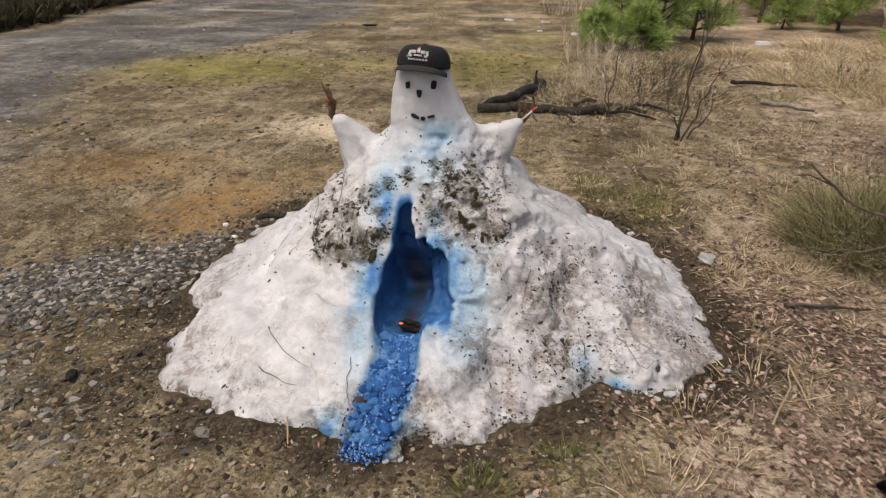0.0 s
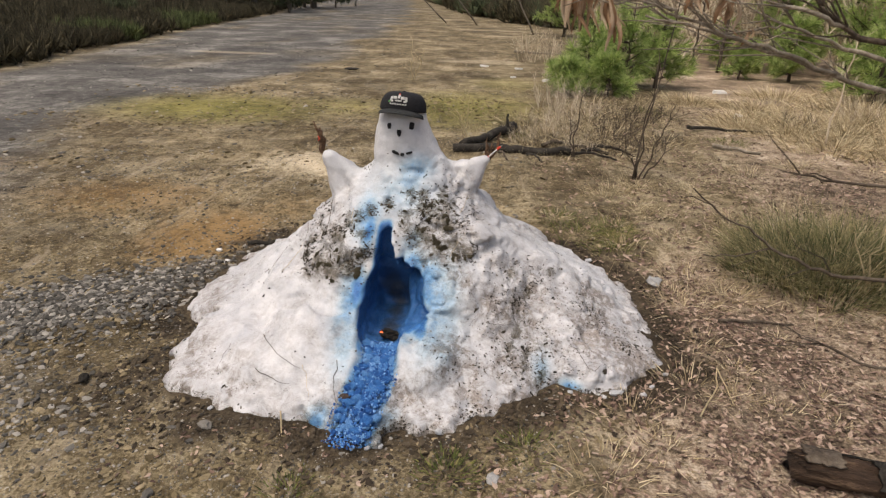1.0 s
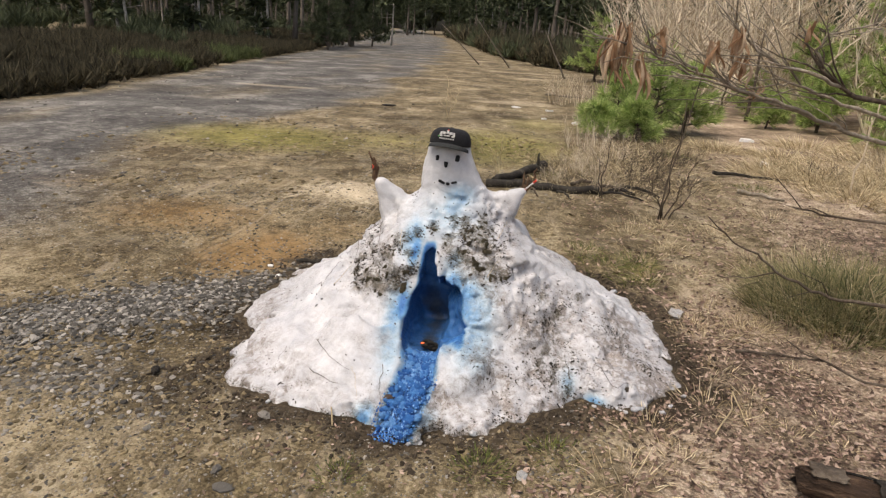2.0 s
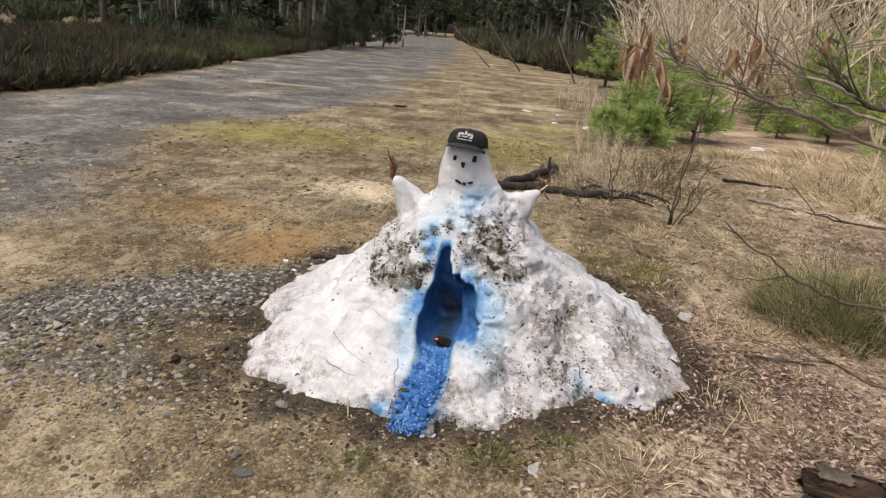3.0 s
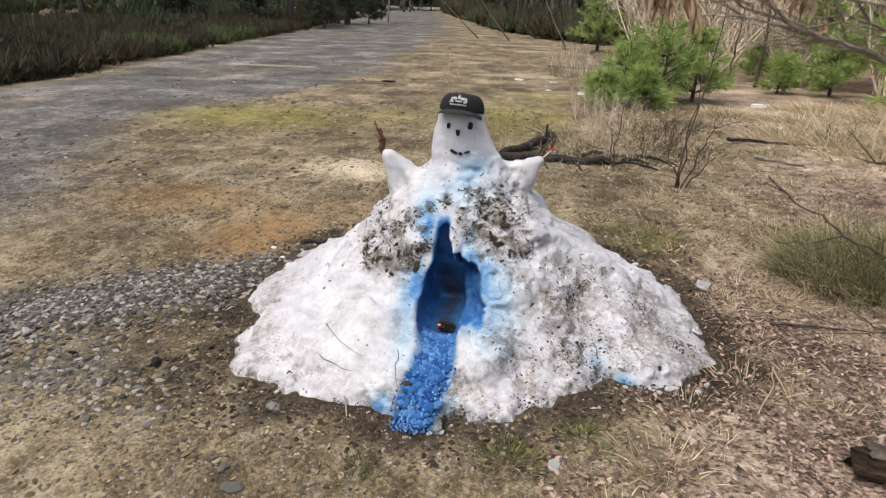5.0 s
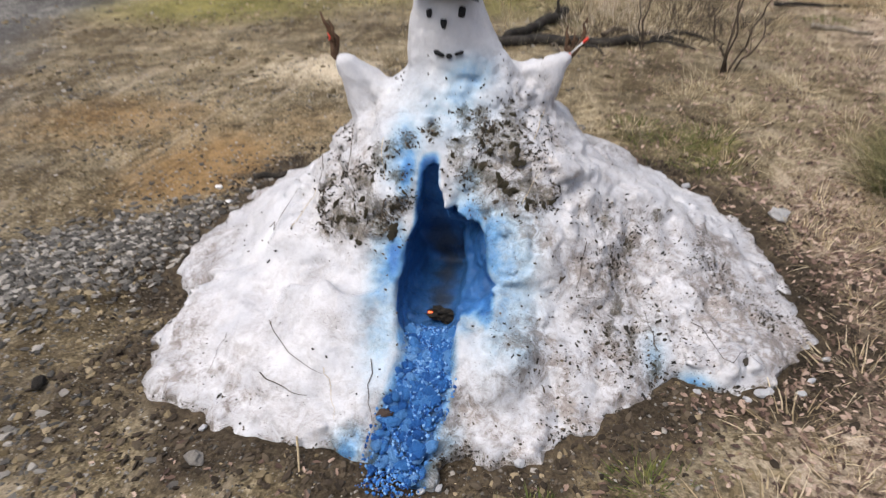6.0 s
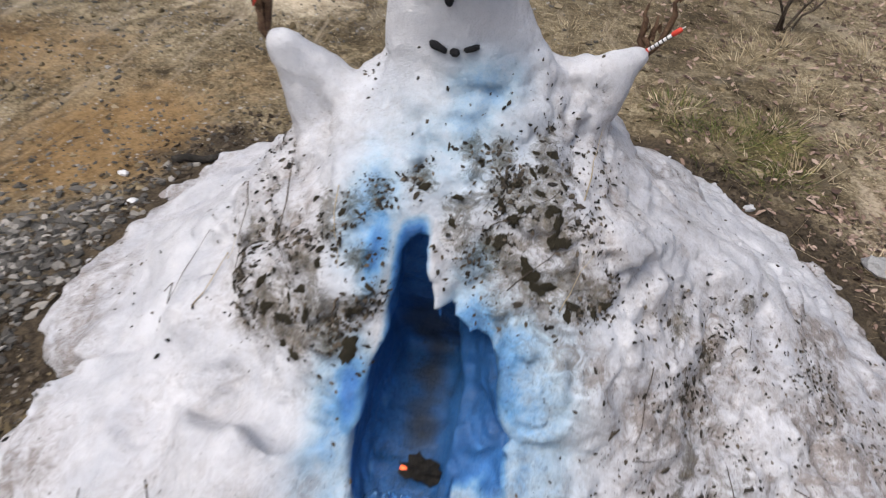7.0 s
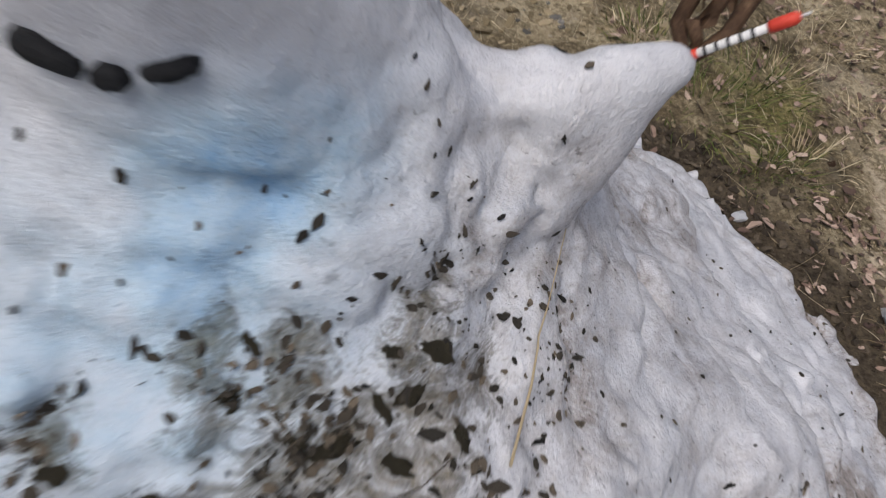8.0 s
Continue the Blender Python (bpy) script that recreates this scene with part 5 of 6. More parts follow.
# half-rotten log with a broken end
def rotten_log():
    ob = thing("rotten_log", "half-rotten split log with dark bark among dead leaves", "log", m=pose(1.325, 1.285, 0.0, 0, 0, -10))
    r = random.Random(4)
    n, sides = 30, 36
    for name, r0, zoff, mat in (("heartwood", 0.050, 0.045, M_ROTWOOD),):
        g = Geo()
        for i in range(n + 1):
            t = i / n
            for s in range(sides):
                a = 2 * math.pi * s / sides
                q = r0 * (1 + 0.28 * noise.noise(Vector((t * 7, math.cos(a) * 1.6, math.sin(a) * 1.6))) + 0.1 * noise.noise(Vector((t * 18, math.cos(a) * 5, math.sin(a) * 5))) + 0.3 * noise.noise(Vector((t * 2.5, math.cos(a) * 4, math.sin(a) * 4 + 9))))
                g.v.append((t * 0.95 + (0.03 * math.sin(a * 3 + 1) + 0.03 * noise.noise(Vector((math.cos(a) * 4, math.sin(a) * 4, 3)))) * (1 - min(1, t * 8)), q * 1.15 * math.cos(a), zoff + q * 0.85 * math.sin(a) - 0.012 * t))
        for i in range(n):
            for s in range(sides):
                a, b = i * sides + s, i * sides + (s + 1) % sides
                g.f.append((a, b, b + sides, a + sides))
        g.f.append(tuple(range(sides))[::-1])
        g.f.append(tuple(n * sides + s for s in range(sides)))
        part(name, g, mat, ob)
    for k, (x0, x1, a0, a1, lift) in enumerate(((0.005, 0.11, 50, 120, 0.012), (0.2, 0.9, 50, 160, 0.010), (0.12, 0.8, -10, 45, 0.008))):
        g = Geo()
        m, p = 14, 7
        for skin in (0, 1):
            for i in range(m + 1):
                for j in range(p + 1):
                    t, a = i / m, radians(a0 + (a1 - a0) * j / p + 8 * noise.noise(Vector((i * 0.5, k, 2))))
                    x = x0 + (x1 - x0) * t + 0.012 * noise.noise(Vector((j * 0.9, k * 3, 5)))
                    q = 0.053 + lift * (1 - skin * 0.75) + 0.007 * noise.noise(Vector((x * 22, a * 3, k)))
                    g.v.append((x, q * 1.15 * math.cos(a), 0.045 + q * 0.9 * math.sin(a) - 0.012 * x))
        def at(s, i, j):
            return s * (m + 1) * (p + 1) + i * (p + 1) + j
        for i in range(m):
            for j in range(p):
                g.f.append((at(0, i, j), at(0, i + 1, j), at(0, i + 1, j + 1), at(0, i, j + 1)))
                g.f.append((at(1, i, j), at(1, i, j + 1), at(1, i + 1, j + 1), at(1, i + 1, j)))
        for i in range(m):
            for j in (0, p):
                g.f.append((at(0, i, j), at(1, i, j), at(1, i + 1, j), at(0, i + 1, j)))
        for j in range(p):
            for i in (0, m):
                g.f.append((at(0, i, j), at(0, i, j + 1), at(1, i, j + 1), at(1, i, j)))
        part("bark_plate", g, M_BARK if k == 0 else M_CHAR, ob, "pale peeling bark" if k == 0 else "dark loose bark")
    return ob


rotten_log()


def lying_stick(name, label, pts, r0, r1, mat, seed, category="branch", group=""):
    r = random.Random(seed)
    path = []
    for a, b in zip(pts[:-1], pts[1:]):
        path += wander(a, b, 4, r0 * 0.7, r)[:-1]
    path.append(Vector(pts[-1]))
    path = [Vector((p.x, p.y, max(p.z, 0) + stand(p.x, p.y) + r0 * 0.6)) for p in path]
    n = len(path)
    g = Geo().tube(path, [r0 + (r1 - r0) * i / (n - 1) * r.uniform(0.85, 1.15) for i in range(n)], 8)
    return tagged(new(name, g.mesh(name, mat)), label, category, group)


lying_stick("fallen_log", "charred black log lying on dry grass", [(-0.12, 5.12, 0), (0.3, 5.2, 0.01), (0.62, 5.18, 0), (0.95, 5.22, 0)], 0.045, 0.034, M_CHAR, 1, "log", "charred logs")
lying_stick("fallen_log", "gnarled black root end propped over a charred log", [(-0.05, 5.2, 0.02), (0.15, 5.5, 0.04), (0.3, 5.8, 0.05), (0.42, 6.1, 0.04)], 0.035, 0.05, M_CHAR, 2, "log", "charred logs")
lying_stick("fallen_log", "short dark stub rising from a charred log", [(0.35, 5.9, 0.05), (0.36, 5.85, 0.22)], 0.02, 0.01, M_CHAR, 22, "log", "charred logs")
for i, (x0, y0, x1, y1, r0) in enumerate(((0.85, 5.3, 1.2, 5.42, 0.018), (0.95, 5.18, 1.35, 5.1, 0.014), (1.15, 5.5, 1.5, 5.35, 0.016), (0.7, 5.4, 0.98, 5.6, 0.02), (1.05, 5.25, 1.3, 5.3, 0.022), (0.55, 5.05, 0.68, 4.9, 0.012), (0.3, 5.08, 0.38, 4.92, 0.012))):
    lying_stick("broken_stick", "short dark broken stick in the litter beside a charred log", [(x0, y0, 0.02), ((x0 + x1) / 2, (y0 + y1) / 2, 0.04), (x1, y1, 0.0)], r0, r0 * 0.6, M_CHAR if i % 3 else M_BARK, 50 + i, "stick", "broken sticks by the log")
lying_stick("fallen_branch", "dark crooked branch lying in front of dry grass", [(2.3, 6.5, 0.05), (2.5, 6.62, 0.02), (2.75, 6.6, 0.0), (3.25, 6.6, 0.0)], 0.022, 0.012, M_CHAR, 3, "branch", "fallen branches")
lying_stick("fallen_branch", "broken grey branch lying on leaf litter", [(2.35, 5.75, 0.02), (2.75, 5.6, 0.0)], 0.02, 0.012, M_TWIG, 4, "branch", "fallen branches")
lying_stick("fallen_branch", "thin dark stick lying across the leaf litter", [(1.36, 2.2, 0.015), (1.5, 2.24, 0.01), (1.72, 2.28, 0.0)], 0.008, 0.004, M_BARK, 5, "branch", "fallen branches")
lying_stick("fallen_branch", "pale fallen pole lying in front of the thicket", [(0.4, 14.6, 0.05), (1.6, 14.2, 0.03)], 0.03, 0.02, M_TWIG, 6, "branch", "fallen branches")
lying_stick("dry_stalk", "pale dry stalk leaning on the leaf litter", [(1.10, 1.52, 0.0), (1.20, 1.68, 0.035), (1.22, 1.77, 0.06)], 0.0035, 0.002, M_STRAW, 7, "stalk", "dry stalks")
lying_stick("dry_stalk", "pale dry stalk crossing another on the litter", [(1.22, 1.77, 0.06), (1.25, 1.62, 0.0)], 0.003, 0.002, M_STRAW, 8, "stalk", "dry stalks")
lying_stick("dry_stalk", "pale dry grass stem lying at the snow's foot", [(-0.335, 1.31, 0.03), (-0.30, 1.22, 0.0)], 0.003, 0.002, M_STRAW, 9, "stalk", "dry stalks")
lying_stick("fallen_branch", "dark wet stick lying on the ground by the snow", [(-1.05, 2.72, 0.0), (-0.86, 2.78, 0.0)], 0.016, 0.01, M_CHAR, 10, "branch", "fallen branches")
for i, (a, b) in enumerate((((-2.6, 27.5, 0), (-4.3, 27.0, 1.6)), ((-1.2, 26.5, 0), (-2.7, 26.0, 1.9)), ((1.0, 21, 0), (0.2, 21.3, 1.5)))):
    lying_stick("leaning_pole", "grey bare sapling leaning over at the thicket's edge", [a, b], 0.03, 0.012, M_FARBARK, 30 + i, "sapling", "leaning saplings")


# ---- vegetation ----
def bare_shrub_mesh(seed, stems, height, spread, r0, twigs=5, depth=2, tips=None):
    r = random.Random(seed)
    g = Geo()

    def grow(p, d, length, rad, level):
        pts = [p]
        q = p
        for _ in range(4):
            d = (d + Vector((r.uniform(-0.36, 0.36), r.uniform(-0.36, 0.36), r.uniform(-0.14, 0.2)))).normalized()
            q = q + d * length / 4
            pts.append(q)
        g.tube(pts, [rad * (1 - 0.17 * i) for i in range(5)], 4 if level else 5, False)
        if tips is not None and level:
            tips.extend([pts[4], pts[2]])
        if level < depth:
            for _ in range(twigs - level):
                k = r.randint(1, 4)
                dd = (d + Vector((r.uniform(-0.9, 0.9), r.uniform(-0.9, 0.9), r.uniform(-0.2, 0.7)))).normalized()
                grow(pts[k], dd, length * r.uniform(0.3, 0.55), rad * 0.5, level + 1)

    for _ in range(stems):
        a, s = r.uniform(0, 6.28), r.random() ** 0.5 * spread
        d = Vector((math.cos(a) * 0.35, math.sin(a) * 0.35, 1)).normalized()
        grow(Vector((math.cos(a) * s * 0.4, math.sin(a) * s * 0.4, -0.03)), d, height * r.uniform(0.6, 1.0), r0 * r.uniform(0.6, 1.1), 0)
    return g


def tuft_mesh(name, seed, count, radius, height, wide, mat, lean=0.6):
    r = random.Random(seed)
    protos = [blade_shape(seed * 20 + i, 0.7, wide) for i in range(8)]
    rows = []
    for i in range(count):
        a, q = r.uniform(0, 6.28), radius * r.random() ** 0.6
        h = height * r.uniform(0.45, 1.0)
        tilt = lean * (q / radius) * r.uniform(0.3, 1.2)
        m = turn3(0, 0, a - math.pi / 2) @ turn3(-tilt, 0, 0) @ turn3(0, 0, r.uniform(-1.2, 1.2)) @ np.diag([0.1, h, h])
        rows.append((i % 8, m, np.array([q * math.cos(a), q * math.sin(a), -0.01])))
    return joined(name, protos, rows, mat)


def young_pine(seed, height):
    """Stem, limbs and needles of a small pine."""
    r = random.Random(seed)
    stem, needles = Geo(), Geo()
    top = Vector((r.uniform(-0.05, 0.05), r.uniform(-0.05, 0.05), height))
    stem.tube(wander((0, 0, -0.05), top, 6, 0.02, r), [0.03 * height * (1 - 0.14 * i) for i in range(7)], 7)
    tufts = [needle_tuft(seed * 9 + i, 24, 0.024) for i in range(6)]
    whorls = int(6 + height * 2)
    for w in range(whorls):
        t = 0.12 + 0.85 * w / whorls
        base = top * t
        reach = height * 0.48 * (1 - t) ** 0.75 + 0.08
        for b in range(r.randint(5, 7)):
            a = r.uniform(0, 6.28)
            end = base + Vector((math.cos(a) * reach, math.sin(a) * reach, reach * r.uniform(0.1, 0.6))) * r.uniform(0.7, 1.05)
            pts = wander(base, end, 4, 0.03, r)
            stem.tube(pts, [0.008 * height * (1 - 0.18 * i) for i in range(5)], 4, False)
            k = max(5, int(reach * 17))
            for i in range(k):
                p = base.lerp(end, 0.25 + 0.78 * i / k) + Vector((r.uniform(-1, 1), r.uniform(-1, 1), r.uniform(-1, 1))) * 0.03
                d = (end - base).normalized()
                q = d.to_track_quat("X", "Z").to_matrix() @ Euler((r.uniform(0, 6.28), r.uniform(-0.7, 0.7), r.uniform(-0.7, 0.7))).to_matrix()
                v, f = tufts[r.randrange(6)]
                needles.add(v @ (np.array(q) * r.uniform(0.12, 0.24)).T + np.array(p), f)
    return stem, needles


def place_pine(seed, x, y, height, label):
    ob = thing("young_pine", label, "pine", "young pines", m=pose(x, y, stand(x, y), 0, 0, seed * 40))
    stem, needles = young_pine(seed, height)
    part("trunk", stem, M_BARK, ob)
    part("crown", needles, M_NEEDLE, ob, smooth_shade=False)
    return ob


PINES = [(1.5, 9.2, 0.95), (2.1, 9.6, 1.25), (2.65, 9.9, 1.15), (1.15, 8.6, 0.5), (1.75, 8.7, 0.6), (5.2, 11.2, 1.1), (6.3, 10.8, 2.3), (5.5, 12.6, 2.0), (7.6, 11.8, 2.6), (4.7, 13.5, 1.0), (2.0, 21.0, 2.2), (8.6, 13, 2.4), (3.2, 17.0, 1.8), (4.4, 11.4, 0.7), (7.0, 13.2, 3.0), (6.0, 9.6, 2.2), (9.0, 10.6, 2.4), (5.3, 8.7, 1.1), (6.8, 9.4, 2.6)]
for i, (x, y, h) in enumerate(PINES):
    place_pine(100 + i, x, y, h, "bright green young pine no taller than a child, bushy" if h < 1.3 else "bright green young pine standing before bare bushes")

# sapling with a few bare shoots, and thin posts of trunks
def sapling(x, y, tops, label, r0=0.012, mat=None, twigs=True):
    ob = thing("sapling", label, "sapling", "saplings", m=pose(x, y, stand(x, y)))
    r = random.Random(int(x * 100))
    for n, top in enumerate(tops):
        g = Geo()
        pts = wander((0.02 * n, 0.01 * n, -0.03), top, 7, 0.03, r)
        g.tube(pts, [r0 * (1 - 0.085 * i) for i in range(8)], 6)
        shoot = part("shoot", g, mat or M_BARK, ob)
        for _ in range(8 if twigs else 0):
            k = r.randint(2, 7)
            d = Vector((r.uniform(-1, 1), r.uniform(-1, 1), r.uniform(0.3, 1))) * r.uniform(0.06, 0.22)
            part("twig", Geo().tube(wander(pts[k], pts[k] + d, 3, 0.02, r), [r0 * 0.4, r0 * 0.3, r0 * 0.25, r0 * 0.15], 4, False), mat or M_BARK, shoot)
    return ob


sapling(1.38, 4.5, [(0.14, 0, 1.4), (0.08, 0.1, 0.95), (0.2, -0.05, 0.5), (-0.1, 0.03, 0.35), (0.26, 0.1, 0.32)], "thin bare sapling with several upright dark shoots", 0.008)
sapling(0.95, 5.1, [(0.03, 0, 0.55), (-0.05, 0, 0.35)], "thin bare sapling with two short shoots", 0.007)
sapling(4.35, 12.4, [(0.0, 0, 1.7)], "slender dark trunk standing before the thicket", 0.04)
sapling(3.9, 12.6, [(0.05, 0, 1.4)], "slender dark trunk beside another", 0.025)
sapling(3.55, 6.1, [(0.03, 0, 1.0)], "pale slender stem standing in dry grass", 0.012, M_GREYTWIG)
sapling(-0.05, 5.6, [(0.03, 0, 0.4), (-0.1, 0, 0.3)], "thin dry stems standing in mossy ground", 0.006, M_STRAW)
sapling(-1.2, 9.5, [(0.0, 0, 0.6), (0.2, 0, 0.5)], "thin dry stems standing on open ground", 0.006, M_STRAW)
sapling(2.15, 2.55, [(0.02, 0.05, 0.42), (0.16, 0.0, 0.4), (-0.12, 0.02, 0.36)], "pale dry stems among green rushes", 0.005, M_STRAW)

# grassy clumps
def clump(name, x, y, mesh, label, category, group, turn=0.0, scale=1.0):
    ob = new(name, mesh)
    ob.matrix_world = pose(x, y, stand(x, y), 0, 0, turn) @ Matrix.Diagonal((scale, scale, scale, 1))
    return tagged(ob, label, category, group)


rush_green = tuft_mesh("green_blades", 1, 950, 0.32, 0.46, 0.03, M_RUSH, 0.9)
rush_dry = tuft_mesh("dry_blades", 5, 260, 0.38, 0.38, 0.025, M_STRAW, 1.1)
for i, (x, y, s) in enumerate(((1.85, 2.84, 0.75), (2.1, 2.76, 1.0), (2.02, 3.02, 0.9), (2.42, 2.78, 0.95), (2.3, 3.04, 0.95), (2.68, 2.9, 0.85))):
    ob = thing("rush_clump", "dense clump of thin green and brown rushes", "rushes", "rush clumps", m=pose(x, y, stand(x, y), 0, 0, i * 70) @ Matrix.Diagonal((s, s, s, 1)))
    part("green_foliage", rush_green, None, ob)
    part("dry_foliage", rush_dry, None, ob, "dry straw-coloured blades")


def tuft_rows(seed, spots, count, radius, height, lean):
    """Blade places for many low tufts."""
    r = random.Random(seed)
    rows = []
    for x, y, s in spots:
        z = stand(x, y)
        for i in range(count):
            a, q = r.uniform(0, 6.28), radius * s * r.random() ** 0.6
            h = height * s * r.uniform(0.4, 1.0)
            tilt = lean * (0.3 + q / (radius * s)) * r.uniform(0.3, 1.2)
            m = turn3(0, 0, a - math.pi / 2) @ turn3(-tilt, 0, 0) @ turn3(0, 0, r.uniform(-1.2, 1.2)) @ np.diag([0.1, h, h])
            rows.append((i % 8, m, np.array([x + q * math.cos(a), y + q * math.sin(a), z - 0.004])))
    return rows


thin = [blade_shape(700 + i, 0.9, 0.02) for i in range(8)]
broad = [blade_shape(720 + i, 0.9, 0.05) for i in range(8)]
big_spots = ((0.6, 5.6, 0.6), (0.95, 5.4, 0.6), (1.25, 5.35, 0.6), (1.05, 5.75, 1.0), (1.35, 6.1, 1.1), (0.75, 6.0, 0.9), (1.6, 6.6, 1.1), (1.1, 6.6, 1.2), (1.9, 5.9, 0.7), (3.4, 6.6, 1.0), (3.9, 7.2, 1.2), (4.4, 6.4, 1.0), (3.2, 7.3, 0.8), (4.8, 8.0, 1.3), (1.7, 7.4, 1.2), (5.5, 9, 1.3), (2.9, 8.6, 0.7),
             (1.5, 8.0, 1.0), (2.1, 8.4, 0.8), (3.6, 8.2, 0.8), (4.3, 9.2, 1.0), (6.2, 8.4, 1.2), (5.4, 7.0, 1.1), (3.6, 6.0, 0.9), (4.1, 5.6, 1.0), (4.7, 6.9, 1.2), (3.0, 6.9, 0.7), (5.0, 7.6, 1.3), (4.0, 6.6, 1.1), (0.6, 6.6, 0.8), (1.3, 7.0, 1.2))
near_spots, open_spots = [p for p in big_spots if p[0] < 2.2], [p for p in big_spots if p[0] >= 2.2]
tagged(new("dead_thatch", joined("dead_thatch", broad, tuft_rows(2, near_spots, 520, 0.55, 0.24, 2.2), M_THATCH)), "tangled heaps of dead greyish grass", "grass", kind="stuff")
tagged(new("dry_grass", joined("dry_grass", broad, tuft_rows(6, open_spots, 800, 0.6, 0.34, 1.6), M_STRAW)), "heaps of dry bent yellow grass", "grass", kind="stuff")
small_spots = [(0.73, 1.19, 1.0), (0.87, 1.5, 0.8), (1.12, 1.72, 0.9), (1.2, 2.0, 0.8), (0.95, 1.35, 0.7), (0.55, 1.0, 0.6), (1.25, 2.35, 0.9), (1.1, 3.1, 0.8), (1.4, 3.3, 0.9), (1.5, 2.5, 0.8), (1.8, 4.3, 1.1), (1.2, 4.2, 0.8), (2.4, 4.9, 1.2), (2.9, 5.2, 1.2),
               (0.7, 3.5, 0.7), (0.3, 4.3, 0.6), (2.3, 3.9, 1.0), (0.6, 4.9, 0.9)] + [(float(a), float(b), float(c)) for a, b, c in zip(rng.uniform(1.0, 5.5, 60), rng.uniform(2.6, 8.5, 60), rng.uniform(0.5, 1.1, 60))]
small_spots += [(float(a), float(b), float(c)) for a, b, c in zip(rng.uniform(1.0, 1.7, 14), rng.uniform(1.5, 2.9, 14), rng.uniform(0.4, 0.8, 14))]
tagged(new("dry_grass_tufts", joined("dry_grass_tufts", thin, tuft_rows(3, small_spots, 95, 0.16, 0.12, 1.3), M_STRAW)), "low tufts of thin dry yellow grass", "grass", kind="stuff")
green_spots = [(4.2, 6.6, 1.6), (4.8, 7.4, 1.6), (5.2, 6.6, 1.5), (3.5, 7.6, 1.4), (0.85, 3.25, 1.0), (1.05, 3.4, 0.9), (0.75, 3.5, 0.8), (1.0, 3.05, 0.7), (2.6, 6.0, 1.0), (-0.2, 1.0, 0.5), (0.1, 0.75, 0.5), (0.45, 5.9, 0.9), (2.05, 7.6, 1.2), (0.25, 1.15, 0.5), (0.5, 1.3, 0.5)]
tagged(new("green_grass", joined("green_grass", thin, tuft_rows(4, green_spots, 220, 0.2, 0.1, 1.1), M_GREEN)), "small patches of fresh green grass", "grass", kind="stuff")

# dead brush heaps
brush = bare_shrub_mesh(8, 30, 0.55, 1.1, 0.006, 5, 2).mesh("dead_shrub", M_GREYTWIG)
dark_brush = bare_shrub_mesh(9, 34, 0.5, 1.2, 0.006, 5, 2).mesh("dead_shrub", M_BARK)
for i, (x, y, s) in enumerate(((1.15, 6.9, 0.8), (0.9, 13.2, 1.3), (1.5, 13.0, 1.5), (1.3, 5.4, 0.6), (0.85, 5.9, 0.55), (1.5, 6.2, 0.7), (1.0, 7.6, 0.9), (1.9, 6.9, 0.6), (0.75, 6.5, 0.5), (3.6, 6.9, 0.5), (4.5, 7.4, 0.6), (1.7, 5.6, 0.45), (0.5, 5.65, 0.38), (0.75, 5.4, 0.36), (1.05, 5.3, 0.4), (0.4, 6.0, 0.4))):
    dark = i % 2 == 1 and y < 8
    clump("dead_shrub", x, y, dark_brush if dark else brush, "tangled dark dead shrub lying low" if dark else "tangled dead grey shrub lying low", "shrub", "dead shrubs", i * 80, s * 0.75)

# bare thicket
M_PALELEAF = varied("pale_leaf", [(0.22, 0.16, 0.09), (0.42, 0.33, 0.2), (0.66, 0.56, 0.38)], 8, 0.7, 0.2, 0.004, island=True, spread=0.65, thin=0.4)
shrubs, shrub_leaves = [], []
for i in range(4):
    tips = []
    shrubs.append(bare_shrub_mesh(40 + i, 13, 2.6, 1.3, 0.024, 6, 2, tips).mesh("brushwood", M_GREYTWIG))
    r = random.Random(i)
    rows = [(r.randrange(10), turn3(r.uniform(-1, 1), r.uniform(0.6, 2.2), r.uniform(0, 6.28), r.uniform(0.05, 0.1)), np.array(p) + np.array([0, 0, -0.03])) for p in tips if r.random() < 0.42]
    shrub_leaves.append(joined("withered_leaves", [litter_leaf(540 + k) for k in range(10)], rows, M_PALELEAF))
THICKET = [(x0 + rng.uniform(-0.7, 0.7), y0 + rng.uniform(-0.8, 0.8)) for x0, y0 in
           [(3.6, 15.0), (4.6, 15.2), (5.4, 14.6), (6.4, 14.2), (7.2, 13.4), (8.2, 13.6), (9.2, 12.6), (4.4, 17.6), (6.0, 17), (7.6, 16.2), (9.2, 15.6), (4, 21),
            (5.6, 20), (7.4, 19), (9.6, 10.4), (8.6, 11.2), (3.2, 28), (5.2, 25), (7.5, 23), (3.3, 14.2), (5.0, 13.6), (6.9, 12.4), (8.0, 12.0), (3.4, 19), (5.0, 18.6), (6.8, 18), (8.4, 17.4), (10.4, 13.4), (10.8, 11.6), (4.6, 23), (6.4, 21.4), (8.6, 20.6), (3.6, 33)]]
for i, (x, y) in enumerate(THICKET):
    k = 0.8 + 0.5 * rng.random()
    leafy_one = x > 3.8 and y < 19
    ob = thing("bare_shrub", "many-stemmed grey shrub with a few pale withered leaves" if leafy_one else "leafless grey many-stemmed shrub in the thicket", "shrub", "bare shrubs of the thicket", m=pose(x, y, stand(x, y), 0, 0, i * 67) @ Matrix.Diagonal((k, k, k, 1)))
    part("brushwood", shrubs[i % 4], None, ob)
    if leafy_one:
        part("foliage", shrub_leaves[i % 4], None, ob, "pale tan withered leaves")


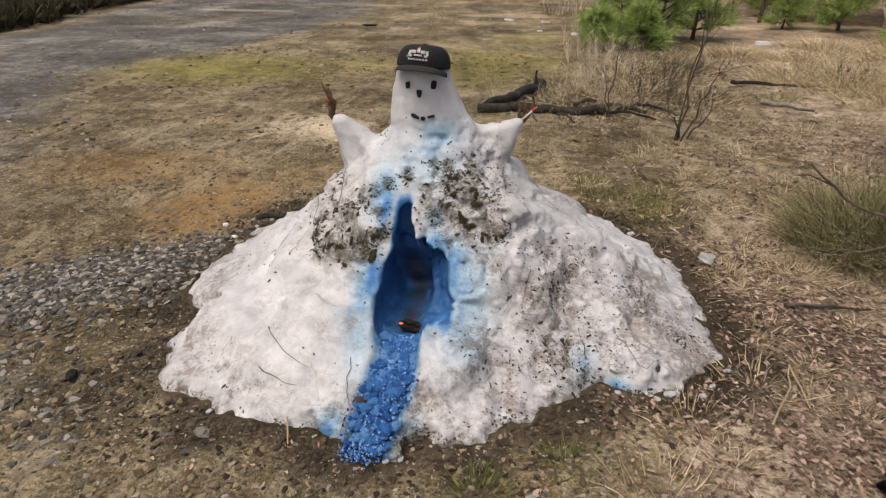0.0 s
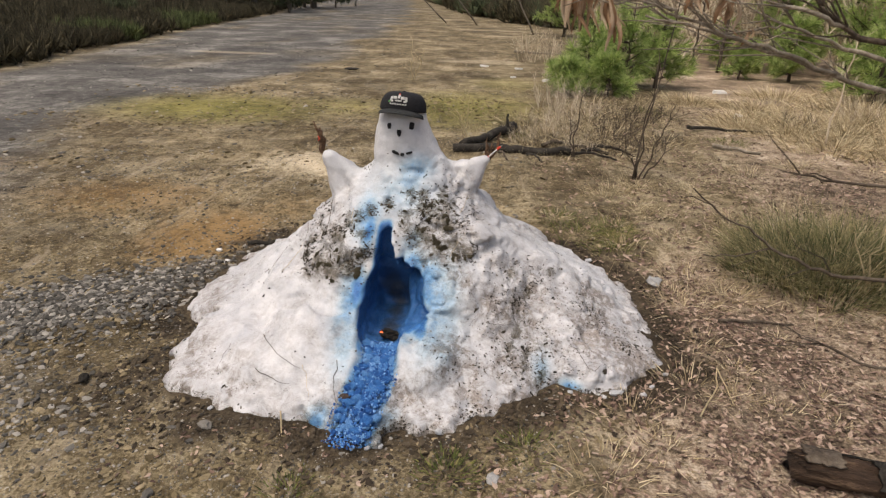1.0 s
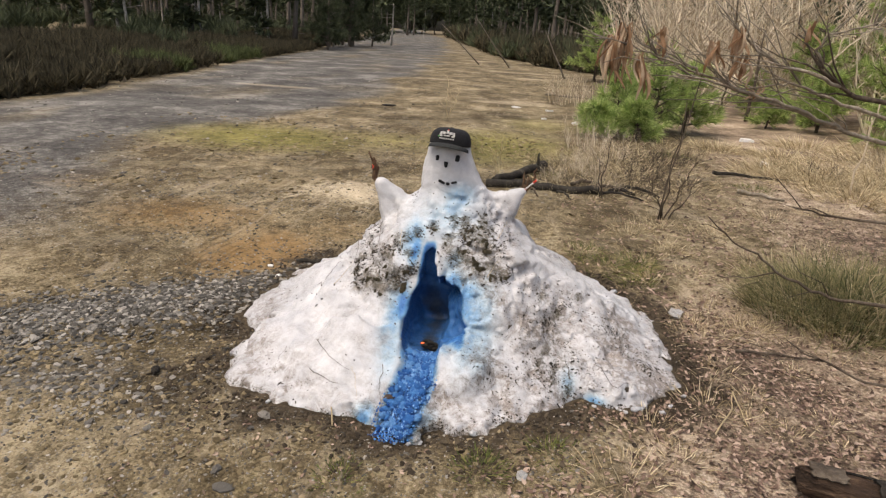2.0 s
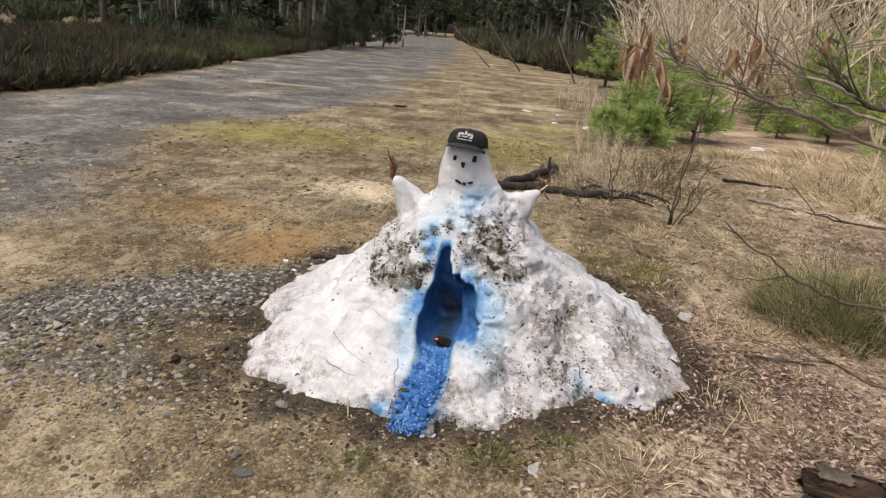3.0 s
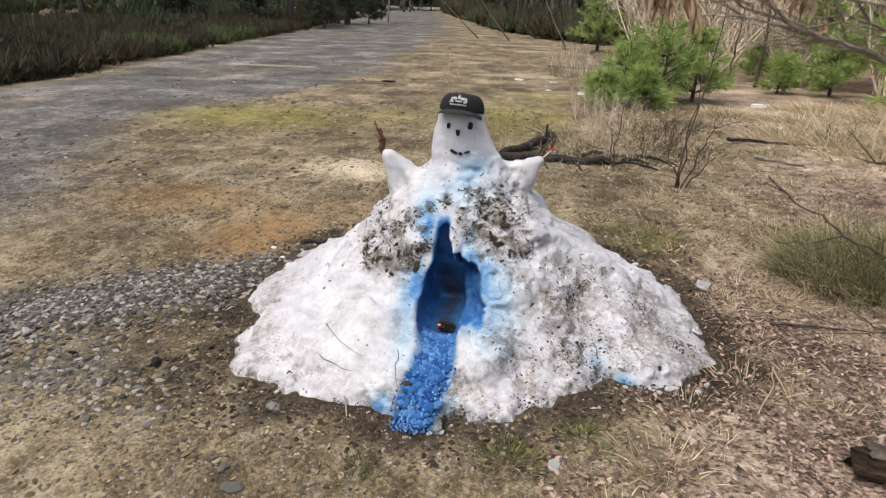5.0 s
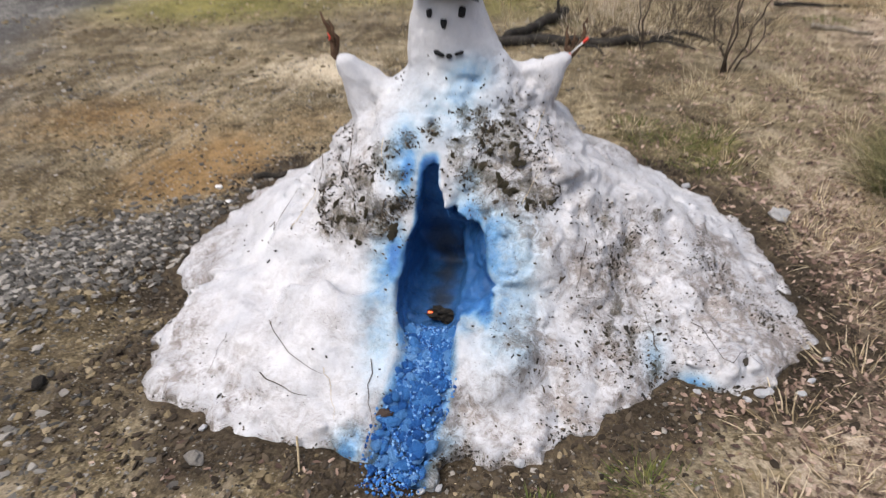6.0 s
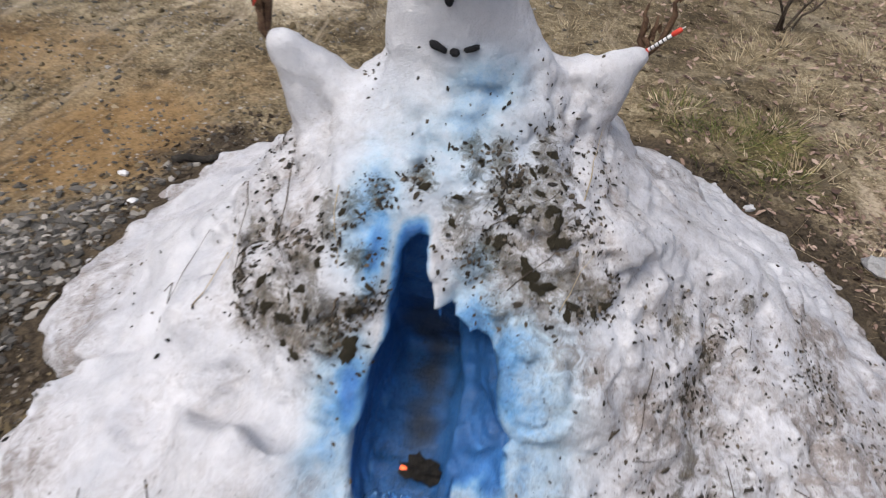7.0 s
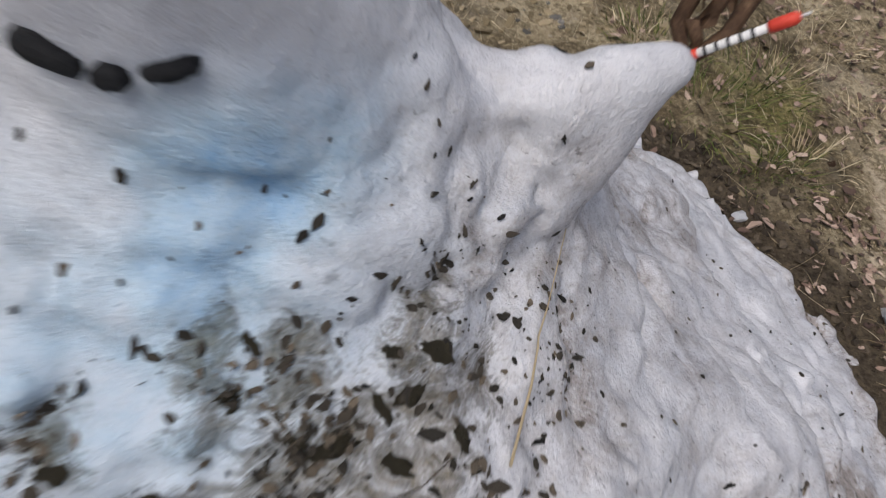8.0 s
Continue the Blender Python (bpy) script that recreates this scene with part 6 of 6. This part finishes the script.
# ---- forest ----
def forest_tree(seed, height, r0, bark, birch=False):
    r = random.Random(seed)
    trunk, crown = Geo(), Geo()
    top = Vector((r.uniform(-0.4, 0.4), r.uniform(-0.4, 0.4), height))
    pts = wander((0, 0, -0.2), top, 9, 0.12, r)
    trunk.tube(pts, [r0 * (1.25 if i == 0 else 1 - 0.09 * i) for i in range(10)], 8)
    clumps = [needle_tuft(seed * 5 + i, 9, 0.16) for i in range(4)]
    limbs = 34
    for i in range(limbs):
        t = 0.08 + 0.9 * i / limbs
        base = Vector(pts[0]).lerp(top, t)
        reach = (0.9 if t < 0.35 else 2.2 * (1.05 - t)) * r.uniform(0.5, 1.1)
        a = r.uniform(0, 6.28)
        end = base + Vector((math.cos(a) * reach, math.sin(a) * reach, reach * r.uniform(-0.25, 0.35)))
        trunk.tube(wander(base, end, 3, 0.08, r), [r0 * 0.22, r0 * 0.16, r0 * 0.11, r0 * 0.05], 4, False)
        if t > 0.3 or r.random() < 0.25:
            for _ in range(7):
                v, f = clumps[r.randrange(4)]
                p = base.lerp(end, r.uniform(0.35, 1.05)) + Vector((r.uniform(-0.3, 0.3), r.uniform(-0.3, 0.3), r.uniform(-0.2, 0.2)))
                crown.add(v @ turn3(r.uniform(0, 6.28), r.uniform(-1, 1), r.uniform(0, 6.28), r.uniform(0.4, 0.75)).T + np.array(p), f)
    return trunk.mesh("trunk", bark), crown.mesh("crown", M_DARKNEEDLE, False)


kinds = []
for i in range(4):
    kinds.append((forest_tree(200 + i, 10.5 + i, 0.13 + 0.02 * i, M_FARBARK), "pine", "tall dark pine with bare lower trunk in the forest"))
for i in range(2):
    kinds.append((forest_tree(210 + i, 9.0, 0.07, M_BIRCH, True), "birch", "slender white-barked birch at the forest edge"))
protos3 = []
for (tm, cm), kind, label in kinds:
    ob = thing(kind, label, kind, "forest trees", m=pose(0, -60 - len(protos3) * 4.0, 0.0))
    part("trunk", tm, None, ob)
    part("crown", cm, None, ob)
    protos3.append(ob)
spots = [(-18.8, 25.6, 1), (-15.8, 27.2, 1), (-16.1, 27.6, 1), (-14.0, 30.7, 1), (-15.0, 31.5, 1), (-13.0, 38, 1), (-17.5, 24.5, 0), (-20.5, 26, 0), (-17.0, 28.5, 0), (-13.5, 33, 0), (-12.8, 41, 0), (-11.5, 47, 1)]
for _ in range(4000):
    y = rng.uniform(10, 120) if rng.random() < 0.8 else rng.uniform(120, 170)
    x = rng.uniform(-75, 45)
    left = x < float(road_left(y)) - np.interp(y, [10, 25, 60], [5.0, 7.0, 2.0])
    right = x > max(float(road_right(y)) + 4, np.interp(y, [10, 16, 22, 27, 34, 40, 97, 120], [22, 20, 11, 4.0, 0.8, -1.8, -12.5, -18]))
    if y > 112:
        left = right = True
    if (left or right) and all((x - a) ** 2 + (y - b) ** 2 > np.interp(y, [10, 60, 120], [1.7, 2.4, 4]) ** 2 for a, b, _ in spots):
        if abs(x / max(y, 1)) < 1.7:
            spots.append((x, y, 0))
    if len(spots) >= 330:
        break
used = set()
for i, (x, y, _) in enumerate(spots):
    pick = int(rng.integers(4)) if rng.random() < 0.72 else 4 + int(rng.integers(2))
    if _:
        pick = 4 + i % 2
    if pick not in used:
        used.add(pick)
        protos3[pick].matrix_world = pose(x, y, stand(x, y), 0, 0, rng.uniform(0, 360))
        continue
    ob = copy_thing(protos3[pick], pose(x, y, stand(x, y), rng.uniform(-3, 3), rng.uniform(-3, 3), rng.uniform(0, 360)))

for i, (x, y, h) in enumerate(((-11.6, 33, 2.6), (-12.6, 36, 3.2), (-12.2, 39, 3.0), (-13.4, 41, 3.4), (-11.9, 43, 2.4))):
    ob = thing("young_pine", "dark green young pine where the road bends away", "pine", "young pines", m=pose(x, y, stand(x, y), 0, 0, i * 50))
    stem, needles = young_pine(150 + i, h * 0.6)
    part("trunk", stem, M_FARBARK, ob)
    part("crown", needles, M_DARKNEEDLE, ob, smooth_shade=False)
    ob.scale = (1.7, 1.7, 1.7)

# low heath along the road's left edge, forest undergrowth and the dark of the far woods
def heath_proto(seed):
    r = random.Random(seed)
    g = Geo()
    tufts = [needle_tuft(seed * 3 + i, 12, 0.035) for i in range(4)]
    for _ in range(26):
        v, f = tufts[r.randrange(4)]
        a, q = r.uniform(0, 6.28), 0.3 * r.random() ** 0.5
        g.add(v @ turn3(r.uniform(-0.5, 0.5), -math.pi / 2 + r.uniform(-0.7, 0.7), a, r.uniform(0.2, 0.42)).T + np.array([q * math.cos(a), q * math.sin(a), r.uniform(0, 0.22)]), f)
    return np.array(g.v), g.f


heaths = [heath_proto(300 + i) for i in range(5)]
rows, rows_green, rows_under = [], [], []
for _ in range(3200):
    y = 4 + 60 * rng.random() ** 1.7
    x = float(road_left(y)) - 0.15 - rng.random() ** 1.3 * np.interp(y, [4, 25, 64], [7, 9, 6])
    row = (int(rng.integers(5)), turn3(0, 0, rng.uniform(0, 6.28), rng.uniform(0.55, 1.0) * np.interp(y, [4, 64], [1, 1.5])), np.array([x, y, stand(x, y)]))
    (rows_green if vnoise(x * 0.5, y * 0.35, 0, 91) > 0.45 else rows).append(row)
for _ in range(900):
    y = rng.uniform(20, 150)
    side = rng.random()
    x = float(road_left(y)) - rng.uniform(3, 45) if side < 0.55 else max(float(road_right(y)) + rng.uniform(3, 40), np.interp(y, [20, 34, 40], [9, 3, 0]) + rng.uniform(0, 20))
    rows_under.append((int(rng.integers(5)), turn3(0, 0, rng.uniform(0, 6.28), rng.uniform(1.2, 3.2)), np.array([x, y, stand(x, y)])))
def wood_edge(y):
    """Where the woods begin to the right of the far road."""
    return np.interp(y, [20, 26, 30, 42, 97, 140], [4.5, 2.4, 0.2, -3.2, -13.5, -24])


rows_verge = []
for _ in range(900):
    y = 25 + 85 * rng.random() ** 1.6
    x = float(wood_edge(y)) + 9 * rng.random() ** 1.5
    row = (int(rng.integers(5)), turn3(0, 0, rng.uniform(0, 6.28), rng.uniform(0.9, 2.6) * np.interp(y, [25, 110], [1, 2.2])), np.array([x, y, stand(x, y)]))
    (rows_verge if rng.random() < 0.7 else rows_under).append(row)
tagged(new("verge_undergrowth", joined("verge_undergrowth", heaths, rows_verge, M_HEATH)), "brown undergrowth along the edge of the far woods", "undergrowth", kind="stuff")
for _ in range(1200):
    a = rng.uniform(radians(28), radians(152))
    d = rng.uniform(150, 210)
    rows_under.append((int(rng.integers(5)), turn3(rng.uniform(-1, 1), rng.uniform(-1, 1), rng.uniform(0, 6.28), rng.uniform(8, 16)), np.array([d * math.cos(a), d * math.sin(a), rng.uniform(0, 16)])))
tagged(new("heath", joined("heath", heaths, rows, M_HEATH)), "low brown heath and brambles along the road", "heath", kind="stuff")
tagged(new("green_heath", joined("green_heath", heaths, rows_green, M_HEATHGREEN)), "low green shrubs among the brown heath", "shrubs", kind="stuff")
tagged(new("far_woods", joined("far_woods", heaths, rows_under, M_DARKNEEDLE)), "dark green undergrowth and far woods", "woods", kind="stuff")


# ---- the overhanging branch ----
def curled_leaf_bunch(parent, at, length, count, seed):
    r = random.Random(seed)
    g = Geo()
    for i in range(count):
        n, w = 6, r.uniform(0.003, 0.0065)
        tilt, spin = r.uniform(-0.4, 0.4), r.uniform(0, 6.28)
        L = length * r.uniform(0.7, 1.25)
        v = []
        for k in range(n + 1):
            t = k / n
            ww = w * math.sin(math.pi * min(1, 0.12 + t * 0.85)) + 0.001
            roll = 1.2 + 0.9 * t
            for s in (-1, -0.4, 0.4, 1):
                v.append((ww * math.sin(s * roll), ww * (1 - math.cos(s * roll)) + tilt * L * t + 0.012 * math.sin(t * 4 + i), -L * t))
        v = np.array(v) @ turn3(0, 0, spin).T + np.array(at) + np.array([r.uniform(-0.012, 0.012), r.uniform(-0.012, 0.012), r.uniform(-0.008, 0.008)])
        g.add(v, [(4 * k + s, 4 * k + s + 1, 4 * k + s + 5, 4 * k + s + 4) for k in range(n) for s in range(3)])
    return part("withered_leaf", g, M_CURL, parent, "curled dry brown leaves")


branch = thing("overhanging_tree", "bare tree whose low boughs with withered leaves reach over the litter", "tree", m=Matrix.Identity(4))
r = random.Random(12)
part("trunk", Geo().tube(wander((2.75, 1.25, -0.1), (2.55, 1.5, 3.2), 8, 0.05, r), [0.09 - 0.006 * i for i in range(9)], 10), M_BARK, branch)


def bough(pts, r0, r1, mat=None, label="", shoots=9):
    g = Geo()
    path = []
    for a, b in zip(pts[:-1], pts[1:]):
        path += wander(a, b, 3, 0.006, r)[:-1]
    path.append(Vector(pts[-1]))
    n = len(path)
    g.tube(path, [(r0 + (r1 - r0) * (i / (n - 1)) ** 0.8) * r.uniform(0.9, 1.12) for i in range(n)], 7)
    limb = part("bough", g, mat or M_TWIG, branch, label)
    for _ in range(shoots):
        k = r.randint(n // 4, n - 2)
        d = (path[k + 1] - path[k]).normalized()
        e = path[k] + (d + Vector((r.uniform(-0.7, 0.5), r.uniform(-0.4, 0.4), r.uniform(-0.5, 0.9)))).normalized() * r.uniform(0.06, 0.3)
        part("twig", Geo().tube(wander(path[k], e, 3, 0.012, r), [r1 * 1.1, r1 * 0.9, r1 * 0.7, r1 * 0.4], 5), mat or M_TWIG, limb)
    return limb


bough([(2.62, 1.4, 0.95), (1.75, 1.36, 1.05), (1.19, 1.30, 1.18), (1.10, 1.28, 1.206), (1.0, 1.26, 1.244), (0.90, 1.24, 1.267), (0.80, 1.20, 1.299), (0.716, 1.17, 1.322), (0.623, 1.12, 1.352), (0.552, 1.08, 1.370), (0.47, 1.05, 1.397)], 0.0075, 0.0018, None, "", 24)
bough([(0.716, 1.165, 1.320), (0.70, 1.15, 1.337), (0.666, 1.15, 1.342), (0.60, 1.14, 1.362), (0.53, 1.1, 1.40)], 0.004, 0.002)
bough([(2.6, 1.42, 1.15), (1.7, 1.25, 1.22), (1.11, 1.2, 1.288), (1.066, 1.2, 1.312), (1.015, 1.2, 1.349), (0.974, 1.2, 1.40), (0.939, 1.2, 1.431)], 0.009, 0.0025, M_BARK, "darker greenish bough", 9)
bough([(1.07, 1.2, 1.312), (0.998, 1.18, 1.336), (0.915, 1.18, 1.350), (0.845, 1.18, 1.385), (0.80, 1.18, 1.425), (0.77, 1.18, 1.47)], 0.0055, 0.002)
bough([(1.5, 1.3, 1.17), (1.143, 1.25, 1.257), (1.041, 1.25, 1.285), (0.972, 1.25, 1.308), (0.938, 1.25, 1.306), (0.83, 1.25, 1.284)], 0.006, 0.002)
bough([(1.12, 1.28, 1.205), (0.961, 1.27, 1.247), (0.837, 1.27, 1.282), (0.759, 1.27, 1.305), (0.66, 1.25, 1.32)], 0.006, 0.002)
bough([(1.018, 1.2, 1.347), (0.989, 1.2, 1.395), (1.016, 1.2, 1.436), (1.06, 1.2, 1.449), (1.12, 1.2, 1.47)], 0.004, 0.0015)
bough([(2.66, 1.3, 0.65), (1.7, 1.1, 0.75), (1.194, 1.05, 0.788), (1.114, 1.05, 0.792), (1.054, 1.05, 0.811), (0.969, 1.05, 0.848), (0.915, 1.05, 0.893), (0.847, 1.05, 0.919), (0.778, 1.05, 0.977)], 0.007, 0.0015, M_BARK, "", 3)
bough([(0.972, 1.05, 0.847), (0.898, 1.05, 0.822), (0.828, 1.05, 0.821)], 0.0022, 0.001, M_BARK, "", 1)
bough([(2.7, 1.25, 0.4), (1.8, 1.1, 0.5), (1.264, 1.05, 0.56), (1.154, 1.05, 0.607), (1.092, 1.05, 0.624), (1.04, 1.05, 0.659)], 0.006, 0.0015, M_BARK, "", 3)
bough([(2.64, 1.35, 0.85), (1.7, 1.1, 0.98), (1.127, 1.05, 1.005), (1.038, 1.05, 1.01), (0.968, 1.05, 1.024)], 0.006, 0.0015, M_BARK, "", 3)
for i, (at, length, count) in enumerate((((0.478, 1.052, 1.40), 0.085, 7), ((0.50, 1.06, 1.43), 0.10, 6), ((0.553, 1.08, 1.366), 0.075, 5), ((0.735, 1.15, 1.40), 0.055, 4), ((0.60, 1.14, 1.43), 0.05, 3),
                                         ((0.82, 1.2, 1.37), 0.05, 3), ((0.80, 1.18, 1.44), 0.06, 3), ((0.96, 1.2, 1.455), 0.05, 2), ((0.88, 1.25, 1.30), 0.04, 2))):
    curled_leaf_bunch(branch, at, length * 1.15, count * 2, 40 + i)


# ---- small pieces strewn on the ground ----
def sample(n, draw, keep):
    """n places (x, y, size) drawn in batches, kept by chance and only where no snow lies."""
    out = []
    while sum(len(o) for o in out) < n:
        x, y, s = draw(n * 2)
        ok = (rng.random(len(x)) < keep(x, y)) & (heap_reach(x, y) > 1.01)
        out.append(np.stack([x, y, s], 1)[ok])
    return np.concatenate(out)[:n]


def strew(name, label, shapes, meshes, places, mat, tilt, sink, parts=300):
    """The pieces nearest to the heap's front become parts of the ground, the rest one joined part."""
    order = np.argsort(-places[:, 2] / (0.35 + np.hypot(places[:, 0] - 0.3, places[:, 1] - 0.4)))
    places = places[order]
    z = ground_z(places[:, 0], places[:, 1])
    rows = []
    for i, (x, y, s) in enumerate(places):
        m = turn3(rng.normal(0, tilt), rng.normal(0, tilt), rng.uniform(0, 6.28), s)
        at = np.array([x, y, z[i] + sink(s)])
        if i < parts:
            ob = part(name, meshes[i % len(meshes)], None, ground)
            ob.matrix_world = Matrix.Translation(at) @ Matrix(m.tolist()).to_4x4()
        else:
            rows.append((i % len(shapes), m, at))
    part(label, joined(label, shapes, rows, mat), None, ground)["kind"] = "stuff"


rocks = [rock_shape(400 + i, 0.3, 1) for i in range(4)] + [(v * np.array([1.0, 1.35, 1.0]), f) for v, f in [chip_shape(410 + i, 0.2) for i in range(6)]]
rock_meshes = [mesh_of("pebble", s, M_PEBBLE) for s in rocks]


def bank(n):
    a, b = rng.normal(0, 0.55, n), rng.normal(0, 0.17, n)
    return -1.5 + a * 0.8 - b * 0.6, 1.95 + a * 0.6 + b * 0.8, rng.uniform(0.014, 0.042, n)


always = lambda x, y: np.ones(len(x))
stones = np.concatenate([
    sample(3000, bank, always),
    sample(500, lambda n: (rng.normal(-1.5, 0.3, n), rng.normal(1.25, 0.14, n), rng.uniform(0.012, 0.036, n)), always),
    sample(4200, lambda n: (rng.uniform(-2.4, 0.7, n), rng.uniform(0.45, 2.0, n), 0.004 + 0.016 * rng.random(n) ** 3), always),
    sample(9000, lambda n: (rng.uniform(-2.2, 0.6, n), rng.uniform(0.35, 1.8, n), 0.003 + 0.008 * rng.random(n) ** 2), always),
    sample(3000, lambda n: (rng.uniform(-6, 0.5, n), rng.uniform(2.4, 9, n), 0.008 + 0.03 * rng.random(n) ** 3), lambda x, y: smooth(-0.2, 0.5, vnoise(x * 1.3, y * 1.3, 0, 97)) * 0.9 + 0.1),
    sample(3500, lambda n: (rng.uniform(-3.2, -0.7, n), rng.uniform(2.2, 4.6, n), 0.005 + 0.02 * rng.random(n) ** 3), lambda x, y: smooth(-0.2, 0.4, vnoise(x * 3, y * 3, 0, 98)) * 0.85 + 0.15),
    sample(1500, lambda n: (rng.uniform(-9, -2, n), rng.uniform(3, 16, n), 0.015 + 0.05 * rng.random(n) ** 3), always),
])
strew("pebble", "gravel", rocks, rock_meshes, stones, M_STONE, 0.25, lambda s: s * 0.06)

leaves = [litter_leaf(500 + i) for i in range(10)]
ground_leaf_meshes = [mesh_of("fallen_leaf", s, M_LEAF_ONE) for s in leaves]


def leafy(x, y):
    return smooth(0.25, 1.0, x + 0.35 * (1.4 - y)) * np.where(y < 2.6 + 0.3 * x, 1.0, 0.4) * (0.35 + 0.65 * smooth(-0.3, 0.3, vnoise(x * 3, y * 3, 0, 95)))


fallen = np.concatenate([
    sample(26000, lambda n: (0.35 + 3.4 * rng.random(n) ** 1.1, 0.45 + 4.6 * rng.random(n) ** 1.3, rng.uniform(0.013, 0.032, n)), leafy),
    sample(7000, lambda n: (rng.uniform(0.6, 6, n), rng.uniform(2.8, 9, n), rng.uniform(0.02, 0.05, n)), always),
    sample(220, lambda n: (rng.uniform(-0.9, 0.6, n), rng.uniform(0.6, 1.3, n), rng.uniform(0.012, 0.026, n)), always),
])
strew("fallen_leaf", "leaf_litter", leaves, ground_leaf_meshes, fallen, M_LEAF, 0.3, lambda s: 0.003 + 0.2 * s * rng.random() ** 2)

blades = [blade_shape(600 + i, 0.9, 0.013) for i in range(8)]
grassy = sample(30000, lambda n: (rng.uniform(-1.0, 5.0, n), 0.5 + 8.5 * rng.random(n) ** 1.4, rng.uniform(0.03, 0.11, n)),
                lambda x, y: smooth(-0.3, 0.8, x - 0.12 * y + 0.5 * (y - 1.2)) * (0.15 + 0.85 * smooth(-0.15, 0.45, vnoise(x * 2.3, y * 2.3, 0, 96))) * np.where(y < 2.2, 0.45, 1.0))
gz = ground_z(grassy[:, 0], grassy[:, 1])
rows = []
for i, (x, y, h) in enumerate(grassy):
    m = turn3(rng.normal(0, 0.9), rng.normal(0, 0.9), rng.uniform(0, 6.28)) @ np.diag([h * 0.5, h, h])
    rows.append((i % 8, m, np.array([x, y, gz[i] + 0.003])))
part("grass", joined("grass", blades, rows, M_STRAW), None, ground)["kind"] = "stuff"

# crumbs of dark wet soil round the heap's foot
crumbs = sample(4500, lambda n: (rng.uniform(-1.6, 1.5, n), rng.uniform(0.95, 3.1, n), 0.005 + 0.026 * rng.random(n) ** 3), lambda x, y: smooth(1.35, 1.02, heap_reach(x, y)))
cz = ground_z(crumbs[:, 0], crumbs[:, 1])
rows = [(i % 8, turn3(rng.normal(0, 0.4), rng.normal(0, 0.4), rng.uniform(0, 6.28), s), np.array([x, y, cz[i] + s * 0.1])) for i, (x, y, s) in enumerate(crumbs)]
M_WETSOIL = varied("wet_soil", [(0.02, 0.015, 0.01), (0.06, 0.045, 0.03), (0.12, 0.095, 0.065)], 40, 0.9, 0.6, 0.003, island=True, spread=0.5)
part("soil_crumbs", joined("soil_crumbs", rocks, rows, M_WETSOIL), None, ground)["kind"] = "stuff"

# clods of trodden soil on the bare ground
M_CLOD = varied("soil_clod", [(0.085, 0.064, 0.034), (0.19, 0.148, 0.084), (0.33, 0.265, 0.165)], 30, 0.95, 0.8, 0.004, island=True, spread=0.6)
clods = np.concatenate([sample(6000, lambda n: (rng.uniform(-2.6, 0.9, n), 0.4 + 3.4 * rng.random(n) ** 1.2, 0.006 + 0.026 * rng.random(n) ** 2.5), lambda x, y: 0.15 + 0.85 * smooth(-0.2, 0.4, vnoise(x * 4, y * 4, 0, 99))),
                        sample(3500, lambda n: (rng.uniform(-5, 1.0, n), rng.uniform(3.0, 8, n), 0.012 + 0.05 * rng.random(n) ** 3), lambda x, y: 0.1 + 0.9 * smooth(-0.1, 0.4, vnoise(x * 1.5, y * 2.2, 0, 100)) * (1 - np.exp(-(((x + 1.25) / 0.55) ** 2 + ((y - 4.35) / 0.5) ** 2))))])
cz = ground_z(clods[:, 0], clods[:, 1])
lumpy = [rock_shape(430 + i, 0.42, 1) for i in range(8)]
rows = [(i % 8, turn3(rng.normal(0, 0.3), rng.normal(0, 0.3), rng.uniform(0, 6.28), s), np.array([x, y, cz[i] + s * 0.02])) for i, (x, y, s) in enumerate(clods)]
part("soil_clods", joined("soil_clods", lumpy, rows, M_CLOD), None, ground)["kind"] = "stuff"
